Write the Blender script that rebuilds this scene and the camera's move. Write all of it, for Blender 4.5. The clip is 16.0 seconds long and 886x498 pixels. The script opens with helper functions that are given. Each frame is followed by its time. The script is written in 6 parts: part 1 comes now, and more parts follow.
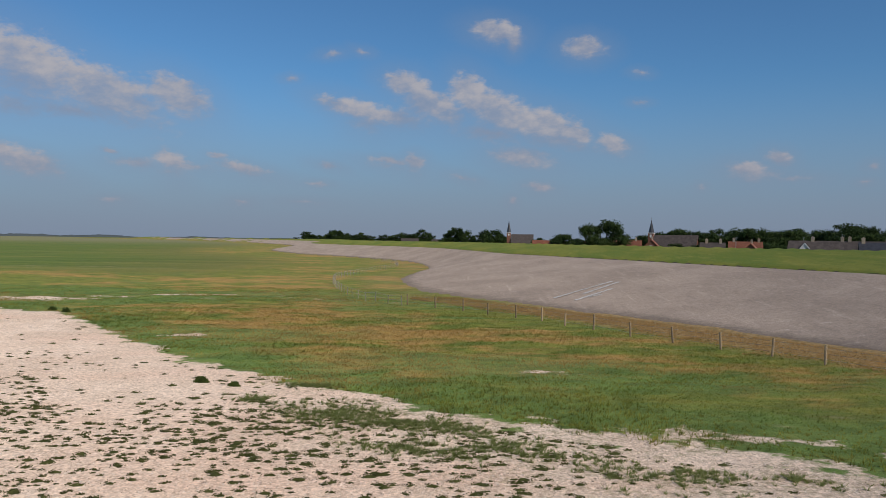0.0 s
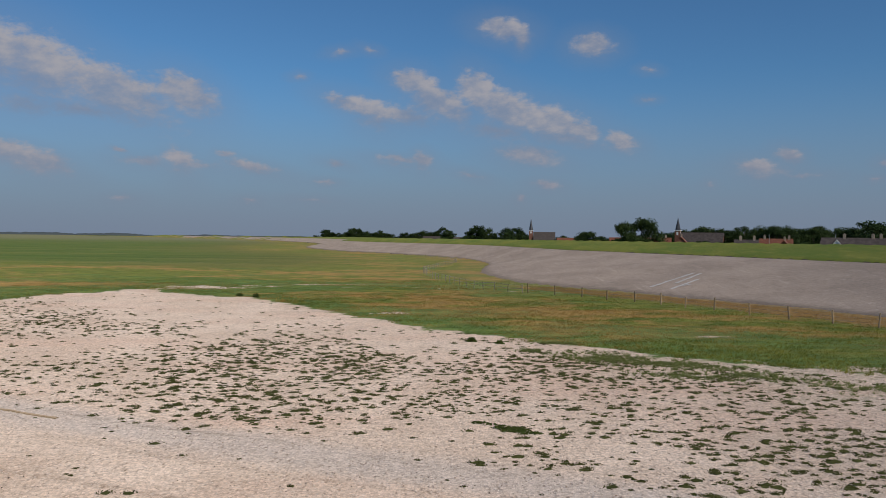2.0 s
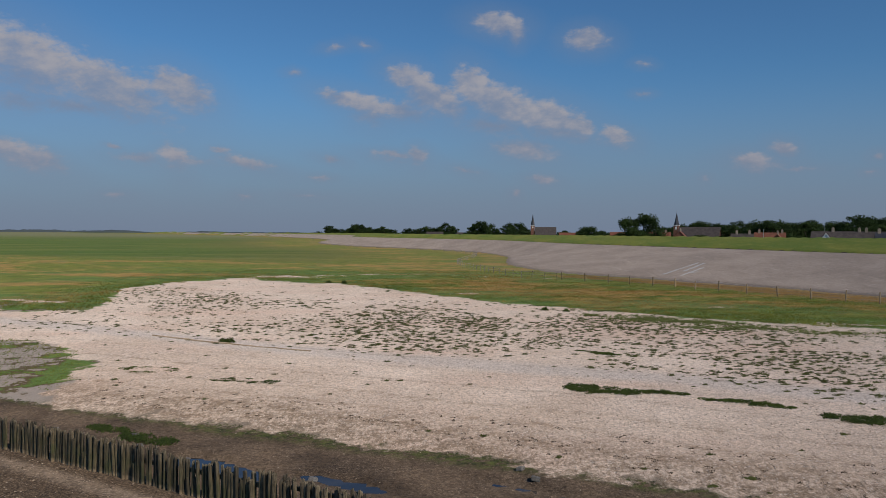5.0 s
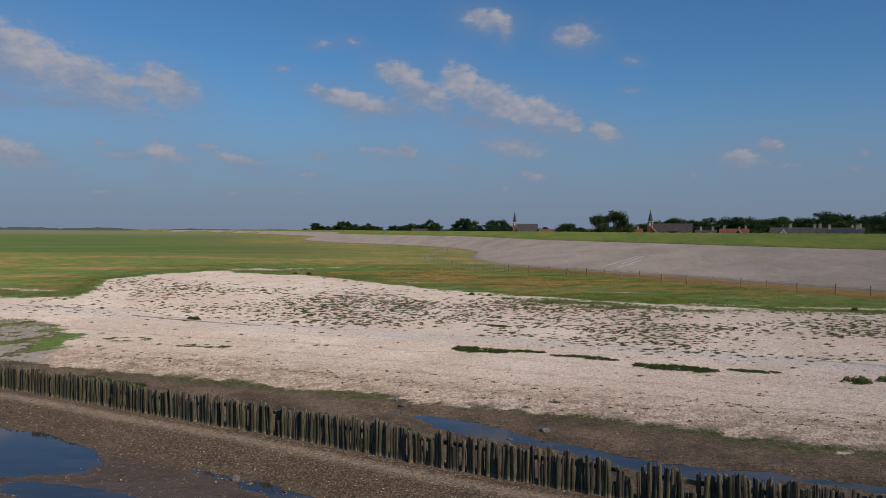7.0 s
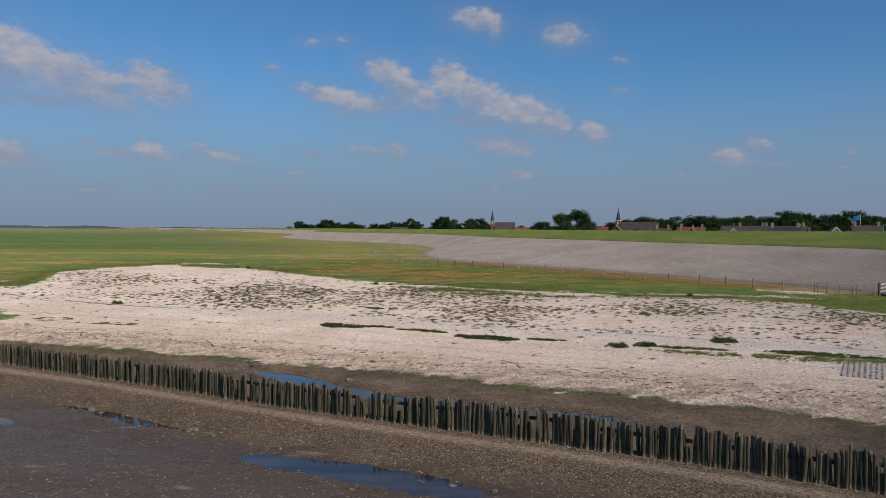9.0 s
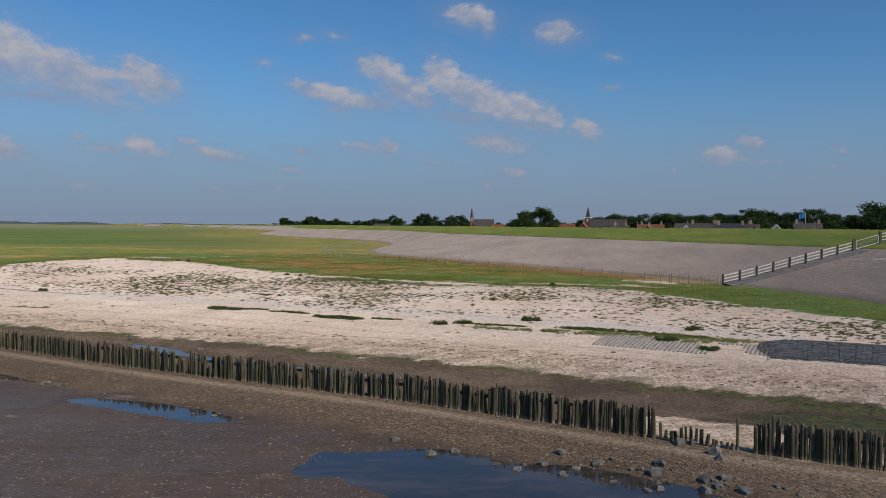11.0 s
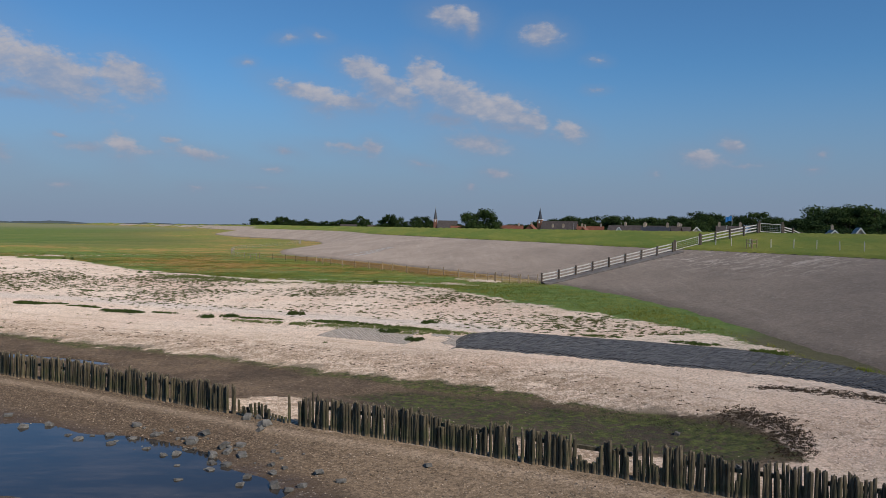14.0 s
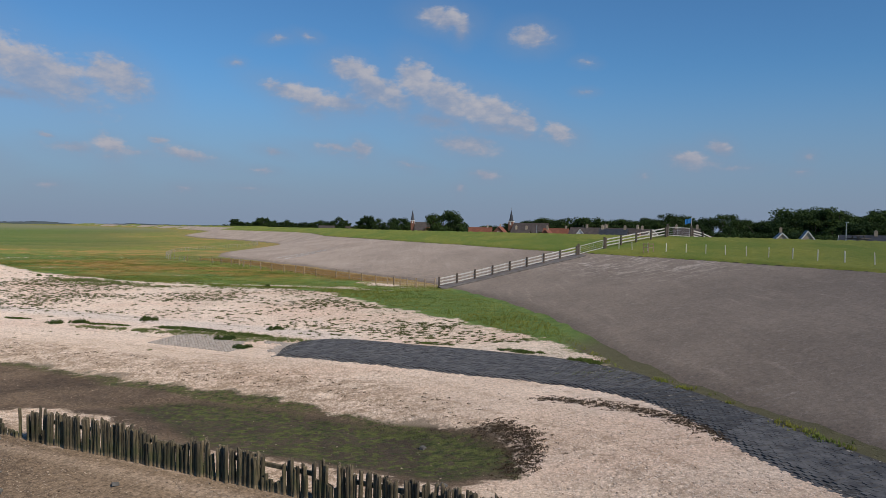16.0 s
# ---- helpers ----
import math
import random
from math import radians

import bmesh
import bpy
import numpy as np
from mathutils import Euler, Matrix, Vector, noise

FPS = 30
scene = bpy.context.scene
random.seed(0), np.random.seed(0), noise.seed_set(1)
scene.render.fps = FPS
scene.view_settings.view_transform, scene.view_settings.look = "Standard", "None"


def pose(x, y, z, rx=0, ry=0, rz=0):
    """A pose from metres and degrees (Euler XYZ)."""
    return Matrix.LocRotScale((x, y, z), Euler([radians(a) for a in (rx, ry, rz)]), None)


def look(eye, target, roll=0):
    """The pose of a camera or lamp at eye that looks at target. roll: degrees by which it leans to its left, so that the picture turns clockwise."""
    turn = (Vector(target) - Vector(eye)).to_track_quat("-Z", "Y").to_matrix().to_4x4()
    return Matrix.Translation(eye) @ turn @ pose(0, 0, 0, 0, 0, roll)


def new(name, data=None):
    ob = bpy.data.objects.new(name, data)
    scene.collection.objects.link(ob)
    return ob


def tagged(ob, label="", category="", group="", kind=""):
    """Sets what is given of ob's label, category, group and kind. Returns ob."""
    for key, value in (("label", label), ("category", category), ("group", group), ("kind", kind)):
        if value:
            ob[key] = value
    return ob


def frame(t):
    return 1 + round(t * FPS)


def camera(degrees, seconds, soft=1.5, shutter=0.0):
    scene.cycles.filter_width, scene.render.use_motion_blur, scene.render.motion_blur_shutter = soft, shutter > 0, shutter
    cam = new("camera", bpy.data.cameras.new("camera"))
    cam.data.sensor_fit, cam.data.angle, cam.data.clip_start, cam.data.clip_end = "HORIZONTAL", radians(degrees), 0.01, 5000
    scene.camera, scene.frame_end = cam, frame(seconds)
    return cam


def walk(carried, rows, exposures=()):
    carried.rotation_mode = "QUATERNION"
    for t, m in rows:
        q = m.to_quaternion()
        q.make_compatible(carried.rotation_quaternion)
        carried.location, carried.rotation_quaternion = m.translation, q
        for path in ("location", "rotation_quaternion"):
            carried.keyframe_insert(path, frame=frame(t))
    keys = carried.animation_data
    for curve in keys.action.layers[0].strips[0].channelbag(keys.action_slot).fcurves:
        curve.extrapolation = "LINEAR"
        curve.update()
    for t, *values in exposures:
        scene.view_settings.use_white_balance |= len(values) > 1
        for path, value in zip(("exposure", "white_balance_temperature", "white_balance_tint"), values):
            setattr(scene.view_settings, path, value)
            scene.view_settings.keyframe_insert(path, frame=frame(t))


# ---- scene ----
cam = camera(58.0, 16.0, soft=0.65)
METRES, EYE, TILT, LEAN, TURN = 122.0, 11.2, 2.5, -1.6, 0.0
ROWS = [
    (0.0, 0.0, 0.0, 0.0, -0.04, -3.14, 0.82),
    (0.5, -0.0273, -0.0274, 0.0011, 0.12, -3.16, 0.88),
    (1.0, -0.056, -0.0565, 0.0024, 0.28, -3.18, 0.91),
    (1.5, -0.0858, -0.0866, 0.0039, 0.41, -3.22, 0.87),
    (2.0, -0.1156, -0.1172, 0.0054, 0.53, -3.28, 0.91),
    (2.5, -0.1417, -0.1478, 0.0077, 0.61, -3.34, 1.04),
    (3.0, -0.1616, -0.1776, 0.0101, 0.63, -3.39, 1.09),
    (3.5, -0.1753, -0.2063, 0.0119, 0.59, -3.46, 1.16),
    (4.0, -0.1835, -0.234, 0.0134, 0.49, -3.52, 1.17),
    (6.5, -0.1543, -0.3653, 0.0175, -0.37, -3.8, 1.29),
    (7.0, -0.1364, -0.3904, 0.0179, -0.58, -3.86, 1.28),
    (7.5, -0.1181, -0.4133, 0.0179, -0.76, -3.89, 1.26),
    (8.0, -0.097, -0.4372, 0.0178, -0.96, -3.93, 1.24),
    (10.5, 0.02, -0.5574, 0.0193, -1.75, -4.14, 1.1),
    (11.0, 0.0459, -0.5789, 0.0198, -1.87, -4.22, 1.05),
    (11.5, 0.0725, -0.5963, 0.0206, -2.05, -4.23, 1.01),
    (12.0, 0.1, -0.609, 0.0208, -2.24, -4.22, 0.94),
    (12.5, 0.1278, -0.6176, 0.0206, -2.45, -4.18, 0.85),
    (13.0, 0.1546, -0.6223, 0.0195, -2.66, -4.2, 0.79),
    (13.5, 0.1806, -0.6239, 0.0188, -2.86, -4.2, 0.72),
    (14.0, 0.2061, -0.6233, 0.018, -3.04, -4.15, 0.67),
    (14.5, 0.2311, -0.6222, 0.0182, -3.25, -4.14, 0.63),
    (15.0, 0.256, -0.6208, 0.0184, -3.44, -4.11, 0.62),
    (15.5, 0.2806, -0.6189, 0.0183, -3.63, -4.1, 0.6),
    (16.0, 0.3047, -0.6173, 0.0186, -3.81, -4.07, 0.52),
]
walk(cam, [(t, pose(0, 0, EYE, TILT, LEAN, TURN) @ pose(METRES * x, METRES * y, METRES * z, 90 + pitch, roll, yaw)) for t, x, y, z, yaw, pitch, roll in ROWS],
     exposures=[(0.0, -0.11, 6500, 10), (1.5, -0.26, 6450, 10), (3.5, -0.37, 6350, 10.5), (6.5, -0.31, 6280, 10), (8.0, -0.17, 6270, 10), (11.0, -0.09, 6260, 9.5), (13.0, -0.06, 6250, 9.5), (16.0, -0.01, 6300, 9.5)])

# ---- world, sun, exposure ----
SUN_AZ, SUN_EL = 139.0, 38.0     # degrees clockwise from +y, and above the horizon
world = bpy.data.worlds.new("sky")
scene.world = world
world.use_nodes = True


class Nodes:
    """Short hand for building node trees."""

    def __init__(self, tree):
        self.t = tree
        self.t.nodes.clear()

    def add(self, kind, ins=(), **props):
        n = self.t.nodes.new(kind)
        for k, v in props.items():
            setattr(n, k, v)
        for k, v in dict(ins).items():
            self.put(n.inputs[k], v)
        return n

    def put(self, socket, v):
        if isinstance(v, bpy.types.NodeSocket):
            self.t.links.new(v, socket)
        else:
            if socket.type == "RGBA" and len(v) == 3:
                v = (*v, 1)
            socket.default_value = v

    def math(self, op, a, b=0.0, clamp=False):
        return self.add("ShaderNodeMath", {0: a, 1: b}, operation=op, use_clamp=clamp).outputs[0]

    def mix(self, fac, a, b, blend="MIX"):
        n = self.add("ShaderNodeMix", data_type="RGBA", blend_type=blend)
        for i, v in ((0, fac), (6, a), (7, b)):
            self.put(n.inputs[i], v)
        return n.outputs[2]

    def noise(self, vec, scale, detail=4.0, rough=0.55, distort=0.0):
        return self.add("ShaderNodeTexNoise", {"Vector": vec, "Scale": scale, "Detail": detail, "Roughness": rough, "Distortion": distort}).outputs["Fac"]

    def voronoi(self, vec, scale, out="Distance", feature="F1"):
        return self.add("ShaderNodeTexVoronoi", {"Vector": vec, "Scale": scale}, feature=feature).outputs[out]

    def cells(self, vec, scale):
        """A chance value for each small cell, as of single shells or pebbles."""
        c = self.add("ShaderNodeTexVoronoi", {"Vector": vec, "Scale": scale}).outputs["Color"]
        return self.add("ShaderNodeSeparateColor", {0: c}).outputs[0]

    def span(self, v, a, b, c=0.0, d=1.0, smooth=True):
        n = self.add("ShaderNodeMapRange", {0: v, 1: a, 2: b, 3: c, 4: d}, interpolation_type="SMOOTHSTEP" if smooth else "LINEAR")
        return n.outputs[0]

    def attr(self, name):
        return self.add("ShaderNodeAttribute", attribute_name=name).outputs["Fac"]

    def stretch(self, vec, sx, sy, sz=1.0, turn=0.0):
        return self.add("ShaderNodeMapping", {"Vector": vec, "Rotation": (0, 0, radians(turn)), "Scale": (sx, sy, sz)}).outputs[0]

    def bump(self, height, strength, dist):
        return self.add("ShaderNodeBump", {"Height": height, "Strength": strength, "Distance": dist}).outputs[0]


W = Nodes(world.node_tree)
ray_dir = W.add("ShaderNodeTexCoord").outputs["Generated"]
sep = W.add("ShaderNodeSeparateXYZ", {0: ray_dir})
az = W.math("MULTIPLY", W.math("ARCTAN2", sep.outputs[0], sep.outputs[1]), 57.29578)
el = W.math("MULTIPLY", W.math("ARCSINE", sep.outputs[2]), 57.29578)
flat = W.add("ShaderNodeCombineXYZ", {0: az, 1: W.math("MULTIPLY", el, 1.8)}).outputs[0]
puff = W.math("SUBTRACT", W.noise(flat, 1.0, 8, 0.60, 0.2), 0.5)
shade = W.math("SUBTRACT", W.noise(flat, 0.45, 4, 0.55), 0.5)
drift_a = W.math("MULTIPLY", W.math("SUBTRACT", W.noise(W.stretch(flat, 1, 1, 1, 30), 0.9, 5, 0.6), 0.5), 0.8)
drift_e = W.math("MULTIPLY", W.math("SUBTRACT", W.noise(W.stretch(flat, 1, 1, 1, 75), 1.1, 5, 0.6), 0.5), 0.55)
az_d, el_d = W.math("ADD", az, drift_a), W.math("ADD", el, drift_e)
CLOUD_FIELD = []


def cloud(blobs):
    """Clouds as soft tilted ellipses (azimuth, elevation, half width, half height, tilt, density), in degrees."""
    for a, e, ra, re, tilt, dense in blobs:
        c, s = math.cos(radians(tilt)), math.sin(radians(tilt))
        da, de = W.math("SUBTRACT", az_d, a), W.math("SUBTRACT", el_d, e - 0.15)
        u = W.math("SUBTRACT", W.math("MULTIPLY", da, c / (ra * 1.25)), W.math("MULTIPLY", de, s / (ra * 1.25)))
        v = W.math("ADD", W.math("MULTIPLY", da, s / (re * 1.6)), W.math("MULTIPLY", de, c / (re * 1.6)))
        r2 = W.math("ADD", W.math("MULTIPLY", u, u), W.math("MULTIPLY", v, v))
        d = W.math("SUBTRACT", dense, W.math("SQRT", r2))
        up_side = W.math("MULTIPLY", W.math("SUBTRACT", v, W.math("MULTIPLY", u, 0.2)), W.span(d, -0.7, 0.4))
        CLOUD_FIELD.append((d, up_side))


cloud([(-27.3, 10.4, 4.00, 1.58, 22, 1.00), (-22.9, 9.3, 4.47, 1.27, 18, 1.00), (-18.4, 9.5, 2.19, 1.00, 22, 1.00), (-30.4, 11.0, 2.86, 1.68, 20, 1.00),
       (-24.9, 8.2, 4.00, 0.51, 2, 0.80), (-28.4, 8.3, 2.82, 0.93, 0, 0.70)])
cloud([(-27.8, 4.7, 2.38, 0.68, 12, 1.00), (-29.3, 5.2, 1.85, 0.57, 8, 1.00), (-18.8, 5.1, 1.45, 0.84, 38, 0.80), (-20.9, 5.0, 3.18, 0.53, 4, 0.60),
       (-22.7, 5.7, 0.90, 0.22, 10, 0.70), (-14.3, 4.9, 2.36, 0.39, 14, 0.80), (-15.8, 5.7, 1.20, 0.31, 12, 0.60)])
cloud([(-8.1, 5.3, 1.43, 0.32, 8, 0.60), (-9.0, 4.0, 1.19, 0.24, 0, 0.60), (-3.7, 5.7, 2.26, 0.32, 5, 0.70), (-2.1, 5.6, 0.89, 0.61, 42, 0.80),
       (5.6, 6.1, 2.33, 0.60, 8, 1.00), (6.8, 4.0, 1.20, 0.36, 5, 0.80)])
cloud([(-10.9, 11.2, 0.80, 0.28, 0, 0.58), (-8.0, 13.0, 1.2, 0.32, -8, 0.55), (-5.9, 13.2, 1.0, 0.32, 12, 0.55), (-7.0, 9.3, 2.39, 0.52, 18, 0.90),
       (-5.3, 8.5, 2.01, 0.89, 10, 0.70), (-2.7, 11.0, 1.70, 0.69, 14, 1.00), (-1.6, 9.9, 1.46, 0.89, 42, 1.00), (-2.7, 8.7, 3.23, 0.81, 0, 0.55)])
cloud([(1.8, 10.4, 1.62, 0.97, 48, 1.00), (4.0, 9.1, 2.90, 1.05, 24, 1.00), (7.0, 8.2, 3.11, 0.97, 16, 1.00), (9.4, 7.6, 1.18, 0.52, 22, 1.00),
       (3.4, 7.8, 3.2, 0.62, 4, 0.80), (11.9, 6.9, 1.24, 0.50, 16, 1.00), (0.2, 9.1, 1.9, 0.95, 24, 0.80), (8.4, 7.3, 3.0, 0.50, 14, 0.80),
       (-3.4, 8.7, 2.6, 0.60, 10, 0.85), (-0.6, 9.5, 2.8, 0.90, 14, 0.90), (-5.4, 9.0, 2.6, 0.70, 16, 0.85)])
cloud([(3.6, 14.7, 1.78, 0.61, 8, 1.00), (4.9, 14.2, 0.60, 0.65, 0, 1.00), (9.8, 13.5, 1.42, 0.60, 4, 1.00), (13.7, 11.8, 0.85, 0.28, 8, 0.58),
       (13.7, 9.8, 0.85, 0.24, 0, 0.52)])
cloud([(20.9, 5.0, 1.56, 0.53, 8, 0.90), (22.7, 5.8, 0.93, 0.45, 15, 0.90), (23.5, 4.5, 2.18, 0.22, 0, 0.50), (27.8, 4.2, 0.63, 0.22, 0, 0.60),
       (28.2, 5.2, 0.57, 0.29, 0, 0.60), (-14.1, 2.6, 1.14, 0.31, 0, 0.50), (-22.5, 2.5, 1.52, 0.34, 0, 0.45), (4.9, 3.0, 0.52, 0.36, 0, 0.60),
       (1.4, 4.6, 1.70, 0.36, 12, 0.50), (-18.2, 5.0, 6.0, 0.55, 6, 0.42), (-13.6, 4.9, 3.0, 0.45, 14, 0.50), (-4.0, 5.4, 3.2, 0.45, 8, 0.45), (21.4, 4.9, 3.0, 0.5, 6, 0.5), (-10.0, 2.7, 2.4, 0.3, 2, 0.4), (17.8, 4.0, 0.62, 0.31, 0, 0.50)])
field, lift = None, None
for d_, l_ in CLOUD_FIELD:
    field = d_ if field is None else W.add("ShaderNodeMath", {0: field, 1: d_, 2: 0.35}, operation="SMOOTH_MAX").outputs[0]
    lift = l_ if lift is None else W.math("ADD", lift, W.math("MULTIPLY", l_, 0.6))
body = W.math("ADD", field, W.math("MULTIPLY", puff, 0.95))
crisp = W.span(lift, -0.5, 0.5, 0.95, 0.52)
cover = W.span(W.math("DIVIDE", W.math("ADD", body, 0.03), crisp), 0.0, 1.0)
veil = W.span(field, -1.1, 0.5)
lit = W.span(W.math("ADD", W.math("MULTIPLY", lift, 0.42), W.math("ADD", W.math("MULTIPLY", shade, 1.3), W.math("MULTIPLY", puff, 1.0))), -0.45, 0.65)
low = W.span(el, 1.0, 8.0, 1.0, 0.0)
sky = W.add("ShaderNodeTexSky", sky_type="NISHITA", sun_disc=False, sun_elevation=radians(SUN_EL), sun_rotation=radians(SUN_AZ),
            altitude=0, air_density=1.0, dust_density=0.5, ozone_density=2.5).outputs[0]
sky = W.mix(1.0, sky, (0.58, 0.95, 1.24), "MULTIPLY")
sky = W.mix(W.span(el, 0.0, 12.0, 0.9, 0.0), sky, (2.9, 3.5, 4.9))
cloud_col = W.mix(lit, (3.5, 3.85, 5.0), (6.0, 5.85, 6.3))
cloud_col = W.mix(W.math("MULTIPLY", low, 0.4), cloud_col, (4.2, 3.95, 4.75))
opacity = W.math("MULTIPLY", cover, W.span(lit, 0.0, 1.0, 0.62, 0.95))
out = W.mix(W.math("MULTIPLY", veil, 0.26), sky, (3.2, 3.75, 5.0))
out = W.mix(opacity, out, cloud_col)
bg = W.add("ShaderNodeBackground", {"Color": out, "Strength": 0.0755})
W.add("ShaderNodeOutputWorld", {"Surface": bg.outputs[0]})

sun = new("sun", bpy.data.lights.new("sun", "SUN"))
sun.data.energy, sun.data.angle, sun.data.color = 3.4, radians(0.55), (1.0, 0.87, 0.71)
to_sun = Vector((math.sin(radians(SUN_AZ)) * math.cos(radians(SUN_EL)), math.cos(radians(SUN_AZ)) * math.cos(radians(SUN_EL)), math.sin(radians(SUN_EL))))
sun.matrix_world = look(to_sun * 50 + Vector((200, 100, 30)), Vector((200, 100, 30)))

# ---- plan: the lines of the shore, in metres ----


def curve_line(pts, n=6):
    """A smooth line through the points (Catmull-Rom), as an array."""
    p = [np.array(q, float) for q in pts]
    p = [2 * p[0] - p[1]] + p + [2 * p[-1] - p[-2]]
    res = []
    for i in range(1, len(p) - 2):
        for k in range(n):
            t = k / n
            res.append(0.5 * (2 * p[i] + (p[i + 1] - p[i - 1]) * t + (2 * p[i - 1] - 5 * p[i] + 4 * p[i + 1] - p[i + 2]) * t * t
                              + (3 * p[i] - p[i - 1] - 3 * p[i + 1] + p[i + 2]) * t ** 3))
    res.append(p[-2])
    return np.array(res)


def dist_line(P, line):
    """Signed distance of points P (n, 2) from a line: positive on its left as it runs."""
    best = np.full(len(P), 1e18)
    sign = np.ones(len(P))
    reach = np.zeros(len(P))
    for a, b in zip(line[:-1], line[1:]):
        ab = b - a
        ap = P - a
        t = np.clip((ap @ ab) / (ab @ ab), 0, 1)
        q = ap - t[:, None] * ab
        d = np.einsum("ij,ij->i", q, q)
        side = ab[0] * ap[:, 1] - ab[1] * ap[:, 0]
        perp = np.abs(side) / math.sqrt(ab @ ab)
        closer = (d < best - 1e-7) | ((d < best + 1e-7) & (perp > reach))
        best = np.where(closer, d, best)
        reach = np.where(closer, perp, reach)
        sign = np.where(closer, np.where(side >= 0, 1.0, -1.0), sign)
    return np.sqrt(best) * sign


def dist_area(P, ring):
    """Signed distance from a closed ring: positive inside."""
    ring = np.array(ring, float)
    loop = np.vstack([ring, ring[:1]])
    inside = np.zeros(len(P), bool)
    for a, b in zip(loop[:-1], loop[1:]):
        if a[1] == b[1]:
            continue
        cross = ((a[1] > P[:, 1]) != (b[1] > P[:, 1])) & (P[:, 0] < (b[0] - a[0]) * (P[:, 1] - a[1]) / (b[1] - a[1]) + a[0])
        inside ^= cross
    return np.abs(dist_line(P, loop)) * np.where(inside, 1, -1)


def lattice(ix, iy, seed):
    h = (ix.astype(np.int64) * 374761393 + iy.astype(np.int64) * 668265263 + seed * 982451653) & 0x7FFFFFFF
    h = ((h ^ (h >> 13)) * 1274126177) & 0x7FFFFFFF
    return ((h ^ (h >> 16)) & 0xFFFF) / 65535.0


def vnoise(x, y, size, seed=0, octaves=3):
    """Smooth noise over the plan, -1 to 1, with features of about that size."""
    x, y = np.asarray(x, float), np.asarray(y, float)
    total, amp, norm = 0, 1.0, 0
    for o in range(octaves):
        u, v = x / size, y / size
        iu, iv = np.floor(u), np.floor(v)
        fu, fv = u - iu, v - iv
        fu, fv = fu * fu * (3 - 2 * fu), fv * fv * (3 - 2 * fv)
        a = lattice(iu, iv, seed + o) * (1 - fu) + lattice(iu + 1, iv, seed + o) * fu
        b = lattice(iu, iv + 1, seed + o) * (1 - fu) + lattice(iu + 1, iv + 1, seed + o) * fu
        total = total + amp * ((a * (1 - fv) + b * fv) * 2 - 1)
        norm += amp
        amp *= 0.5
        size = size / 2.03
    return total / norm


# lower edge of the shell bank, landward on its left
BANK = curve_line([(-2500, 800), (-600, 270), (-200, 100), (-100, 44), (-62, 19), (-45, 10.2), (-41, 8), (-30, 4), (-19, -0.5), (-12.6, -4.2), (-4.5, -8.1),
                   (3.5, -12.5), (12, -17.2), (21, -22.5), (31, -28.2), (38, -34.5), (43, -41), (47, -48), (53, -58), (62, -74), (90, -120), (400, -600)])[::1]
GROYNE = curve_line([(-62, 12.5), (-42.7, 1.5), (-31.7, -5.1), (-23.9, -9.7), (-12.9, -16.7), (1.1, -24.3), (10.3, -30.0), (16.5, -34.2), (20.2, -36.6), (28.2, -41.4), (36, -46.4), (46, -52.5)])
TOE = curve_line([(140, -190), (75, -85), (63, -62), (57.8, -47.5), (56.6, -42.5), (55.5, -37), (53.9, -31), (52.7, -26), (52.2, -20), (51.9, -14), (51.6, -7), (50.9, -1), (49.2, 6.5),
                  (47.6, 14), (45.4, 22), (43.2, 29.5), (39.2, 40), (31.8, 52), (25.6, 64.5), (19.4, 77), (12.5, 88.5), (3.5, 103), (-4, 117), (-8.3, 147), (-6.5, 180), (-4, 212),
                  (-10, 262), (-25, 305), (-45, 345), (-72, 392), (-105, 490), (-122, 600), (-140, 760), (-210, 1000), (-420, 1500), (-900, 2300), (-2200, 4200)])
TOP = curve_line([(165, -170), (98, -68), (84, -40), (79.5, -22), (77.2, -12), (74.5, -1), (70.5, 14), (64, 32.5), (57.8, 50), (51, 75), (43, 101), (33.5, 131), (22.5, 166),
                  (15, 196), (6, 258), (-4, 310), (-20, 352), (-72, 458), (-98, 600), (-112, 760), (-180, 1000), (-390, 1500), (-870, 2310), (-2170, 4210)])
CREST = curve_line([(185, -155), (116, -58), (101, -30), (95, -12), (90.5, 3), (85, 18), (77.5, 37), (71.5, 55), (65, 80), (57, 106), (47, 137), (36, 172),
                    (28.5, 200), (19, 264), (9, 322), (-6, 368), (-56, 470), (-82, 600), (-94, 760), (-162, 1000), (-372, 1500), (-850, 2320), (-2150, 4220)])
# dark stone apron: its foot and its head
APRON_FOOT = curve_line([(29.2, -18.3), (33.8, -20.6), (38.8, -23.8), (44.2, -27.4), (47.9, -30.2), (50.7, -34), (51.6, -38), (52.4, -43.6), (53.8, -48.6), (57.5, -57), (64, -68)])
APRON_HEAD = curve_line([(29.3, -17.8), (29.7, -15.4), (31.4, -13.4), (34.4, -13.6), (38.2, -15.7), (43.8, -19.0), (48.6, -22.6), (51.6, -26.4), (53.3, -31), (54.9, -36.8), (56.0, -42), (57.2, -47), (62.6, -62), (70, -73)])
SHELL_SEA = [(-45, 10), (-41, 8), (-30, 4), (-19, -0.5), (-12.6, -4.2), (-4.5, -8.1), (3.5, -12.5), (12, -17.2), (21, -22.5), (31, -28.0), (37.6, -33.6), (42, -35.8), (43.6, -39.2),
             (42.3, -42.4), (39.8, -43.6), (35.2, -41.5), (31.5, -39.6), (27.2, -38.0), (25, -35.2), (23.6, -32.6), (19, -29.8), (14.5, -31), (15.6, -33.3)]
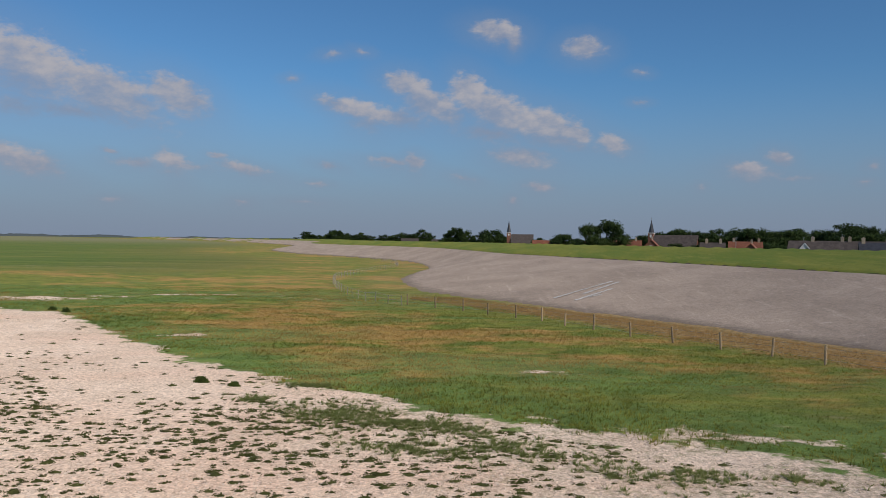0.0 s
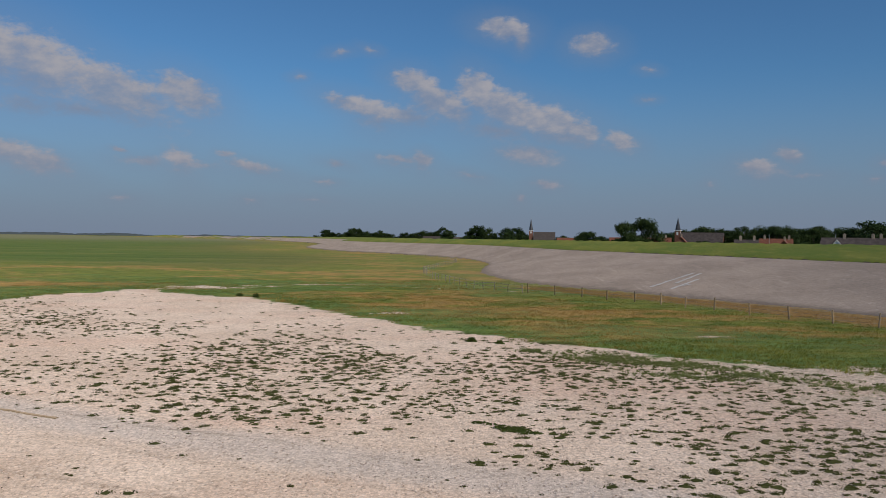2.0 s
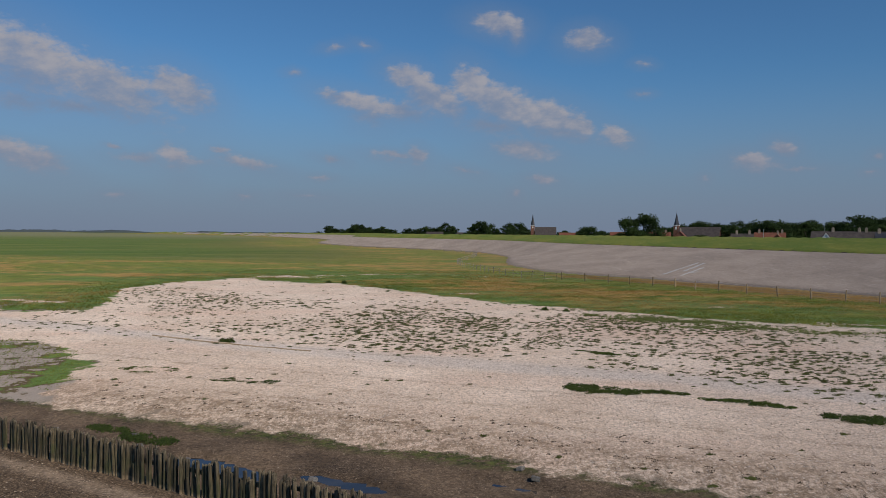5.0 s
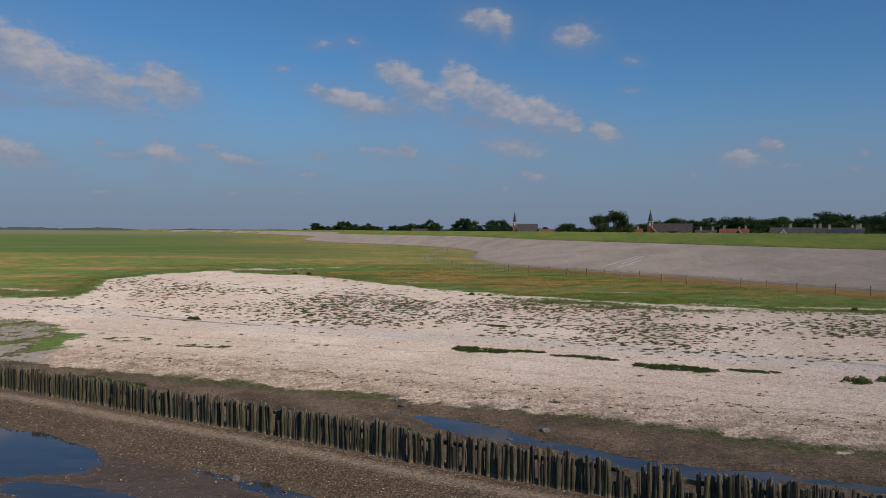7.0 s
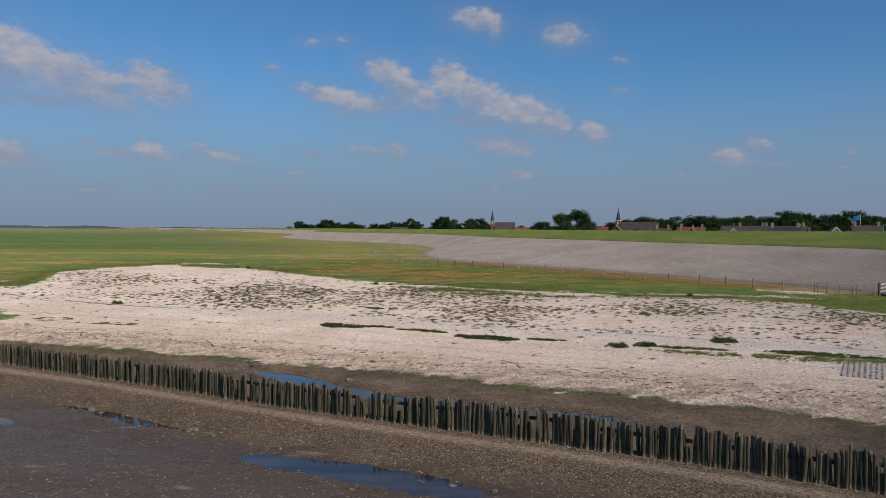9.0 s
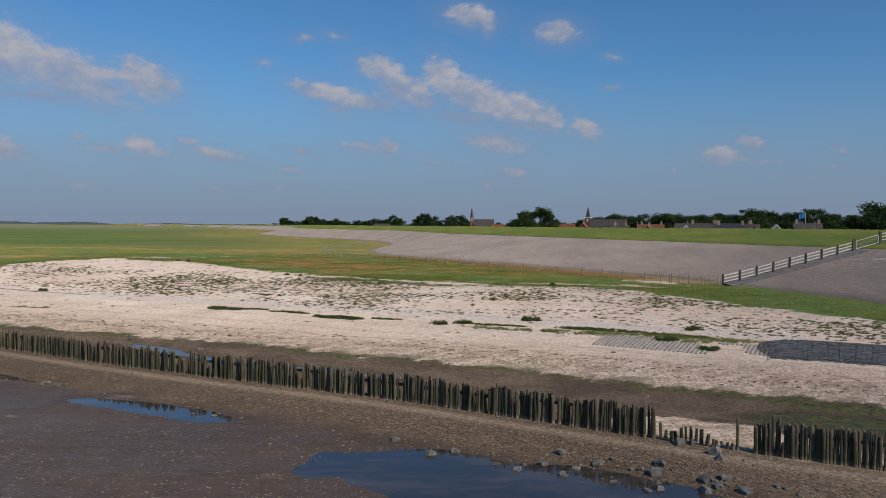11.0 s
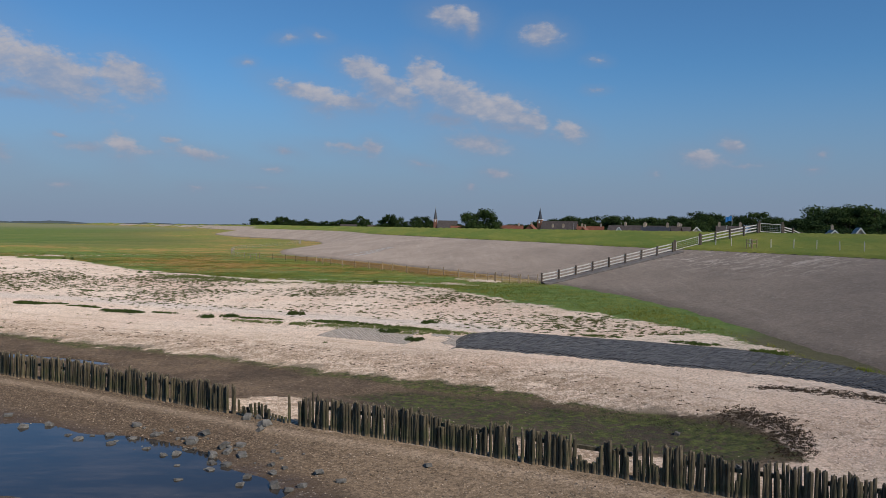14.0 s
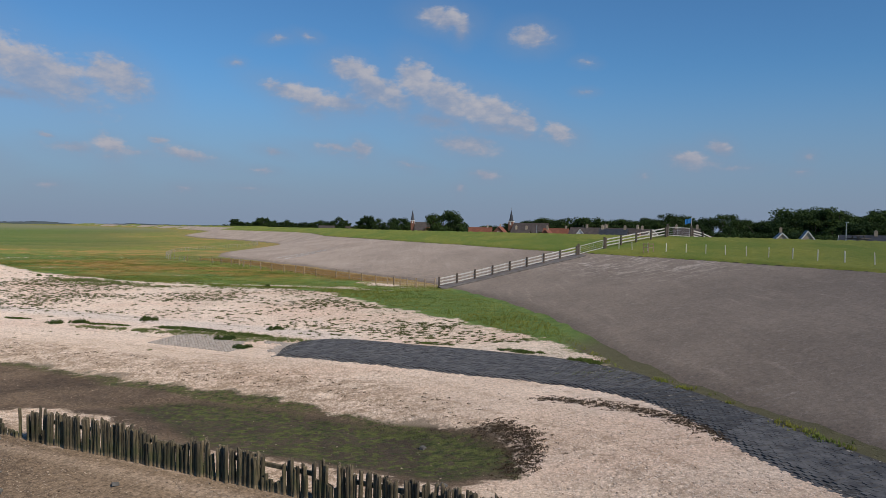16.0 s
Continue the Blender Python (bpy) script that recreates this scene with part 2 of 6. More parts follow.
SHELL_NEAR = [(20, -36.2), (28, -41), (36, -46), (50, -55), (66, -72), (62, -62), (56.5, -50), (53.4, -41), (51, -31), (47.5, -27)]
LANE = curve_line([(-90, 56), (-63.8, 39.2), (-51.7, 32.4), (-44.6, 28.3), (-38.9, 24.9), (-31, 20.9), (-22.8, 17.5), (-17, 15), (-11.6, 12.9), (-5.6, 9.7), (-2.2, 7.8), (6, 3.4), (13.7, -0.5), (22.7, -5.7), (27.3, -8.1), (33.1, -12.2)])
SHELL_LAND = [(51.2, -26), (50.7, -20), (49.6, -16), (46.8, -11.8), (43.7, -5.6), (40.5, 0.5), (37.2, 4.8), (33.2, 11), (30.8, 18.5), (24, 23.5), (14, 27), (7.4, 29.8), (1.2, 34.1), (-3.7, 39), (-8.6, 42.5),
              (-16, 50), (-27.7, 64.6), (-36, 76.3), (-44, 80.6), (-53.5, 88.3), (-60, 80), (-63.6, 67), (-58.5, 50), (-58, 44.5), (-66, 46), (-85, 54), (-82, 40), (-62, 30.5), (-53, 26.5), (-46.5, 19), (-45.6, 14)]
# bare shelly patches in the marsh: centre, half length, half width, turn
PATCHES = [(-46, 95.0, 8, 1.5, 12), (-35.5, 101.8, 6, 0.9, 16), (-49, 90.5, 5, 0.8, 16), (-68, 53.8, 3.5, 0.7, -25), (7.5, 30.2, 8.0, 1.3, -27), (36.5, 30.2, 4.6, 1.5, -52), (25, 27.5, 7, 0.7, -14), (-20, 61.5, 1.8, 0.8, 0),
           (6.2, 46.5, 1.2, 0.5, -20), (33, 23.5, 5, 0.9, -20), (14, 30.6, 6, 0.5, -20), (-24, 101.3, 6, 0.5, -6), (-13.5, 97.8, 5, 0.4, -20)]
SHELL = SHELL_SEA + SHELL_NEAR + SHELL_LAND
POND = [(26, -34.2), (24.2, -31.6), (21, -29), (25, -27.2), (31, -29.3), (37.4, -34), (41.8, -36.2), (43.2, -39.2), (42, -42), (39.8, -43.2), (36, -41.2), (31.5, -39), (28, -37.4)]
# pools: centre, half length, half width, turn in degrees, and the depth
POOLS = [(-37.6, -9.2, 7.5, 2.6, -28, 0.22), (-25.8, -13.7, 2.6, 0.9, -32, 0.16), (10.8, -40.2, 10.8, 3.9, -30, 0.2), (-8.0, -26.6, 6.0, 1.0, -29, 0.2), (-20.2, -17.6, 4.2, 1.0, -30, 0.16), (-30.5, -16.5, 3.2, 0.8, -20, 0.12), (-13.0, -24.5, 2.6, 0.6, -28, 0.12)]
INNER = [(-13.9, -8.0, 7.5, 1.1, -41, 0.24), (-7.2, -13.6, 4.5, 0.9, -33, 0.22), (1.2, -16.9, 4.2, 0.6, -27, 0.22), (-31.5, -1.2, 2.4, 0.8, -30, 0.2), (-26, -3.2, 2.5, 0.6, -30, 0.2)]
SEA_LEVEL, INNER_LEVEL = 0.40, 0.74


def ellipse(X, Y, cx, cy, a, b, turn):
    c, s = math.cos(radians(turn)), math.sin(radians(turn))
    u, v = ((X - cx) * c + (Y - cy) * s) / a, (-(X - cx) * s + (Y - cy) * c) / b
    return np.sqrt(u * u + v * v)


def height(P, full=False):
    """Height of the ground at plan points P (n, 2)."""
    P = np.asarray(P, float)
    X, Y = P[:, 0], P[:, 1]
    db, dg = dist_line(P, BANK), -dist_line(P, GROYNE)
    dt, dp, dc = -dist_line(P, TOE), -dist_line(P, TOP), -dist_line(P, CREST)
    wob = vnoise(X, Y, 9, 3)
    z = np.interp(db, [-60, -12, -9, -5, -1.5, 0, 3, 10, 25, 40, 70, 400, 3000], [0.6, 0.95, 0.95, 0.86, 0.92, 1.08, 1.62, 2.2, 3.02, 3.55, 3.75, 3.7, 3.2])
    sea = np.interp(dg, [0, 2.2, 4.5, 9, 60, 900], [0.95, 0.82, 0.54, 0.445, 0.42, 0.42])
    z = np.where(dg > 0, sea, z)
    near = np.clip(1 - np.abs(db) / 500, 0, 1)
    z = z + wob * 0.05 * near + vnoise(X, Y, 2.2, 8) * 0.025 * near * np.clip((db + 2) / 4, 0.35, 1)
    z = z + np.clip((db - 35) / 20, 0, 1) * (vnoise(X, Y, 14, 5) * 0.10 + vnoise(X, Y, 3.2, 6, 3) * 0.24 * np.clip((-dt - 2) / 6, 0, 1)) * near
    for cx, cy, a, b, turn, deep in POOLS:
        e = ellipse(X, Y, cx, cy, a, b, turn) + 0.42 * vnoise(X, Y, 3.2, 11, 5)
        z = z - np.where(dg > 0.8, deep * np.clip((1.25 - e) / 0.5, 0, 1), 0)
    for cx, cy, a, b, turn, deep in INNER:
        e = ellipse(X, Y, cx, cy, a, b, turn) + 0.75 * vnoise(X, Y, 3.0, 12, 4)
        z = z - deep * np.clip((1.25 - e) / 0.5, 0, 1)
    wet = np.clip((dg - 3.5) / 3, 0, 1) * np.clip((70 - dg) / 20, 0, 1)
    z = z + wet * 0.035 * vnoise(X * 0.5 + Y * 0.3, Y * 1.1 + X * 0.35, 2.4, 15, 4)
    dpond = dist_area(P, POND)
    z = z - 0.22 * np.clip((dpond + 0.8) / 2.0, 0, 1)
    base = z
    up = np.clip(dt / np.maximum(dt - dp, 0.1), 0, 1) ** 1.06
    slope = base + up * (8.1 - base)
    grassy = 8.1 + 0.24 * np.clip(dp / 0.35, 0, 1) * np.clip((400 - Y) / 100, 0, 1) + np.clip(dp / np.maximum(dp - dc, 0.1), 0, 1) * (10.45 - 8.1) + vnoise(X, Y, 7, 21) * 0.04
    back = np.maximum(10.45 - np.maximum(dc - 4.5, 0) / 3.2, 2.0 + vnoise(X, Y, 30, 2) * 0.15)
    z = np.where(dt > 0, np.where(dp > 0, np.where(dc > 0, back, grassy), slope), base)
    if full:
        return z, db, dg, dt, dp, dc, dpond
    return z


def ground_z(x, y):
    return float(height(np.array([[x, y]]))[0])

# ---- materials ----


def material(name):
    m = bpy.data.materials.new(name)
    m.use_nodes = True
    return m, Nodes(m.node_tree)


def finish(N, colour, rough=0.8, normal=None, **more):
    ins = {"Base Color": colour, "Roughness": rough}
    if normal is not None:
        ins["Normal"] = normal
    ins.update({k.replace("_", " "): v for k, v in more.items()})
    b = N.add("ShaderNodeBsdfPrincipled", ins)
    N.add("ShaderNodeOutputMaterial", {"Surface": b.outputs[0]})
    return b


def place(N):
    return N.add("ShaderNodeNewGeometry").outputs["Position"]


def marsh_colour(N, pos, extra=None):
    """Salt-marsh grass: bluish green, yellow green and rusty patches."""
    broad = N.noise(N.stretch(pos, 0.5, 1.0, 0.0, -28), 0.055, 5, 0.6)
    mid = N.noise(N.stretch(pos, 0.6, 1.3, 0.0, -20), 0.35, 5, 0.65)
    fine = N.noise(N.stretch(pos, 1, 1, 0.0), 3.0, 4, 0.7)
    c = N.mix(N.span(mid, 0.34, 0.66), (0.130, 0.170, 0.030), (0.215, 0.210, 0.046))
    rust = N.span(N.math("ADD", N.math("MULTIPLY", broad, 0.75), N.math("MULTIPLY", mid, 0.35)), 0.53, 0.62)
    rust = N.math("MULTIPLY", rust, N.span(N.add("ShaderNodeSeparateXYZ", {0: pos}).outputs[1], 30, 42))
    c = N.mix(N.math("MULTIPLY", rust, 0.85), c, (0.385, 0.225, 0.082))
    lush = N.math("MAXIMUM", N.span(N.noise(N.stretch(pos, 0.7, 1, 0.0, 40), 0.11, 3), 0.55, 0.7), extra) if extra is not None else N.span(N.noise(N.stretch(pos, 0.7, 1, 0.0, 40), 0.11, 3), 0.55, 0.7)
    c = N.mix(N.math("MULTIPLY", lush, 0.75), c, (0.110, 0.190, 0.052))
    # clump tones: dark ones paint the shade between tufts into the colour
    clump = N.noise(N.stretch(pos, 0.8, 1, 0.0), 1.1, 5, 0.7)
    c = N.mix(N.span(clump, 0.30, 0.50, 0.35, 0.0), c, (0.070, 0.102, 0.022))
    c = N.mix(N.span(clump, 0.54, 0.72, 0.0, 0.5), c, (0.225, 0.225, 0.070))
    c = N.mix(N.span(fine, 0.40, 0.75, 0.0, 0.35), c, (0.055, 0.080, 0.025))
    # broader blotches imitate lit mounds and the shade between them
    return N.mix(1.0, c, N.mix(N.span(N.noise(N.stretch(pos, 0.7, 1.1, 0), 0.42, 6, 0.7), 0.34, 0.66), (0.74, 0.77, 0.72), (1.18, 1.16, 1.06)), "MULTIPLY")


def dike_colour(N, pos):
    """Short grazed grass on the dike."""
    a = N.noise(N.stretch(pos, 1.0, 0.35, 0.2, 22), 0.16, 5, 0.6)
    b = N.noise(pos, 1.6, 4, 0.7)
    c = N.mix(N.span(a, 0.35, 0.68), (0.115, 0.160, 0.022), (0.200, 0.205, 0.034))
    c = N.mix(N.span(N.noise(N.stretch(pos, 1.2, 0.3, 0.2, 22), 0.5, 6, 0.75), 0.52, 0.68, 0, 0.6), c, (0.27, 0.25, 0.055))
    return N.mix(N.span(b, 0.42, 0.75, 0, 0.5), c, (0.070, 0.108, 0.018))


def shell_colour(N, pos, db, speck):
    """Bleached cockle shells in strand bands along the shore."""
    wander = N.math("SUBTRACT", N.noise(N.stretch(pos, 0.5, 1, 0, -28), 0.10, 4), 0.5)
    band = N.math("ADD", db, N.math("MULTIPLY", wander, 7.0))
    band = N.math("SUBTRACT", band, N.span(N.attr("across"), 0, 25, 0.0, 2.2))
    c = N.mix(N.span(N.noise(pos, 0.16, 5, 0.6), 0.3, 0.7), (0.600, 0.478, 0.380), (0.730, 0.605, 0.500))
    pink = N.span(N.noise(N.stretch(pos, 0.35, 1, 0, -28), 0.13, 4), 0.46, 0.66)
    c = N.mix(N.math("MULTIPLY", pink, 0.6), c, (0.650, 0.475, 0.372))
    lane = N.math("ADD", N.attr("lane"), N.math("MULTIPLY", wander, 2.0))
    grey = N.math("MULTIPLY", N.span(lane, -2.2, -0.4), N.span(lane, 0.6, 2.4, 1.0, 0.0))
    c = N.mix(N.math("MULTIPLY", grey, 0.6), c, (0.560, 0.510, 0.475))
    rut = N.math("MULTIPLY", N.span(lane, 0.5, 0.75), N.span(lane, 0.85, 1.15, 1.0, 0.0))
    rut = N.math("MULTIPLY", rut, N.span(N.noise(N.stretch(pos, 0.4, 1, 0, -28), 0.3, 4, 0.65), 0.44, 0.60))
    c = N.mix(N.math("MULTIPLY", rut, 0.6), c, (0.250, 0.205, 0.150))
    # greyer coarse shells in loose fields over the lower bank
    coarse = N.math("MULTIPLY", N.span(N.noise(N.stretch(pos, 0.45, 1, 0, -28), 0.09, 4, 0.6), 0.46, 0.60), N.span(band, 22.0, 14.0))
    c = N.mix(N.math("MULTIPLY", coarse, 0.28), c, (0.560, 0.475, 0.410))
    # old strand lines of broken weed, in short dashes
    dash = N.span(N.noise(N.stretch(pos, 0.30, 1.1, 0, -29), 1.5, 6, 0.75, 0.5), 0.56, 0.68)
    tier = N.noise(N.stretch(pos, 0.03, 1.0, 0, -29), 0.42, 3, 0.6)
    tier = N.math("MULTIPLY", N.span(tier, 0.52, 0.60), N.span(band, 3.0, 19.0, 1.0, 0.15))
    c = N.mix(N.math("MULTIPLY", N.math("MULTIPLY", dash, tier), 0.75), c, (0.235, 0.170, 0.115))
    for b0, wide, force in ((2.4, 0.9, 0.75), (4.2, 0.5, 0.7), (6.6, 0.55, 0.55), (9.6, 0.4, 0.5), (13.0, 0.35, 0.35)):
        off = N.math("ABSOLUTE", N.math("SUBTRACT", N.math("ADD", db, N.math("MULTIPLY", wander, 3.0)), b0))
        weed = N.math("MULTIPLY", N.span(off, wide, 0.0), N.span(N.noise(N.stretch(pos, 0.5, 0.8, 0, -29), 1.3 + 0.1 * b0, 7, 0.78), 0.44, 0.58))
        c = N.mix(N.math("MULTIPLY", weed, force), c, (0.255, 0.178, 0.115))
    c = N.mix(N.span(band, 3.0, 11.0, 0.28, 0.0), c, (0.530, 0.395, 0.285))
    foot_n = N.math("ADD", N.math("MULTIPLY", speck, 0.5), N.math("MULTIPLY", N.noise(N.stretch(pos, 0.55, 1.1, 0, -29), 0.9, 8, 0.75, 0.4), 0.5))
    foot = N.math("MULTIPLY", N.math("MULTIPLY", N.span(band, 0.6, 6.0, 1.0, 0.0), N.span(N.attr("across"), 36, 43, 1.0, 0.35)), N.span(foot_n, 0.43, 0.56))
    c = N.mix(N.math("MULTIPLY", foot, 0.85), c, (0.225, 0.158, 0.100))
    # hollows between the shells, a hand across, isotropic, their shade painted dark
    c = N.mix(N.span(speck, 0.52, 0.68, 0.0, 0.5), c, (0.300, 0.230, 0.170))
    pit_shade = N.voronoi(N.stretch(pos, 1.0, 0.5, 1), 3.6)
    c = N.mix(N.span(pit_shade, 0.28, 0.06, 0.0, 0.46), c, (0.250, 0.190, 0.140))
    white = N.span(N.noise(pos, 8.0, 3, 0.6), 0.56, 0.70)
    sparse = N.math("MULTIPLY", N.math("MULTIPLY", N.math("MULTIPLY", N.span(N.attr("shell"), 11.0, 3.0), N.span(N.attr("lane"), 4.0, 9.0)), N.span(N.attr("across"), -12, -4)), N.span(N.noise(N.stretch(pos, 0.5, 1, 0, -24), 0.45, 6, 0.75), 0.42, 0.56))
    c = N.mix(N.math("MULTIPLY", N.math("MULTIPLY", sparse, N.span(N.noise(pos, 2.6, 6, 0.8), 0.44, 0.60)), 0.6), c, N.mix(N.noise(pos, 1.0, 3), (0.105, 0.125, 0.040), (0.190, 0.180, 0.070)))
    c = N.mix(N.math("MULTIPLY", white, 0.6), c, (0.80, 0.715, 0.630))
    grain = N.math("ADD", N.math("MULTIPLY", N.cells(pos, 9.0), 0.6), N.math("MULTIPLY", N.cells(pos, 17.0), 0.4))
    return N.mix(1.0, c, N.mix(grain, (0.66, 0.645, 0.63), (1.27, 1.26, 1.25)), "MULTIPLY")


m_ground, N = material("ground")
pos = place(N)
db, dsh, dg, dt, dpd = (N.attr(k) for k in ("bank", "shell", "seaward", "toe", "pond"))
rag = N.math("SUBTRACT", N.noise(pos, 0.55, 6, 0.68), 0.5)
rag2 = N.math("SUBTRACT", N.noise(N.stretch(pos, 0.35, 1, 0, -25), 0.35, 5, 0.6), 0.5)
speck = N.noise(N.stretch(pos, 1.0, 0.55, 1), 5.5, 5, 0.78)
edge_green = N.math("MULTIPLY", N.span(N.math("ADD", dsh, N.math("MULTIPLY", rag2, 8.0)), -9.0, -3.5), 1.0)
col = marsh_colour(N, pos, edge_green)
# bare soil shows through where the marsh is thin
thin = N.span(N.noise(N.stretch(pos, 0.5, 1, 0, -25), 0.2, 4, 0.65), 0.64, 0.72)
col = N.mix(N.math("MULTIPLY", thin, N.math("MULTIPLY", N.span(dsh, -30, -3), 0.5)), col, (0.36, 0.28, 0.2))
# grazed flats away from the bank: greener, with wet runnels
graze = N.span(N.math("ADD", dsh, N.math("MULTIPLY", rag2, 30)), -35, -70)
runnel = N.span(N.noise(N.stretch(pos, 0.05, 1.0, 0, 3), 0.16, 5, 0.7), 0.60, 0.70)
flat_col = N.mix(N.span(N.noise(N.stretch(pos, 0.3, 1, 0), 0.03, 5, 0.6), 0.4, 0.62), (0.090, 0.142, 0.024), (0.140, 0.165, 0.034))
grips = N.noise(N.stretch(pos, 0.035, 1.0, 0, 3), 0.28, 6, 0.75)
flat_col = N.mix(N.span(grips, 0.34, 0.50, 0.75, 0.0), flat_col, (0.048, 0.085, 0.016))
flat_col = N.mix(N.span(grips, 0.54, 0.68, 0.0, 0.6), flat_col, (0.215, 0.185, 0.060))
grips2 = N.noise(N.stretch(pos, 0.035, 1.0, 0, 2), 0.075, 6, 0.75)
flat_col = N.mix(N.span(grips2, 0.36, 0.49, 0.7, 0.0), flat_col, (0.046, 0.088, 0.014))
flat_col = N.mix(N.span(grips2, 0.53, 0.66, 0.0, 0.55), flat_col, (0.215, 0.200, 0.062))
flat_col = N.mix(N.span(dt, -110, -30, 0.0, 0.5), flat_col, (0.205, 0.160, 0.052))
flat_col = N.mix(N.math("MULTIPLY", runnel, 0.35), flat_col, (0.30, 0.25, 0.16))
flat_col = N.mix(N.span(N.noise(pos, 1.2, 4, 0.7), 0.4, 0.75, 0, 0.4), flat_col, (0.055, 0.080, 0.022))
flat_col = N.mix(N.span(N.attr("along"), 500, 1300, 0.0, 0.7), flat_col, (0.200, 0.185, 0.105))
col = N.mix(N.math("MULTIPLY", graze, N.span(dt, -25, -60)), col, flat_col)
# rusty strip along the foot of the dike
strip = N.math("MULTIPLY", N.span(N.math("ADD", dt, N.math("MULTIPLY", rag, 5)), -9.0, -4.5), N.math("MULTIPLY", N.span(N.attr("along"), 20, 34), N.span(N.attr("along"), 84, 104, 1.0, 0.22)))
col = N.mix(N.math("MULTIPLY", strip, 0.9), col, N.mix(N.span(N.noise(pos, 1.6, 6, 0.75), 0.35, 0.65), (0.200, 0.145, 0.062), (0.390, 0.255, 0.120)))
wedge = N.math("MULTIPLY", N.span(N.math("ADD", dt, N.math("MULTIPLY", rag, 6)), -16, -11), N.span(N.attr("along"), 24, 16))
lush_col = N.mix(N.span(N.noise(pos, 0.8, 6, 0.7), 0.3, 0.7), (0.066, 0.115, 0.027), (0.138, 0.188, 0.046))
col = N.mix(N.math("MULTIPLY", wedge, 0.9), col, lush_col)
col = N.mix(N.span(dt, 3.0, 4.0), col, dike_colour(N, pos))
joint = N.math("MULTIPLY", N.span(N.attr("along"), -12, -20), N.math("MULTIPLY", N.span(dt, -2.2, -1.2), N.span(dt, 8.0, 9.0, 1.0, 0.0)))
col = N.mix(N.math("MULTIPLY", joint, 0.9), col, N.mix(N.noise(pos, 1.5, 5, 0.7), (0.055, 0.050, 0.026), (0.150, 0.125, 0.075)))
# low ragged islets of grass in the mud at the far end of the bank
isle = N.math("ADD", N.noise(N.stretch(pos, 0.6, 1, 0, -18), 0.30, 5, 0.6), N.math("MULTIPLY", N.math("SUBTRACT", db, 10.0), 0.004))
zone = N.math("MULTIPLY", N.span(N.attr("across"), -41, -45), N.span(db, 26, 18))
bare = N.math("MULTIPLY", zone, N.span(isle, 0.505, 0.49))
col = N.mix(N.math("MULTIPLY", zone, N.span(isle, 0.55, 0.515)), col, (0.110, 0.080, 0.042))
col = N.mix(bare, col, N.mix(N.noise(pos, 1.1, 5, 0.7), (0.22, 0.19, 0.165), (0.42, 0.355, 0.30)))
# gravelly foot of the bank under the shells
col = N.mix(N.math("MULTIPLY", N.span(db, 9.0, 6.0), N.span(N.attr("across"), -46, -42)), col, N.mix(speck, (0.13, 0.10, 0.072), (0.33, 0.265, 0.20)))
shell = N.span(N.math("ADD", dsh, N.math("ADD", N.math("MULTIPLY", rag, 5.0), N.math("MULTIPLY", rag2, 4.5))), -0.25, 0.35)
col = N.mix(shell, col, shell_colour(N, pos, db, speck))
# mud below the bank
inner = N.mix(N.span(N.noise(pos, 0.3, 6, 0.65), 0.3, 0.7), (0.056, 0.040, 0.027), (0.138, 0.099, 0.066))
grit = N.math("MULTIPLY", N.span(N.noise(pos, 13.0, 3, 0.7), 0.50, 0.68), N.span(N.noise(pos, 0.45, 4, 0.6), 0.33, 0.62))
inner = N.mix(N.math("MULTIPLY", grit, 0.65), inner, (0.28, 0.215, 0.155))
berm_far = N.math("SUBTRACT", N.math("ADD", dg, N.math("MULTIPLY", rag2, 3.5)), N.span(N.attr("across"), 18, 34, 0.0, 6.0))
berm = N.math("MULTIPLY", N.span(dg, -1.5, 0.3), N.span(berm_far, 3.0, 6.0, 1.0, 0.0))
berm_col = N.mix(N.span(N.noise(pos, 11.0, 3, 0.75), 0.42, 0.66), (0.058, 0.041, 0.028), (0.250, 0.185, 0.125))
berm_col = N.mix(N.span(N.attr("across"), 14, 30, 0.0, 0.6), berm_col, (0.300, 0.225, 0.155))
berm_col = N.mix(1.0, berm_col, N.mix(N.span(N.attr("across"), -20, 5), (0.8, 0.79, 0.78), (1.0, 1.0, 1.0)), "MULTIPLY")
line = N.math("MULTIPLY", N.span(dg, 0.5, 1.1), N.span(dg, 1.2, 2.0, 1.0, 0.0))
berm_col = N.mix(N.math("MULTIPLY", line, 0.4), berm_col, (0.42, 0.33, 0.25))
inner = N.mix(N.math("MULTIPLY", berm, 0.85), inner, berm_col)
flats = N.mix(N.noise(N.stretch(pos, 0.4, 1, 0, -20), 0.22, 5, 0.6), (0.054, 0.037, 0.024), (0.100, 0.069, 0.044))
pale = N.span(N.noise(N.stretch(pos, 0.35, 1.2, 0, -12), 0.55, 5, 0.7), 0.60, 0.72)
flats = N.mix(N.math("MULTIPLY", pale, 0.75), flats, (0.21, 0.165, 0.12))
ooze = N.noise(N.stretch(pos, 0.5, 1.6, 0, -15), 1.6, 6, 0.75)
flats = N.mix(N.span(ooze, 0.46, 0.34, 0.0, 0.7), flats, (0.022, 0.017, 0.013))
flats = N.mix(N.span(ooze, 0.56, 0.70, 0.0, 0.5), flats, (0.15, 0.118, 0.088))
flats = N.mix(N.math("MULTIPLY", N.math("GREATER_THAN", N.cells(pos, 15.0), 0.972), 0.5), flats, (0.42, 0.36, 0.30))
flat_mask = N.span(N.math("SUBTRACT", N.math("ADD", dg, N.math("MULTIPLY", rag2, 4.0)), N.span(N.attr("across"), 18, 34, 0.0, 6.0)), 3.4, 6.2)
inner = N.mix(flat_mask, inner, flats)
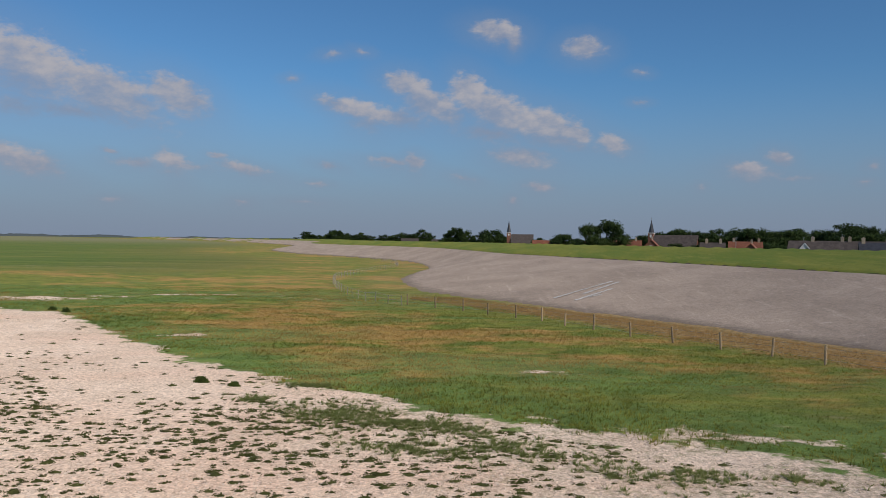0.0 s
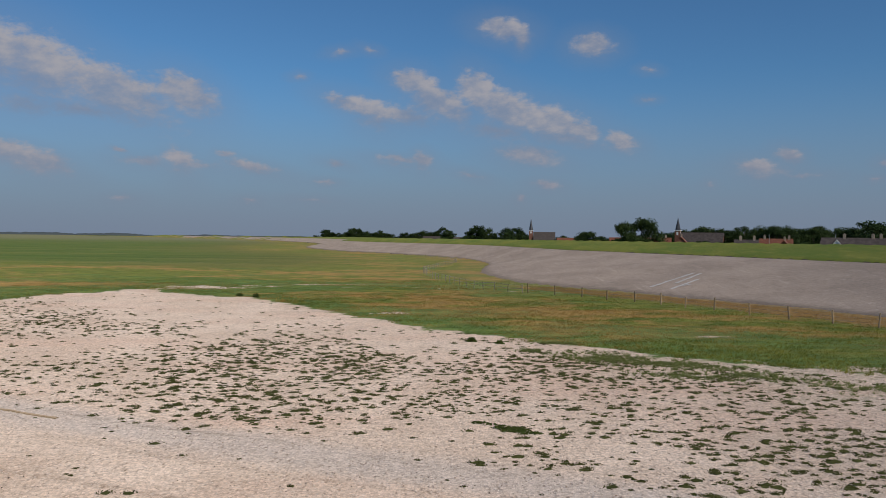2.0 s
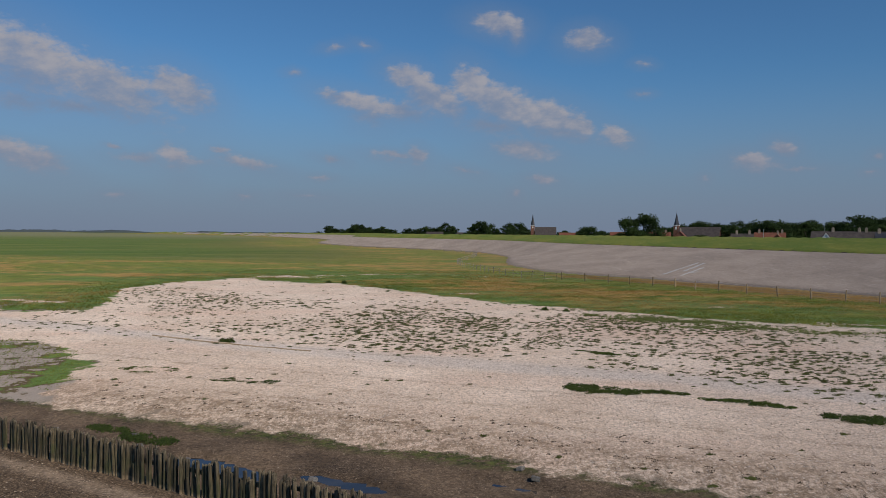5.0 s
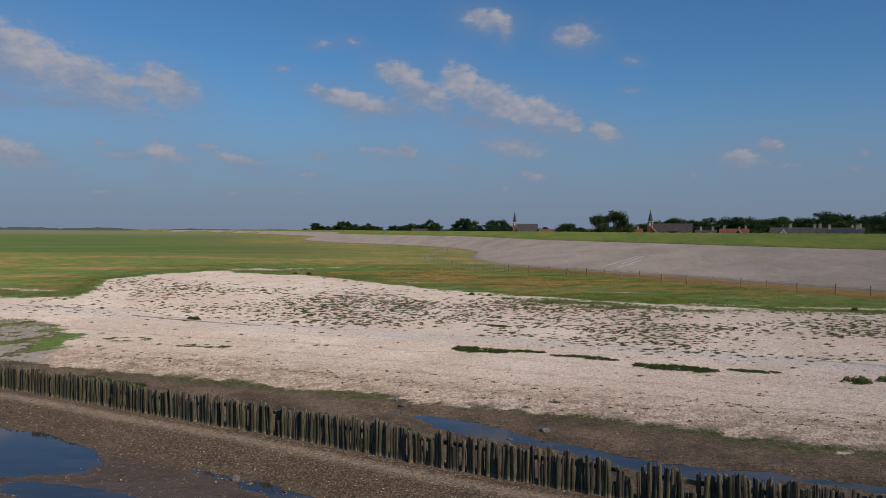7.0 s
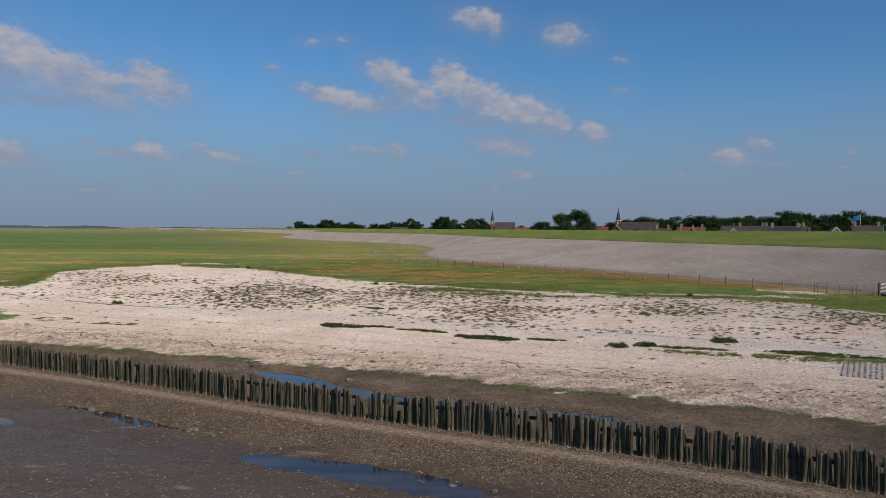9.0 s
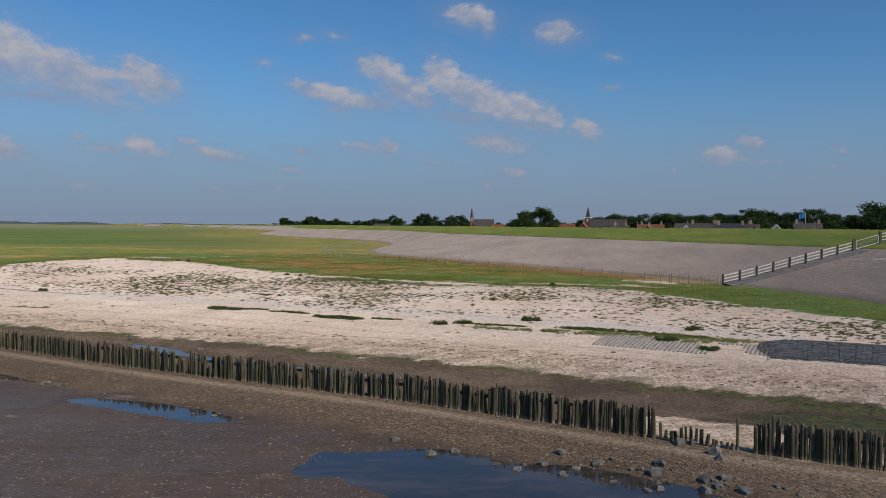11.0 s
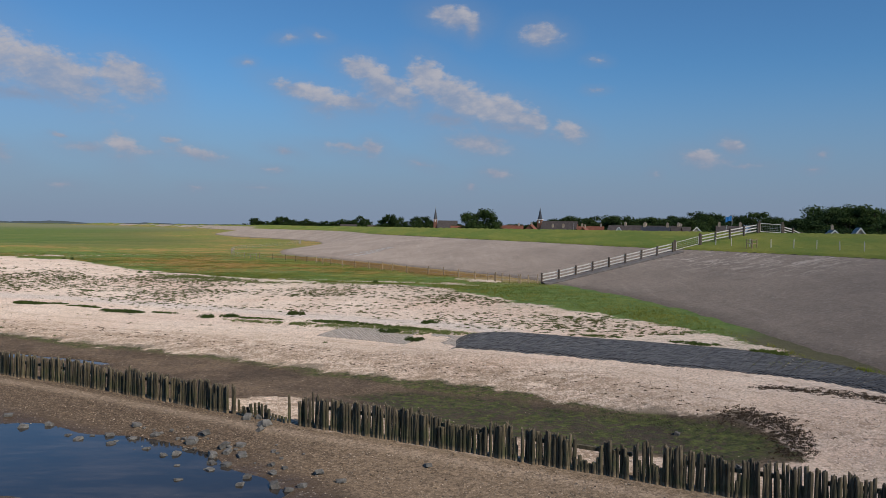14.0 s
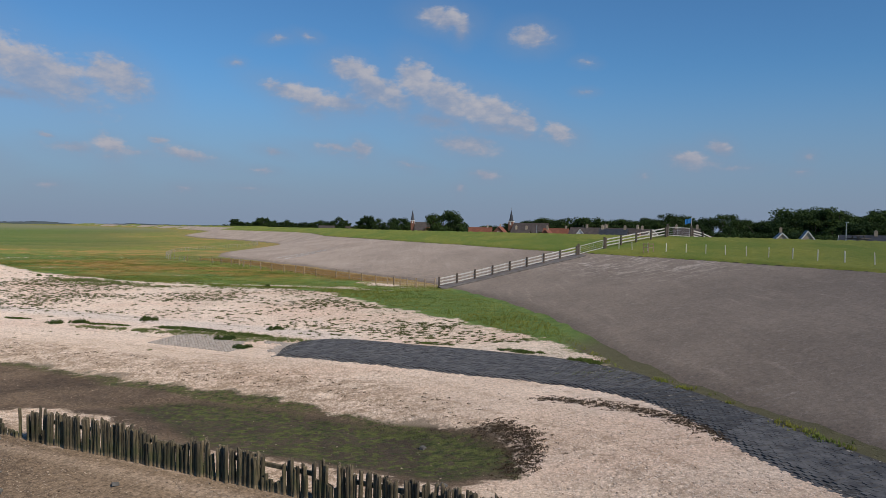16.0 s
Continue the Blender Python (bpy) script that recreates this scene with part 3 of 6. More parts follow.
pebble = N.math("ADD", N.math("MULTIPLY", N.cells(pos, 7.0), 0.55), N.math("MULTIPLY", N.cells(pos, 15.0), 0.45))
inner = N.mix(N.math("SUBTRACT", 1.0, N.math("MULTIPLY", flat_mask, 0.7)), inner, N.mix(1.0, inner, N.mix(pebble, (0.5, 0.48, 0.46), (1.55, 1.53, 1.5)), "MULTIPLY"))
weed_wide = N.span(N.noise(N.stretch(pos, 0.25, 0.4, 0, -28), 0.16, 3), 0.44, 0.66, 0.10, 1.0)
weed_wide = N.math("MULTIPLY", weed_wide, N.span(N.attr("across"), -8, 6, 0.8, 2.4))
weed_pos = N.math("ADD", db, N.math("MULTIPLY", rag, 1.6))
algae_edge = N.math("MULTIPLY", N.span(N.math("ADD", weed_pos, weed_wide), -0.9, 0.1), N.span(weed_pos, 0.2, 0.9, 1.0, 0.0))
algae_edge = N.math("MULTIPLY", algae_edge, N.span(N.noise(N.stretch(pos, 0.7, 1.1, 0, -28), 2.6, 6, 0.75), 0.40, 0.54))
algae_pond = N.math("MULTIPLY", N.span(dpd, 0.0, 1.2), N.span(N.math("ADD", N.math("MULTIPLY", N.noise(N.stretch(pos, 0.5, 1, 0, -28), 0.35, 6, 0.75), 0.7), N.math("MULTIPLY", N.cells(pos, 4.0), 0.3)), 0.40, 0.58))
algae = N.math("MAXIMUM", N.math("MULTIPLY", algae_edge, 0.92), N.math("MULTIPLY", algae_pond, 0.9))
inner = N.mix(N.math("MULTIPLY", N.span(dpd, -0.2, 1.0), 0.7), inner, (0.036, 0.029, 0.020))
inner = N.mix(algae, inner, N.mix(N.span(N.noise(pos, 2.0, 6, 0.75), 0.35, 0.65), (0.018, 0.026, 0.007), (0.105, 0.120, 0.030)))
below = N.math("SUBTRACT", 1.0, N.span(N.math("ADD", db, N.math("ADD", N.math("MULTIPLY", rag, 1.8), N.math("MULTIPLY", N.math("SUBTRACT", speck, 0.5), 2.6))), -0.2, 0.15))
mudmask = N.math("MULTIPLY", N.math("MAXIMUM", below, N.span(dpd, -0.3, 0.2)), N.math("SUBTRACT", 1.0, N.math("MULTIPLY", shell, N.span(dg, -0.5, 0.6, 1.0, 0.0))))
col = N.mix(mudmask, col, inner)
wet = N.math("MULTIPLY", mudmask, N.math("MAXIMUM", flat_mask, N.span(dpd, 0, 2, 0, 0.15)))
rough = N.span(N.math("ADD", wet, N.math("MULTIPLY", N.noise(pos, 0.6, 4), 0.35)), 0.2, 1.2, 0.95, 0.5, smooth=False)
soak = N.math("MULTIPLY", N.math("MULTIPLY", mudmask, flat_mask), N.span(N.noise(N.stretch(pos, 0.35, 1.0, 0, -22), 0.16, 5, 0.62), 0.45, 0.58))
rough = N.math("SUBTRACT", rough, N.math("MULTIPLY", soak, 0.14))
relief = N.math("ADD", N.math("MULTIPLY", N.noise(pos, 5.0, 5, 0.7), 0.7), N.math("ADD", N.math("MULTIPLY", speck, 0.5), N.math("MULTIPLY", N.span(N.voronoi(N.stretch(pos, 1.0, 0.5, 1), 3.6), 0.0, 0.3), 0.5)))
b = finish(N, col, rough, N.bump(relief, 0.9, 0.085), Diffuse_Roughness=1.0)
N.put(b.inputs["Specular IOR Level"], 0.26)

m_water, N = material("water")
pos = place(N)
murk = N.mix(N.span(N.noise(N.stretch(pos, 0.4, 1.2, 1, -20), 0.5, 6, 0.7), 0.42, 0.68), (0.034, 0.030, 0.027), (0.085, 0.068, 0.052))
finish(N, murk, 0.04, N.bump(N.noise(pos, 3.5, 3, 0.6), 0.06, 0.02), IOR=1.33)

m_asphalt, N = material("weathered_asphalt")
pos = place(N)
dtoe = N.attr("rise")
broad = N.noise(N.stretch(pos, 1.0, 0.7, 0, 20), 0.10, 4, 0.6)
c = N.mix(N.span(broad, 0.34, 0.66), (0.212, 0.178, 0.148), (0.272, 0.230, 0.192))
patchy = N.noise(pos, 0.75, 8, 0.78)
c = N.mix(N.span(patchy, 0.34, 0.48, 0.35, 0.0), c, (0.130, 0.108, 0.090))
c = N.mix(N.span(patchy, 0.54, 0.72, 0.0, 0.55), c, (0.320, 0.280, 0.245))
drag = N.noise(N.stretch(pos, 1.5, 0.12, 0, -15), 0.7, 6, 0.7)
c = N.mix(N.span(drag, 0.54, 0.70, 0.0, 0.5), c, (0.370, 0.320, 0.275))
c = N.mix(N.span(drag, 0.44, 0.30, 0.0, 0.3), c, (0.120, 0.102, 0.088))
scuff = N.math("MULTIPLY", N.span(N.noise(N.stretch(pos, 0.5, 1.3, 0, 12), 0.6, 8, 0.8), 0.57, 0.68), N.span(N.noise(pos, 0.055, 2), 0.47, 0.60))
c = N.mix(N.math("MULTIPLY", scuff, 0.75), c, (0.43, 0.39, 0.355))
worn = N.math("MULTIPLY", N.math("MULTIPLY", N.span(N.attr("along"), -4, 8), N.span(N.attr("along"), 24, 34, 1.0, 0.0)), N.math("MULTIPLY", N.span(dtoe, 0.45, 0.75), N.span(N.noise(N.stretch(pos, 0.8, 1.4, 0, 25), 0.55, 8, 0.75, 1.2), 0.50, 0.60)))
c = N.mix(N.math("MULTIPLY", worn, 0.75), c, (0.52, 0.47, 0.425))
# darker towards the south, browner near the foot
south = N.span(N.math("ADD", N.attr("along"), N.math("MULTIPLY", N.math("SUBTRACT", N.noise(pos, 0.09, 4), 0.5), 30)), 85, -14)
c = N.mix(1.0, c, N.mix(south, (1.38, 1.30, 1.24), (0.77, 0.72, 0.67)), "MULTIPLY")
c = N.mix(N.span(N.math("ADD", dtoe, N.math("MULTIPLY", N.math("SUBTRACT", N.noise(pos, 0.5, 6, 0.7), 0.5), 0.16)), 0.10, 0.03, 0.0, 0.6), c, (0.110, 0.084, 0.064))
grain = N.math("ADD", N.math("MULTIPLY", N.cells(pos, 5.0), 0.5), N.math("MULTIPLY", N.cells(pos, 13.0), 0.5))
c = N.mix(1.0, c, N.mix(grain, (0.74, 0.74, 0.74), (1.24, 1.24, 1.24)), "MULTIPLY")
crumb = N.noise(pos, 3.2, 6, 0.8)
c = N.mix(N.span(crumb, 0.54, 0.68, 0.0, 0.45), c, (0.30, 0.268, 0.238))
c = N.mix(N.span(crumb, 0.44, 0.32, 0.0, 0.45), c, (0.070, 0.060, 0.052))
finish(N, c, 0.9, N.bump(N.math("ADD", N.math("MULTIPLY", grain, 0.3), patchy), 0.6, 0.06), Diffuse_Roughness=1.0)


def plain(name, a, b, scale=4.0, rough=0.75, bump=0.3, dist=0.01, stretch=(1, 1, 1), vary=0.25, **more):
    """A two-tone surface with grain, and a shade of its own for each object."""
    m, N = material(name)
    pos = N.add("ShaderNodeTexCoord").outputs["Object"]
    p = N.stretch(pos, *stretch)
    n1, n2 = N.noise(p, scale, 5, 0.65), N.noise(p, scale * 6, 3, 0.7)
    c = N.mix(N.span(n1, 0.3, 0.7), a, b)
    c = N.mix(N.span(n2, 0.5, 0.8, 0, 0.4), c, tuple(0.55 * v for v in a))
    rnd = N.add("ShaderNodeObjectInfo").outputs["Random"]
    c = N.mix(1.0, c, N.mix(rnd, (1 - vary,) * 3, (1 + vary,) * 3), "MULTIPLY")
    finish(N, c, rough, N.bump(n1, bump, dist), Diffuse_Roughness=0.6, **more)
    return m


m_pile, N = material("weathered_pile")
worldp = place(N)
fibre = N.noise(N.stretch(worldp, 9, 9, 0.9), 2.0, 6, 0.7)
c = N.mix(N.span(fibre, 0.32, 0.66), (0.024, 0.020, 0.011), (0.128, 0.106, 0.064))
high = N.add("ShaderNodeSeparateXYZ", {0: worldp}).outputs[2]
slime = N.math("MULTIPLY", N.span(N.noise(worldp, 1.4, 5, 0.7), 0.42, 0.62), N.span(high, 2.05, 1.5))
c = N.mix(N.math("MULTIPLY", slime, 0.7), c, (0.046, 0.056, 0.020))
bleach = N.math("MULTIPLY", N.span(N.math("ADD", high, N.noise(worldp, 6.0, 3)), 2.45, 2.8), N.span(fibre, 0.4, 0.6))
c = N.mix(N.math("MULTIPLY", bleach, 0.6), c, (0.190, 0.155, 0.110))
splash = N.span(N.math("ADD", high, N.math("MULTIPLY", N.noise(worldp, 5.0, 3), 0.35)), 1.32, 1.12)
c = N.mix(N.math("MULTIPLY", splash, 0.75), c, (0.260, 0.195, 0.125))
rnd = N.add("ShaderNodeObjectInfo").outputs["Random"]
isle_rnd = N.add("ShaderNodeNewGeometry").outputs["Random Per Island"]
c = N.mix(1.0, c, N.mix(N.math("FRACT", N.math("ADD", rnd, isle_rnd)), (0.62, 0.62, 0.62), (1.5, 1.46, 1.38)), "MULTIPLY")
finish(N, c, 0.88, N.bump(fibre, 0.9, 0.03), Diffuse_Roughness=0.6)
m_post = plain("fence_post_wood", (0.30, 0.21, 0.125), (0.47, 0.36, 0.23), 5, 0.85, 0.5, 0.01, (4, 4, 0.6), 0.3)
m_darkpost = plain("dark_post_wood", (0.075, 0.058, 0.045), (0.14, 0.11, 0.085), 5, 0.85, 0.5, 0.01, (4, 4, 0.6), 0.2)
m_palewood = plain("pale_grey_wood", (0.28, 0.25, 0.20), (0.42, 0.38, 0.32), 5, 0.85, 0.3, 0.01, (4, 4, 0.6), 0.2)
m_white = plain("weathered_white_paint", (0.52, 0.49, 0.45), (0.68, 0.65, 0.60), 3, 0.6, 0.1, 0.004, (1, 1, 1), 0.1)
m_metal = plain("galvanised_metal", (0.40, 0.41, 0.42), (0.56, 0.57, 0.57), 6, 0.45, 0.1, 0.003, (1, 1, 1), 0.1, Metallic=0.7)
m_rock = plain("grey_stone", (0.085, 0.078, 0.068), (0.200, 0.188, 0.168), 3.0, 0.8, 0.6, 0.03, (1, 1, 1), 0.3)
m_basalt = plain("dark_basalt", (0.040, 0.039, 0.040), (0.104, 0.100, 0.098), 1.6, 0.8, 0.5, 0.02, (1, 1, 1), 0.3)
# soil coloured near black, so that it carries the shade of the turf step
m_soil_shade = plain("dark_soil_shade", (0.020, 0.015, 0.009), (0.045, 0.034, 0.020), 3, 0.95, 0.5, 0.02)
m_bed, N = material("stone_bed")
pos = place(N)
c = N.mix(N.span(N.noise(pos, 2.0, 5, 0.65), 0.3, 0.7), (0.030, 0.029, 0.028), (0.070, 0.066, 0.060))
c = N.mix(N.math("MULTIPLY", N.span(N.noise(pos, 2.6, 6, 0.75), 0.57, 0.63), 0.8), c, (0.400, 0.355, 0.300))
finish(N, c, 0.9, N.bump(N.noise(pos, 12.0, 3), 0.5, 0.02), Diffuse_Roughness=1.0)
m_mat_bed = plain("mat_gap_gravel", (0.240, 0.205, 0.172), (0.400, 0.340, 0.285), 5.0, 0.9, 0.5, 0.02)
m_mat = plain("pale_concrete_block", (0.42, 0.365, 0.315), (0.60, 0.525, 0.455), 4, 0.85, 0.3, 0.01)
m_concrete = plain("old_concrete", (0.13, 0.112, 0.10), (0.23, 0.205, 0.185), 1.4, 0.9, 0.4, 0.02)
m_chalk = plain("chalk_white_marking", (0.52, 0.50, 0.48), (0.74, 0.72, 0.69), 2.5, 0.85, 0.1, 0.004)
m_wrack = plain("dry_seaweed", (0.070, 0.048, 0.030), (0.170, 0.118, 0.074), 6, 0.95, 0.5, 0.02)
m_bark = plain("bark", (0.055, 0.043, 0.032), (0.11, 0.09, 0.07), 2, 0.9, 0.6, 0.03)
m_brick = plain("brick_wall", (0.17, 0.070, 0.045), (0.27, 0.125, 0.085), 1.2, 0.85, 0.2, 0.01, (1, 1, 4), 0.15)
m_pale_brick = plain("pale_brick_wall", (0.34, 0.27, 0.20), (0.46, 0.38, 0.30), 1.2, 0.85, 0.2, 0.01, (1, 1, 4), 0.15)
m_red_tile = plain("orange_red_roof_tile", (0.15, 0.050, 0.027), (0.25, 0.090, 0.048), 0.8, 0.75, 0.4, 0.03, (1, 1, 1), 0.2)
m_grey_tile = plain("grey_brown_roof_tile", (0.055, 0.043, 0.037), (0.105, 0.084, 0.074), 0.8, 0.7, 0.4, 0.03, (1, 1, 1), 0.2)
m_slate = plain("dark_slate", (0.030, 0.032, 0.040), (0.065, 0.068, 0.080), 1.0, 0.5, 0.3, 0.02)
m_trim = plain("white_painted_trim", (0.68, 0.67, 0.64), (0.80, 0.79, 0.76), 2, 0.5, 0.05, 0.003, (1, 1, 1), 0.05)
m_blue = plain("blue_flag_cloth", (0.010, 0.13, 0.38), (0.020, 0.20, 0.52), 2, 0.8, 0.1, 0.01, (1, 1, 1), 0.05)
m_glass, N = material("window_glass")
finish(N, (0.03, 0.035, 0.04), 0.06)


def leaf_material(name, dark, light, scale=0.35, low=False):
    m, N = material(name)
    pos = place(N)
    isl = N.add("ShaderNodeNewGeometry").outputs["Random Per Island"]
    rnd = N.add("ShaderNodeObjectInfo").outputs["Random"]
    c = N.mix(N.math("ADD", N.math("MULTIPLY", isl, 0.6), N.math("MULTIPLY", N.noise(pos, scale, 3), 0.4)), dark, light)
    c = N.mix(1.0, c, N.mix(rnd, (0.75, 0.78, 0.8), (1.3, 1.2, 1.05)), "MULTIPLY")
    d = N.add("ShaderNodeBsdfPrincipled", {"Base Color": c, "Roughness": 0.8, "Specular IOR Level": 0.15})
    if low:
        N.put(d.inputs["Normal"], N.add("ShaderNodeCombineXYZ", {0: 0.1, 1: -0.2, 2: 1.0}).outputs[0])
    tr = N.add("ShaderNodeBsdfTranslucent", {"Color": c})
    mx = N.add("ShaderNodeMixShader", {0: 0.22, 1: d.outputs[0], 2: tr.outputs[0]})
    N.add("ShaderNodeOutputMaterial", {"Surface": mx.outputs[0]})
    return m


m_leaf = leaf_material("tree_leaves", (0.018, 0.036, 0.013), (0.054, 0.090, 0.026))
m_shrub = leaf_material("salt_plant_leaves", (0.058, 0.070, 0.022), (0.152, 0.165, 0.052), 3.0, True)
m_mat_leaf = leaf_material("creeping_plant_leaves", (0.050, 0.088, 0.022), (0.130, 0.182, 0.048), 3.0, True)
m_lush = leaf_material("lush_grass_blades", (0.125, 0.170, 0.060), (0.225, 0.275, 0.105), 0.8, True)
m_dry = leaf_material("dry_grass_blades", (0.340, 0.215, 0.085), (0.600, 0.390, 0.170), 0.5, True)
# distant woods: bluish grey aerial haze is painted into the leaf colour
m_hazed_woods = leaf_material("far_woods", (0.080, 0.105, 0.120), (0.130, 0.160, 0.175), 0.02)

def flake_material(name, dark, light):
    m, N = material(name)
    isl = N.add("ShaderNodeNewGeometry").outputs["Random Per Island"]
    c = N.mix(N.span(isl, 0.0, 1.0, smooth=False), dark, light)
    c = N.mix(N.noise(place(N), 0.4, 4), N.mix(1.0, c, (0.8, 0.76, 0.72), "MULTIPLY"), c)
    finish(N, c, 0.7, Diffuse_Roughness=1.0)
    return m


m_flake = flake_material("shell_flakes", (0.400, 0.305, 0.230), (0.860, 0.780, 0.690))
m_grit = flake_material("grit_flakes", (0.070, 0.050, 0.034), (0.520, 0.420, 0.310))
m_blade, N = material("marsh_grass_blades")
pos = place(N)
c = marsh_colour(N, pos)
isl = N.add("ShaderNodeNewGeometry").outputs["Random Per Island"]
c = N.mix(1.0, c, N.mix(isl, (0.86, 0.88, 0.90), (1.40, 1.36, 1.28)), "MULTIPLY")
d = N.add("ShaderNodeBsdfPrincipled", {"Base Color": c, "Roughness": 0.85, "Specular IOR Level": 0.15})
facing = N.add("ShaderNodeNewGeometry").outputs["Normal"]
N.put(d.inputs["Normal"], N.add("ShaderNodeVectorMath", {0: facing, 1: (0.35, -0.55, 2.6)}, operation="ADD").outputs[0])
tr = N.add("ShaderNodeBsdfTranslucent", {"Color": c})
mx = N.add("ShaderNodeMixShader", {0: 0.12, 1: d.outputs[0], 2: tr.outputs[0]})
N.add("ShaderNodeOutputMaterial", {"Surface": mx.outputs[0]})

# ---- mesh helpers ----


def grid_mesh(name, V, nu, nv, attrs=(), smooth=True):
    """A sheet of nu by nv corners, row by row, with float attributes."""
    me = bpy.data.meshes.new(name)
    i = np.arange((nu - 1) * (nv - 1))
    r, c = i // (nv - 1), i % (nv - 1)
    a = r * nv + c
    quads = np.stack([a, a + 1, a + nv + 1, a + nv], 1)
    me.vertices.add(len(V))
    me.vertices.foreach_set("co", np.asarray(V, np.float32).ravel())
    me.loops.add(quads.size)
    me.loops.foreach_set("vertex_index", quads.astype(np.int32).ravel())
    me.polygons.add(len(quads))
    me.polygons.foreach_set("loop_start", np.arange(0, quads.size, 4, dtype=np.int32))
    me.polygons.foreach_set("loop_total", np.full(len(quads), 4, np.int32))
    me.polygons.foreach_set("use_smooth", np.full(len(quads), smooth))
    for k, v in dict(attrs).items():
        me.attributes.new(k, "FLOAT", "POINT").data.foreach_set("value", np.asarray(v, np.float32))
    me.update()
    me.validate()
    return me


def poly_mesh(name, verts, faces, mat, smooth=False):
    me = bpy.data.meshes.new(name)
    me.from_pydata([tuple(v) for v in verts], [], [tuple(f) for f in faces])
    me.materials.append(mat)
    if smooth:
        me.polygons.foreach_set("use_smooth", np.full(len(me.polygons), True))
    me.update()
    return me


def tri_mesh(name, V, T, mat):
    """Many loose triangles from arrays, fast."""
    me = bpy.data.meshes.new(name)
    me.vertices.add(len(V))
    me.vertices.foreach_set("co", np.asarray(V, np.float32).ravel())
    me.loops.add(T.size)
    me.loops.foreach_set("vertex_index", T.astype(np.int32).ravel())
    me.polygons.add(len(T))
    k = T.shape[1]
    me.polygons.foreach_set("loop_start", np.arange(0, T.size, k, dtype=np.int32))
    me.polygons.foreach_set("loop_total", np.full(len(T), k, np.int32))
    me.materials.append(mat)
    me.update()
    me.validate()
    return me


def part(name, bm, mat, parent, label="", m=None):
    """Links a bmesh as one mesh object under a thing or a part."""
    me = bpy.data.meshes.new(name)
    bm.to_mesh(me)
    bm.free()
    me.materials.append(mat)
    ob = new(name, me)
    ob.parent = parent
    if m is not None:
        ob.matrix_basis = m
    return tagged(ob, label) if label else ob


def child(name, me, parent, m=None, label=""):
    ob = new(name, me)
    ob.parent = parent
    if m is not None:
        ob.matrix_basis = m
    return tagged(ob, label) if label else ob


def box(sx, sy, sz, bevel=0.0, at=(0, 0, 0), rot=None):
    """A box with its base centre at 'at'."""
    bm = bmesh.new()
    bmesh.ops.create_cube(bm, size=1.0, matrix=Matrix.Translation((0, 0, sz / 2)) @ Matrix.Diagonal((sx, sy, sz, 1)))
    if bevel:
        bmesh.ops.bevel(bm, geom=bm.edges[:], offset=bevel, segments=1, affect="EDGES")
    if rot is not None:
        bmesh.ops.transform(bm, matrix=rot, verts=bm.verts)
    bmesh.ops.translate(bm, vec=at, verts=bm.verts)
    return bm


def add_box(bm, sx, sy, sz, at, rz=0.0):
    bmesh.ops.create_cube(bm, size=1.0, matrix=Matrix.Translation(at) @ Matrix.Rotation(rz, 4, "Z") @ Matrix.Translation((0, 0, sz / 2)) @ Matrix.Diagonal((sx, sy, sz, 1)))


def rod(a, b, r, n=8, bm=None):
    """A round bar from a to b."""
    bm = bm or bmesh.new()
    a, b = Vector(a), Vector(b)
    d = b - a
    bmesh.ops.create_cone(bm, cap_ends=True, segments=n, radius1=r, radius2=r, depth=d.length,
                          matrix=Matrix.Translation((a + b) / 2) @ d.to_track_quat("Z", "Y").to_matrix().to_4x4())
    return bm


def thing(name, x, y, z, label, category, rz=0.0, group="", kind=""):
    ob = new(name)
    ob.empty_display_size = 0.2
    ob.matrix_basis = pose(x, y, z, 0, 0, rz)
    return tagged(ob, label, category, group, kind)


def along(line, step, start=0.0):
    """Points every 'step' metres along a line, with the heading in radians."""
    seg = np.diff(line, axis=0)
    ln = np.hypot(seg[:, 0], seg[:, 1])
    s = np.concatenate([[0], np.cumsum(ln)])
    out_ = []
    for d in np.arange(start, s[-1], step):
        i = min(np.searchsorted(s, d, "right") - 1, len(seg) - 1)
        p = line[i] + seg[i] * ((d - s[i]) / ln[i])
        out_.append((p[0], p[1], math.atan2(seg[i][1], seg[i][0])))
    return out_


# ---- the ground, one sheet to the horizon ----


def stations(lo, hi, step, far, grow):
    c = list(np.arange(lo, hi + 1e-6, step))
    s = step
    while c[-1] < far:
        s *= grow
        c.append(c[-1] + s)
    s = step
    while c[0] > -far:
        s *= grow
        c.insert(0, c[0] - s)
    return np.array(c)


gx = stations(-72, 92, 0.5, 4850, 1.075)
gy = stations(-58, 64, 0.5, 4850, 1.045)
GX, GY = np.meshgrid(gx, gy, indexing="ij")
P = np.stack([GX.ravel(), GY.ravel()], 1)
gz, a_db, a_dg, a_dt, a_dp, a_dc, a_pond = height(P, True)
a_shell = dist_area(P, SHELL)
for cx, cy, a, b_, turn in PATCHES:
    a_shell = np.maximum(a_shell, (1 - ellipse(P[:, 0], P[:, 1], cx, cy, a, b_, turn)) * b_ * 1.3)
a_lane = dist_line(P, LANE)
under = np.clip((np.minimum(a_dt - 1.4, -a_dp - 0.4)) / 2.0, 0, 1) * (0.35 + 0.004 * np.clip(P[:, 1], 0, 700))
gz = gz - under
ground_me = grid_mesh("ground", np.column_stack([P, gz])[:, [0, 1, 2]], len(gx), len(gy),
                      {"bank": a_db, "shell": a_shell, "lane": a_lane, "seaward": a_dg, "toe": a_dt, "pond": a_pond, "along": P[:, 1], "across": P[:, 0]})
ground_me.flip_normals()
ground_me.materials.append(m_ground)
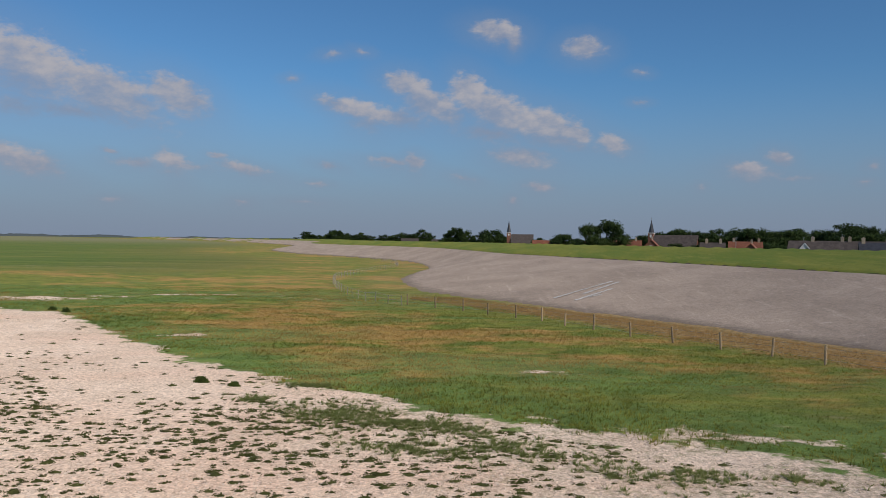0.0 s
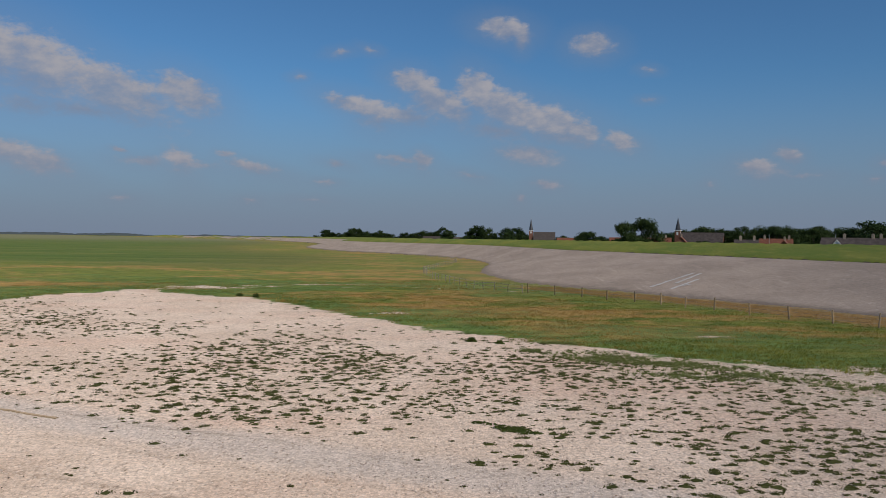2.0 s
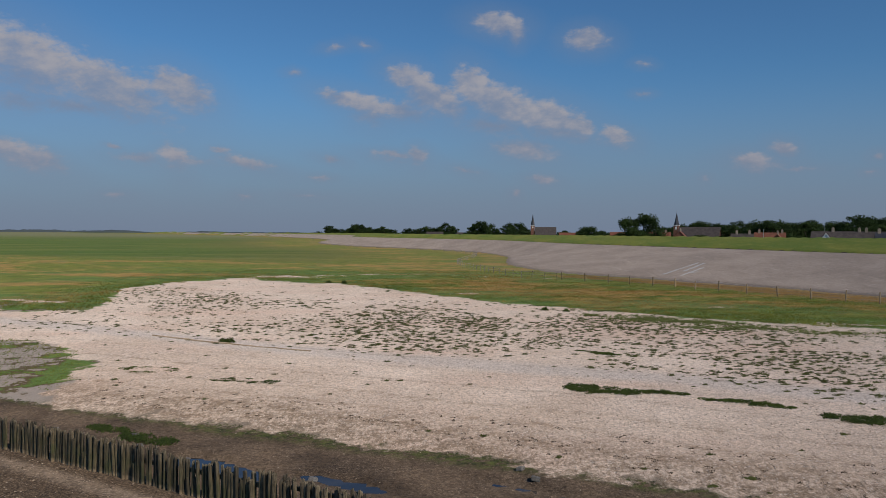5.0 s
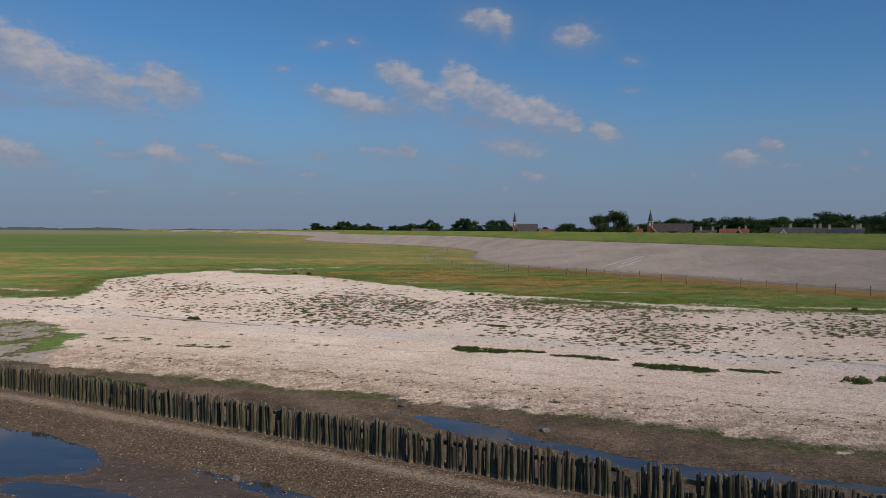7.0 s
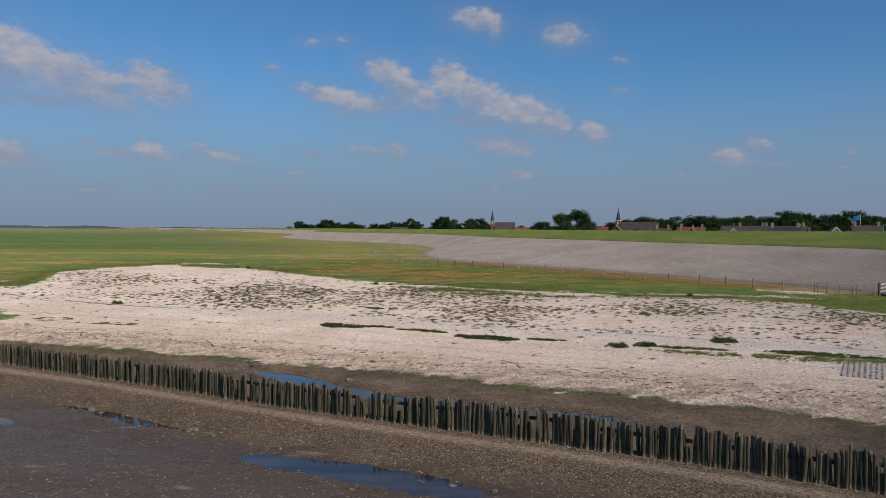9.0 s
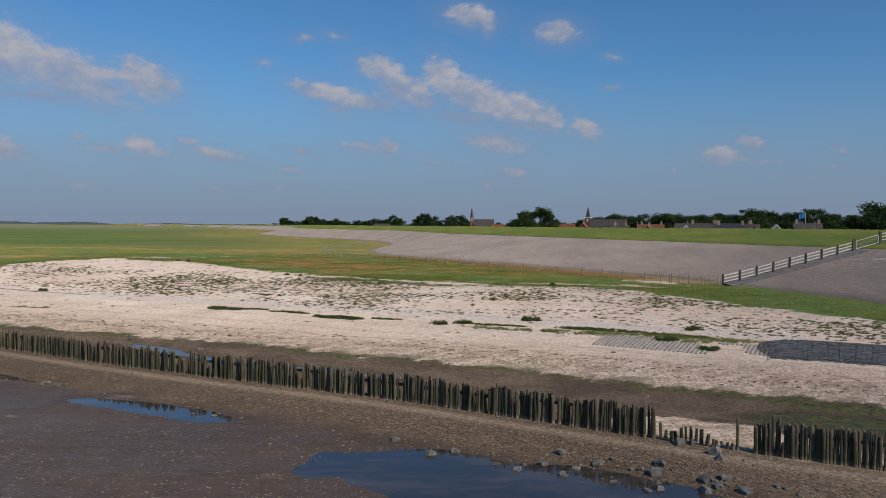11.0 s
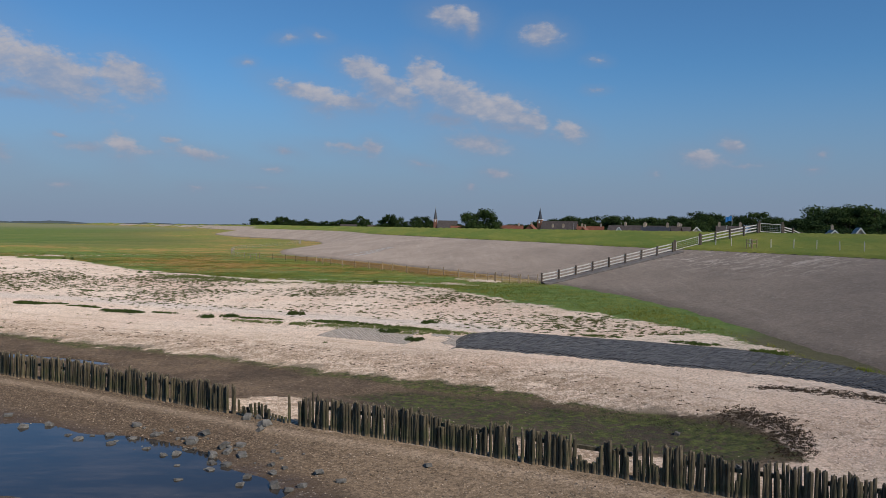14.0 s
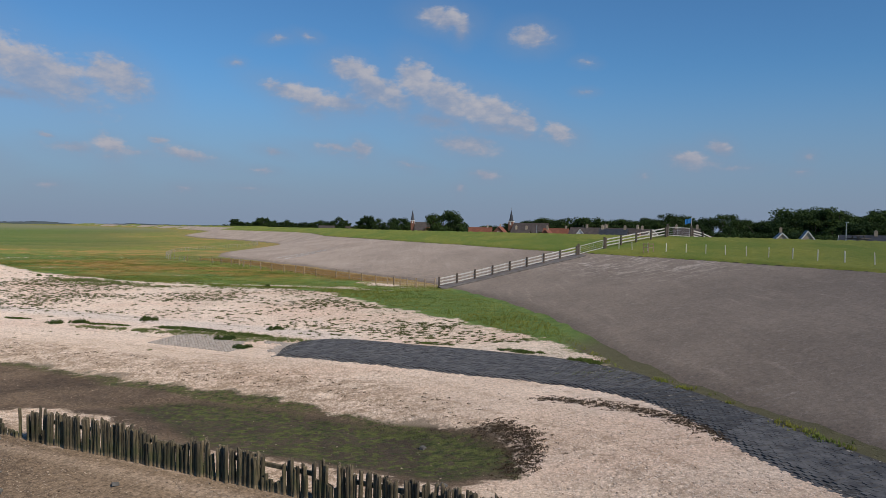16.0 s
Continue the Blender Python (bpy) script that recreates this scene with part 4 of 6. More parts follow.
tagged(new("ground", ground_me), "salt marsh, shell bank, mudflat and grassy dike as one ground", "ground", kind="structure")


sea_me = poly_mesh("water", [(-78, -95, SEA_LEVEL), (42, -95, SEA_LEVEL), (42, -47, SEA_LEVEL), (-78, 26, SEA_LEVEL)], [(0, 1, 2, 3)], m_water)
tagged(new("water", sea_me), "still shallow tidal pools over dark mud", "water", kind="structure")
inner_me = poly_mesh("water", [(-38, -1.5, INNER_LEVEL), (7, -26.8, INNER_LEVEL), (11, -19.1, INNER_LEVEL), (-34, 4.5, INNER_LEVEL)], [(0, 1, 2, 3)], m_water)
tagged(new("water", inner_me), "narrow pool between the groyne and the shell bank", "water", kind="structure")

# ---- asphalt on the dike ----


def matched(line_a, line_b, step, s0, s1, grow=1.0):
    """Pairs of points across two lines that run side by side."""
    pairs, d, st = [], s0, step
    seg = np.hypot(*np.diff(line_a, axis=0).T)
    s = np.concatenate([[0], np.cumsum(seg)])
    last = -1.0
    segb = np.hypot(*np.diff(line_b, axis=0).T)
    sb = np.concatenate([[0], np.cumsum(segb)])
    while d < min(s1, s[-1]):
        p = np.array([np.interp(d, s, line_a[:, 0]), np.interp(d, s, line_a[:, 1])])
        best, bs = 1e18, 0
        for i in range(len(segb)):
            ab = line_b[i + 1] - line_b[i]
            t = np.clip(((p - line_b[i]) @ ab) / (ab @ ab), 0, 1)
            q = line_b[i] + t * ab - p
            if q @ q < best:
                best, bs = q @ q, sb[i] + t * segb[i]
        bs = max(bs, last + 0.15 * st)
        last = bs
        pairs.append((p, np.array([np.interp(bs, sb, line_b[:, 0]), np.interp(bs, sb, line_b[:, 1])])))
        d += st
        st *= grow
    return pairs


pairs = matched(TOE, TOP, 1.5, 60, 2600, 1.012)
NV = 26
V, rise = [], []
for a, b_ in pairs:
    for k in range(NV):
        t = k / (NV - 1)
        V.append((*(a + (b_ - a) * t), 0.0))
        rise.append(t)
V = np.array(V)
lip = np.clip(np.array(rise) / 0.05, 0, 1)
V[:, 2] = height(V[:, :2]) + 0.10 * lip - 0.05 + vnoise(V[:, 0], V[:, 1], 5, 31) * 0.02 + (1 - lip) * vnoise(V[:, 0], V[:, 1], 1.7, 32) * 0.07
V = V.reshape(len(pairs), NV, 3)
rise = np.array(rise).reshape(len(pairs), NV)
edge_lo, edge_hi = V[:, :1].copy(), V[:, -1:].copy()
edge_lo[:, :, 2] -= 0.35
edge_hi[:, :, 2] -= 0.35
V = np.concatenate([edge_lo, V, edge_hi], 1)
rise = np.concatenate([rise[:, :1], rise, rise[:, -1:]], 1)
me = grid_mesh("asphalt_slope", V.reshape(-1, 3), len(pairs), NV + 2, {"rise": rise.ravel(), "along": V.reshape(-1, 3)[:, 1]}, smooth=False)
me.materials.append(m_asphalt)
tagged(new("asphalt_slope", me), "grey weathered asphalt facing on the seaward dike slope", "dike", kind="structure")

# dark strip where turf ends above the asphalt: bare soil plus painted shade
V = []
edge_pts = along(TOP, 1.0, 60)[:420]
for x, y, hd in edge_pts:
    for o, h in ((-0.12, -0.25), (-0.10, 0.06), (0.0, 0.30), (0.45, 0.24)):
        V.append((x + math.sin(hd) * o, y - math.cos(hd) * o, 0.0))
V = np.array(V).reshape(len(edge_pts), 4, 3)
mid = height(np.array([(x - 0.3 * math.sin(hd), y + 0.3 * math.cos(hd)) for x, y, hd in edge_pts]))
for k, h in enumerate((-0.2, 0.03, 0.13, 0.20)):
    V[:, k, 2] = mid + h + vnoise(V[:, 0, 0], V[:, 0, 1], 1.5, 90 + k) * 0.05
me = grid_mesh("turf_edge", V.reshape(-1, 3), len(edge_pts), 4, smooth=False)
me.materials.append(m_soil_shade)
tagged(new("turf_edge", me), "dark soil edge of the turf above the asphalt, with painted shade", "turf edge", kind="structure")

# ---- stone apron at the foot of the dike ----
rng = np.random.default_rng(7)
apron = thing("stone_apron", 0, 0, 0, "dark basalt block apron half buried in shells", "revetment", kind="structure")


def abreast(line_a, line_b, step):
    """Pairs of points at equal shares of two lines' lengths."""
    na = max(2, int(np.hypot(*np.diff(line_a, axis=0).T).sum() / step))
    res = []
    for line in (line_a, line_b):
        s = np.concatenate([[0], np.cumsum(np.hypot(*np.diff(line, axis=0).T))])
        d = np.linspace(0, s[-1], na)
        res.append(np.stack([np.interp(d, s, line[:, 0]), np.interp(d, s, line[:, 1])], 1))
    return list(zip(*res))


pairs = abreast(APRON_FOOT, APRON_HEAD, 0.6)
V = np.array([(a + (b_ - a) * t) for a, b_ in pairs for t in np.linspace(-0.06, 1.05, 9)])
tt = np.tile(np.linspace(-0.06, 1.05, 9), len(pairs))
HZ = height(V) + 0.062 - np.clip((0.16 + 0.12 * vnoise(V[:, 0], V[:, 1], 2.0, 88) - tt) / 0.16, 0, 1.4) * 0.16
bed = grid_mesh("bed", np.column_stack([V, HZ]), len(pairs), 9, smooth=True)
bed.materials.append(m_bed)
child("bed", bed, apron)


def block_mesh(name, sx, sy, sz, mat, seed):
    r = random.Random(seed)
    bm = bmesh.new()
    bmesh.ops.create_cube(bm, size=1.0)
    for v in bm.verts:
        top = v.co.z > 0
        k = 0.97 if top else 1.0
        v.co = Vector((v.co.x * sx * k + r.uniform(-0.015, 0.015), v.co.y * sy * k + r.uniform(-0.015, 0.015), (v.co.z * sz) + (r.uniform(-0.012, 0.012) if top else 0)))
    me_ = bpy.data.meshes.new(name)
    bm.to_mesh(me_)
    bm.free()
    me_.materials.append(mat)
    return me_


def join_copies(name, meshes, mats, mat):
    """All given meshes at their places, joined into one."""
    VV, FF, SM, n = [], [], [], 0
    for me_, m in zip(meshes, mats):
        co = np.array([v.co[:] for v in me_.vertices])
        R = np.array(m.to_3x3())
        VV.append(co @ R.T + np.array(m.translation))
        FF += [[n + i for i in p.vertices] for p in me_.polygons]
        SM += [p.use_smooth for p in me_.polygons]
        n += len(co)
    joined = poly_mesh(name, np.vstack(VV), FF, mat)
    joined.polygons.foreach_set("use_smooth", SM)
    return joined


stone_meshes = [block_mesh("stone", 0.29, 0.255, 0.2, m_basalt, k) for k in range(7)]
spots = []
for i, (x, y, hd) in enumerate(along(APRON_FOOT, 0.305)):
    for k in range(26):
        v = (k + 0.5 * (i % 2)) * 0.268
        spots.append((x - math.sin(hd) * v, y + math.cos(hd) * v, hd, i, k))
spots = np.array(spots)
spots = spots[(dist_line(spots[:, :2], APRON_FOOT) > 0) & (dist_line(spots[:, :2], APRON_HEAD) < -0.05)]
zz = height(spots[:, :2])
grad_x = (height(spots[:, :2] + [0.3, 0]) - zz) / 0.3
grad_y = (height(spots[:, :2] + [0, 0.3]) - zz) / 0.3
d_foot = dist_line(spots[:, :2], APRON_FOOT)
sink = np.clip((0.65 + 0.35 * vnoise(spots[:, 0], spots[:, 1], 2.6, 88) - np.abs(d_foot)) / 0.7, 0, 1.2) * 0.11
place_list = []
for (x, y, rz, i, k), z, sx, sy in zip(spots, zz, grad_x, grad_y):
    nrm = Vector((-sx, -sy, 1)).normalized()
    q = Vector((0, 0, 1)).rotation_difference(nrm).to_matrix().to_4x4()
    place_list.append(Matrix.Translation((x, y, z - 0.01 - sink[len(place_list)] + rng.uniform(-0.008, 0.010))) @ q @ Matrix.Rotation(rz + rng.uniform(-0.04, 0.04), 4, "Z"))
kinds = rng.integers(0, 7, len(place_list))
near = np.argsort(np.hypot(spots[:, 0] - 50, spots[:, 1] + 36))
chosen = set(near[:300].tolist())
rest = [j for j in range(len(place_list)) if j not in chosen]
child("stones", join_copies("stones", [stone_meshes[kinds[j]] for j in rest], [place_list[j] for j in rest], m_basalt), apron)["kind"] = "stuff"

# honeycomb mat of pale concrete blocks, running on from the apron under the shells
mat_mesh = block_mesh("mat_block", 0.20, 0.20, 0.1, m_mat, 3)
mlist = []
for i in range(40):
    for k in range(15):
        mlist.append((18.7 + i * 0.265 + k * 0.145, -12.2 - i * 0.158 + k * 0.25))
mlist = np.array(mlist)
mz = height(mlist)
keep = (vnoise(mlist[:, 0], mlist[:, 1], 3, 44) > -0.34) & (rng.random(len(mlist)) < 0.96)
mat_ob = new("block_mat", join_copies("block_mat", [mat_mesh] * int(keep.sum()), [pose(x, y, z + 0.005, 0, 0, 30) for (x, y), z in zip(mlist[keep], mz[keep])], m_mat))
tagged(mat_ob, "pale concrete block mat showing through the shells", "block mat", kind="stuff")
V = np.array([(18.7 + i * 0.53 + k * 0.29, -12.2 - i * 0.316 + k * 0.50) for i in range(20) for k in range(-1, 8)])
edge = np.tile(np.array([-0.10, 0.012, 0.012, 0.012, 0.012, 0.012, 0.012, 0.012, -0.10]), 20)
edge[:9], edge[-9:] = -0.1, -0.1
lay = grid_mesh("gravel_bed", np.column_stack([V, height(V) + np.minimum(edge, np.clip((vnoise(V[:, 0], V[:, 1], 3, 44) + 0.30) * 0.2, -0.08, 0.012))]), 20, 9)
lay.materials.append(m_mat_bed)
child("gravel_bed", lay, mat_ob)

# ---- the groyne: rows of old timber piles ----


def pile_mesh(seed, tall, r0):
    """A grooved, slightly bent old pile with a splintered head."""
    r = random.Random(seed)
    bm = bmesh.new()
    rings, n = [], 9
    cx, cy = 0.0, 0.0
    groove = [r.uniform(0.84, 1.12) for _ in range(n)]
    split = r.uniform(0, 6.28)
    for j, h in enumerate((-0.4, 0.0, 0.3 * tall, 0.62 * tall, 0.95 * tall, tall)):
        rad = r0 * (1.04 - 0.08 * max(h, 0) / tall) * (0.86 if j == 5 else 1)
        cx, cy = cx + r.uniform(-0.016, 0.016), cy + r.uniform(-0.016, 0.016)
        ring = []
        for k in range(n):
            a = 2 * math.pi * k / n
            w = rad * groove[k] * r.uniform(0.92, 1.08)
            top = (0.035 * math.cos(a - split) + r.uniform(-0.04, 0.03)) if j == 5 else 0
            ring.append(bm.verts.new((cx + w * math.cos(a), cy + w * math.sin(a), h + top)))
        rings.append(ring)
    for lo, hi in zip(rings[:-1], rings[1:]):
        for k in range(n):
            bm.faces.new((lo[k], lo[(k + 1) % n], hi[(k + 1) % n], hi[k]))
    mid_v = bm.verts.new((cx, cy, tall - 0.03))
    for k in range(n):
        bm.faces.new((rings[-1][k], rings[-1][(k + 1) % n], mid_v))
    for f in bm.faces:
        f.smooth = len(f.verts) == 4
    me_ = bpy.data.meshes.new("pile")
    bm.to_mesh(me_)
    bm.free()
    me_.materials.append(m_pile)
    return me_


piles = [pile_mesh(k, 1.42, 0.062 + 0.007 * (k % 5)) for k in range(14)]
# short or missing stretches of the piles, by x
LOW_RUNS = ((-29.5, -28.9, 0.8), (-24.3, -23.9, 0.75), (-17.2, -16.7, 0.7), (-9.6, -9.2, 0.75), (-7.7, -7.4, 0.45), (-1.6, -1.2, 0.6), (4.6, 5.0, 0.7), (30.0, 30.3, 0.6), (32.4, 33.2, 0.40), (35.0, 35.3, 0.5))


def build_groyne(line, label, near_xy, gap_seed):
    g = thing("groyne", 0, 0, 0, label, "groyne")
    spots_ = along(line, 0.132)
    xy = np.array([s[:2] for s in spots_])
    gz_ = height(xy)
    ms, ks = [], []
    lows = vnoise(np.arange(len(xy)) * 0.172, np.zeros(len(xy)), 3.5, gap_seed, 2)
    clump = vnoise(np.arange(len(xy)) * 0.172, np.zeros(len(xy)), 1.3, gap_seed + 5, 2)
    for (x, y, hd), z, lw, cl in zip(spots_, gz_, lows, clump):
        f = 1.0 + 0.10 * cl + rng.normal(0, 0.055)
        if lw > 0.66:
            f *= rng.uniform(0.7, 0.95)
        for x0_, x1_, part_ in LOW_RUNS:
            if x0_ < x < x1_:
                f = part_ * rng.uniform(0.6, 1.25)
        if rng.random() < 0.06:
            f *= rng.uniform(0.4, 0.85)
        if rng.random() < 0.015:
            continue
        f = min(max(f, 0.25), 1.22)
        off = rng.normal(0, 0.045) + (0.15 if rng.random() < 0.08 else 0)
        ms.append(Matrix.LocRotScale((x - math.sin(hd) * off, y + math.cos(hd) * off, z), Euler((rng.normal(0, 0.017), rng.normal(0, 0.017), rng.uniform(0, 6.28))), (rng.uniform(0.85, 1.2), rng.uniform(0.85, 1.2), f)))
        ks.append(rng.integers(0, 14))
    d = np.array([math.hypot(m.translation.x - near_xy[0], m.translation.y - near_xy[1]) for m in ms])
    order = np.argsort(d)
    for j in order[:290]:
        GROYNE_PILES.append((piles[ks[j]], g, ms[j]))
    if len(order) > 290:
        child("timber_rest", join_copies("timber_rest", [piles[ks[j]] for j in order[290:]], [ms[j] for j in order[290:]], m_pile), g)["kind"] = "stuff"
    # walings on the landward side
    for s_ in range(8, len(spots_) - 36, 42):
        x0, y0, hd = spots_[s_]
        x1, y1, _ = spots_[s_ + 32]
        ln = math.hypot(x1 - x0, y1 - y0)
        ang = math.atan2(y1 - y0, x1 - x0)
        o = Vector((-math.sin(ang), math.cos(ang), 0)) * 0.20
        zc = 0.5 * (gz_[s_] + gz_[s_ + 32]) + 0.86 + rng.uniform(-0.12, 0.12)
        part("waling", box(ln, 0.14, 0.16, 0.015), m_pile, g, "dark horizontal timber behind the piles", Matrix.Translation((0.5 * (x0 + x1) + o.x, 0.5 * (y0 + y1) + o.y, zc)) @ Matrix.Rotation(ang, 4, "Z"))
    return g


GROYNE_PILES = []
cut = np.array([[x, y] for x, y, _ in along(GROYNE, 0.5)])
build_groyne(cut[cut[:, 0] < 16.8], "long row of dark weathered timber piles across the mud", (-6, -21), 3)
build_groyne(cut[cut[:, 0] > 20.0], "row of dark weathered timber piles with broken gaps", (28, -41), 17)
stub = thing("groyne", 0, 0, 0, "short broken stumps in the gap of the groyne", "groyne")
for k in range(15):
    x = 16.9 + 0.19 * k
    y = np.interp(x, [16.5, 20.2], [-34.3, -36.7])
    GROYNE_PILES.append((piles[k % 12], stub, Matrix.LocRotScale((x, y + 0.2 * rng.random(), ground_z(x, y)), Euler((rng.normal(0, 0.08), rng.normal(0, 0.08), k)), (1, 1, rng.uniform(0.25, 0.62) if k < 11 else 0.2))))
GROYNE_PILES.append((piles[2], stub, Matrix.LocRotScale((19.75, -36.2, 0.95), Euler((0.03, -0.05, 1)), (0.95, 0.95, 1.0))))

# ---- loose stones by the groyne ----


def rock_mesh(seed):
    r = random.Random(seed)
    bm = bmesh.new()
    bmesh.ops.create_cube(bm, size=1.0)
    bmesh.ops.bevel(bm, geom=bm.edges[:], offset=0.14, segments=1, affect="EDGES")
    for v in bm.verts:
        v.co = Vector((v.co.x * 0.62, v.co.y * 0.5, v.co.z * 0.42)) + Vector((r.uniform(-0.06, 0.06), r.uniform(-0.06, 0.06), r.uniform(-0.05, 0.05)))
    me_ = bpy.data.meshes.new("rock")
    bm.to_mesh(me_)
    bm.free()
    me_.materials.append(m_rock)
    return me_


rocks = [rock_mesh(k) for k in range(8)]


def put_rock(x, y, wide, label="grey angular stone on the mud beside the groyne"):
    ob = new("rock", rocks[int(rng.integers(0, 8))])
    z, sc = ground_z(x, y), wide / 0.74
    ob.matrix_basis = Matrix.LocRotScale((x, y, z + 0.10 * sc), Euler((rng.normal(0, 0.2), rng.normal(0, 0.2), rng.uniform(0, 6.28))), (sc, sc, sc * rng.uniform(0.6, 1.0)))
    tagged(ob, label, "stone", "stones at the groyne")


for x, y, wide in ((4.6, -33.1, 0.5), (6.3, -35.0, 0.55), (7.4, -34.6, 0.42), (9.1, -36.5, 0.37), (9.9, -37.3, 0.5), (11.1, -36.6, 0.46), (11.7, -38.1, 0.49), (11.8, -37.6, 0.38), (12.4, -37.2, 0.47),
                   (13.6, -38.9, 0.39), (14.7, -40.0, 0.38), (15.2, -39.8, 0.49), (15.4, -39.1, 0.28), (15.7, -41.5, 0.30), (16.3, -43.4, 0.45), (17.1, -41.2, 0.42), (17.8, -41.6, 0.49), (17.2, -42.1, 0.46),
                   (16.9, -40.2, 0.53), (17.5, -40.0, 0.45)):
    put_rock(x, y, wide, "grey angular stone at the edge of the tidal pool")
for x, y, wide in ((17.2, -39.3, 0.54), (18.0, -39.4, 0.49), (15.5, -38.3, 0.6), (13.4, -36.9, 0.5), (12.1, -35.6, 0.5), (15.9, -37.6, 0.6), (17.5, -35.3, 0.58), (18.1, -35.3, 0.42), (18.6, -36.6, 0.66),
                   (18.5, -37.4, 0.45), (18.3, -40.6, 0.58), (20.0, -42.9, 0.39), (19.0, -43.2, 0.44), (18.9, -44.1, 0.46), (20.3, -44.4, 0.56), (20.9, -44.9, 0.42), (21.4, -44.6, 0.37), (21.9, -43.1, 0.53), (22.9, -44.2, 0.42)):
    put_rock(x, y, wide)
for k in range(34):
    t = rng.random()
    put_rock(11.5 + 8.5 * t + rng.normal(0, 1.1), -36.6 - 4.5 * t + rng.normal(0, 0.9), rng.uniform(0.12, 0.34))
for k in range(16):
    put_rock(6.0 + 14.0 * rng.random(), -38.5 - 6.0 * rng.random(), rng.uniform(0.10, 0.2), "small stone standing in the shallow tidal pool")
for x, y, wide in ((-6.5, -27.1, 0.42), (-5.2, -27.7, 0.38), (-3.6, -28.6, 0.3), (-17.9, -19.2, 0.5), (-16.7, -20.6, 0.42), (-18.4, -2.8, 0.45), (-18.9, -1.6, 0.42), (-27.5, -2.6, 0.45), (-11.2, -8.4, 0.45),
                   (-13.0, -9.2, 0.42), (-14.8, -10.9, 0.33), (-20.5, -6.6, 0.38), (38.9, -37.6, 0.36), (39.5, -43.4, 0.33), (31.2, -40.6, 0.42), (26.4, -43.0, 0.38), (-24.9, -14.6, 0.4), (-24.2, -15.1, 0.3)):
    put_rock(x, y, wide)
for x, y, wide in ((-41.6, 4.6, 0.42), (-37.2, 3.6, 0.38), (-36.2, 1.6, 0.42), (-33.6, 0.4, 0.33)):
    put_rock(x, y, wide, "grey flat stone in the wet mud by the groyne")

# ---- old kerb along the bank, mostly buried ----
for k, (s0, s1) in enumerate(((52, 69),)):
    pts_ = along(LANE, 0.8)[int(s0 / 0.8):int(s1 / 0.8)]
    V = []
    for x, y, hd in pts_:
        z = ground_z(x, y)
        for o, h in ((-0.09, -0.1), (-0.07, 0.05), (0.07, 0.06), (0.09, -0.1)):
            V.append((x - math.sin(hd) * o, y + math.cos(hd) * o, z + h + 0.02 * rng.normal()))
    me = grid_mesh("old_kerb", V, len(pts_), 4, smooth=False)
    me.flip_normals()
    me.materials.append(m_post)
    tagged(new("old_kerb", me), "half-buried weathered plank edge in the shells", "kerb", kind="structure")

# ---- white plank fence over the dike ----


def rail_fence(a, b_, spans, post_h, label):
    """Dark posts and three pale planks between two plan points, on the ground."""
    f = thing("plank_fence", 0, 0, 0, label, "fence")
    pts = [np.array(a) + (np.array(b_) - np.array(a)) * k / spans for k in range(spans + 1)]
    zs = [ground_z(*p) for p in pts]
    hd = math.atan2(b_[1] - a[1], b_[0] - a[0])
    for p, z in zip(pts, zs):
        part("post", box(0.20, 0.20, post_h + 0.45, 0.02), m_darkpost, f, "", Matrix.Translation((p[0], p[1], z - 0.3)) @ Matrix.Rotation(hd, 4, "Z"))
    side = Vector((-math.sin(hd), math.cos(hd), 0)) * 0.125
    for (p, z), (q, w) in zip(zip(pts[:-1], zs[:-1]), zip(pts[1:], zs[1:])):
        for h in (0.34, 0.72, 1.10):
            A, B = Vector((p[0], p[1], z + h * post_h / 1.2)) + side, Vector((q[0], q[1], w + h * post_h / 1.2)) + side
            d = (B - A)
            m = Matrix.Translation((A + B) / 2) @ Matrix.Rotation(hd, 4, "Z") @ Matrix.Rotation(-math.atan2(d.z, math.hypot(d.x, d.y)), 4, "Y") @ Matrix.Translation((0, 0, -0.075))
            part("plank", box(d.length - 0.04, 0.04, 0.15, 0.006), m_white, f, "weathered white plank", m)
    return f


rail_fence((43.6, 27.3), (62.6, 32.1), 8, 1.25, "weathered white plank fence on dark posts up the slope")
rail_fence((66.9, 33.2), (76.6, 36.8), 4, 1.3, "weathered white plank fence on dark posts near the crest")
rail_fence((81.0, 38.0), (86.5, 40.6), 3, 1.15, "weathered white plank fence running down behind the crest")


def field_gate(a, b_, tall, label, mesh=False):
    g = thing("field_gate", 0, 0, 0, label, "gate")
    za, zb = ground_z(*a), ground_z(*b_)
    for p, z in ((a, za), (b_, zb)):
        part("gate_post", box(0.26, 0.26, tall + 0.75, 0.02), m_darkpost, g, "thick dark gate post", Matrix.Translation((p[0], p[1], z - 0.35)))
    A, B = Vector((a[0], a[1], za)), Vector((b_[0], b_[1], zb))
    d = (B - A)
    A, B = A + d * 0.06, B - d * 0.06
    z0, z1 = 0.18, tall
    for h in (z0, z1):
        part("bar", rod(A + Vector((0, 0, h)), B + Vector((0, 0, h)), 0.045), m_white, g, "white gate tube")
    for p in (A, B):
        part("stile", rod(p + Vector((0, 0, z0)), p + Vector((0, 0, z1)), 0.04), m_white, g)
    for h in (0.45, 0.72, 0.95):
        part("wire", rod(A + Vector((0, 0, h)), B + Vector((0, 0, h)), 0.012, 5), m_metal, g)
    for k in range(1, 12):
        p = A + (B - A) * k / 12
        part("mesh_wire", rod(p + Vector((0, 0, z0)), p + Vector((0, 0, z1)), 0.007, 4), m_metal, g)


field_gate((62.9, 32.3), (66.7, 33.1), 1.2, "white tubular field gate in the plank fence")
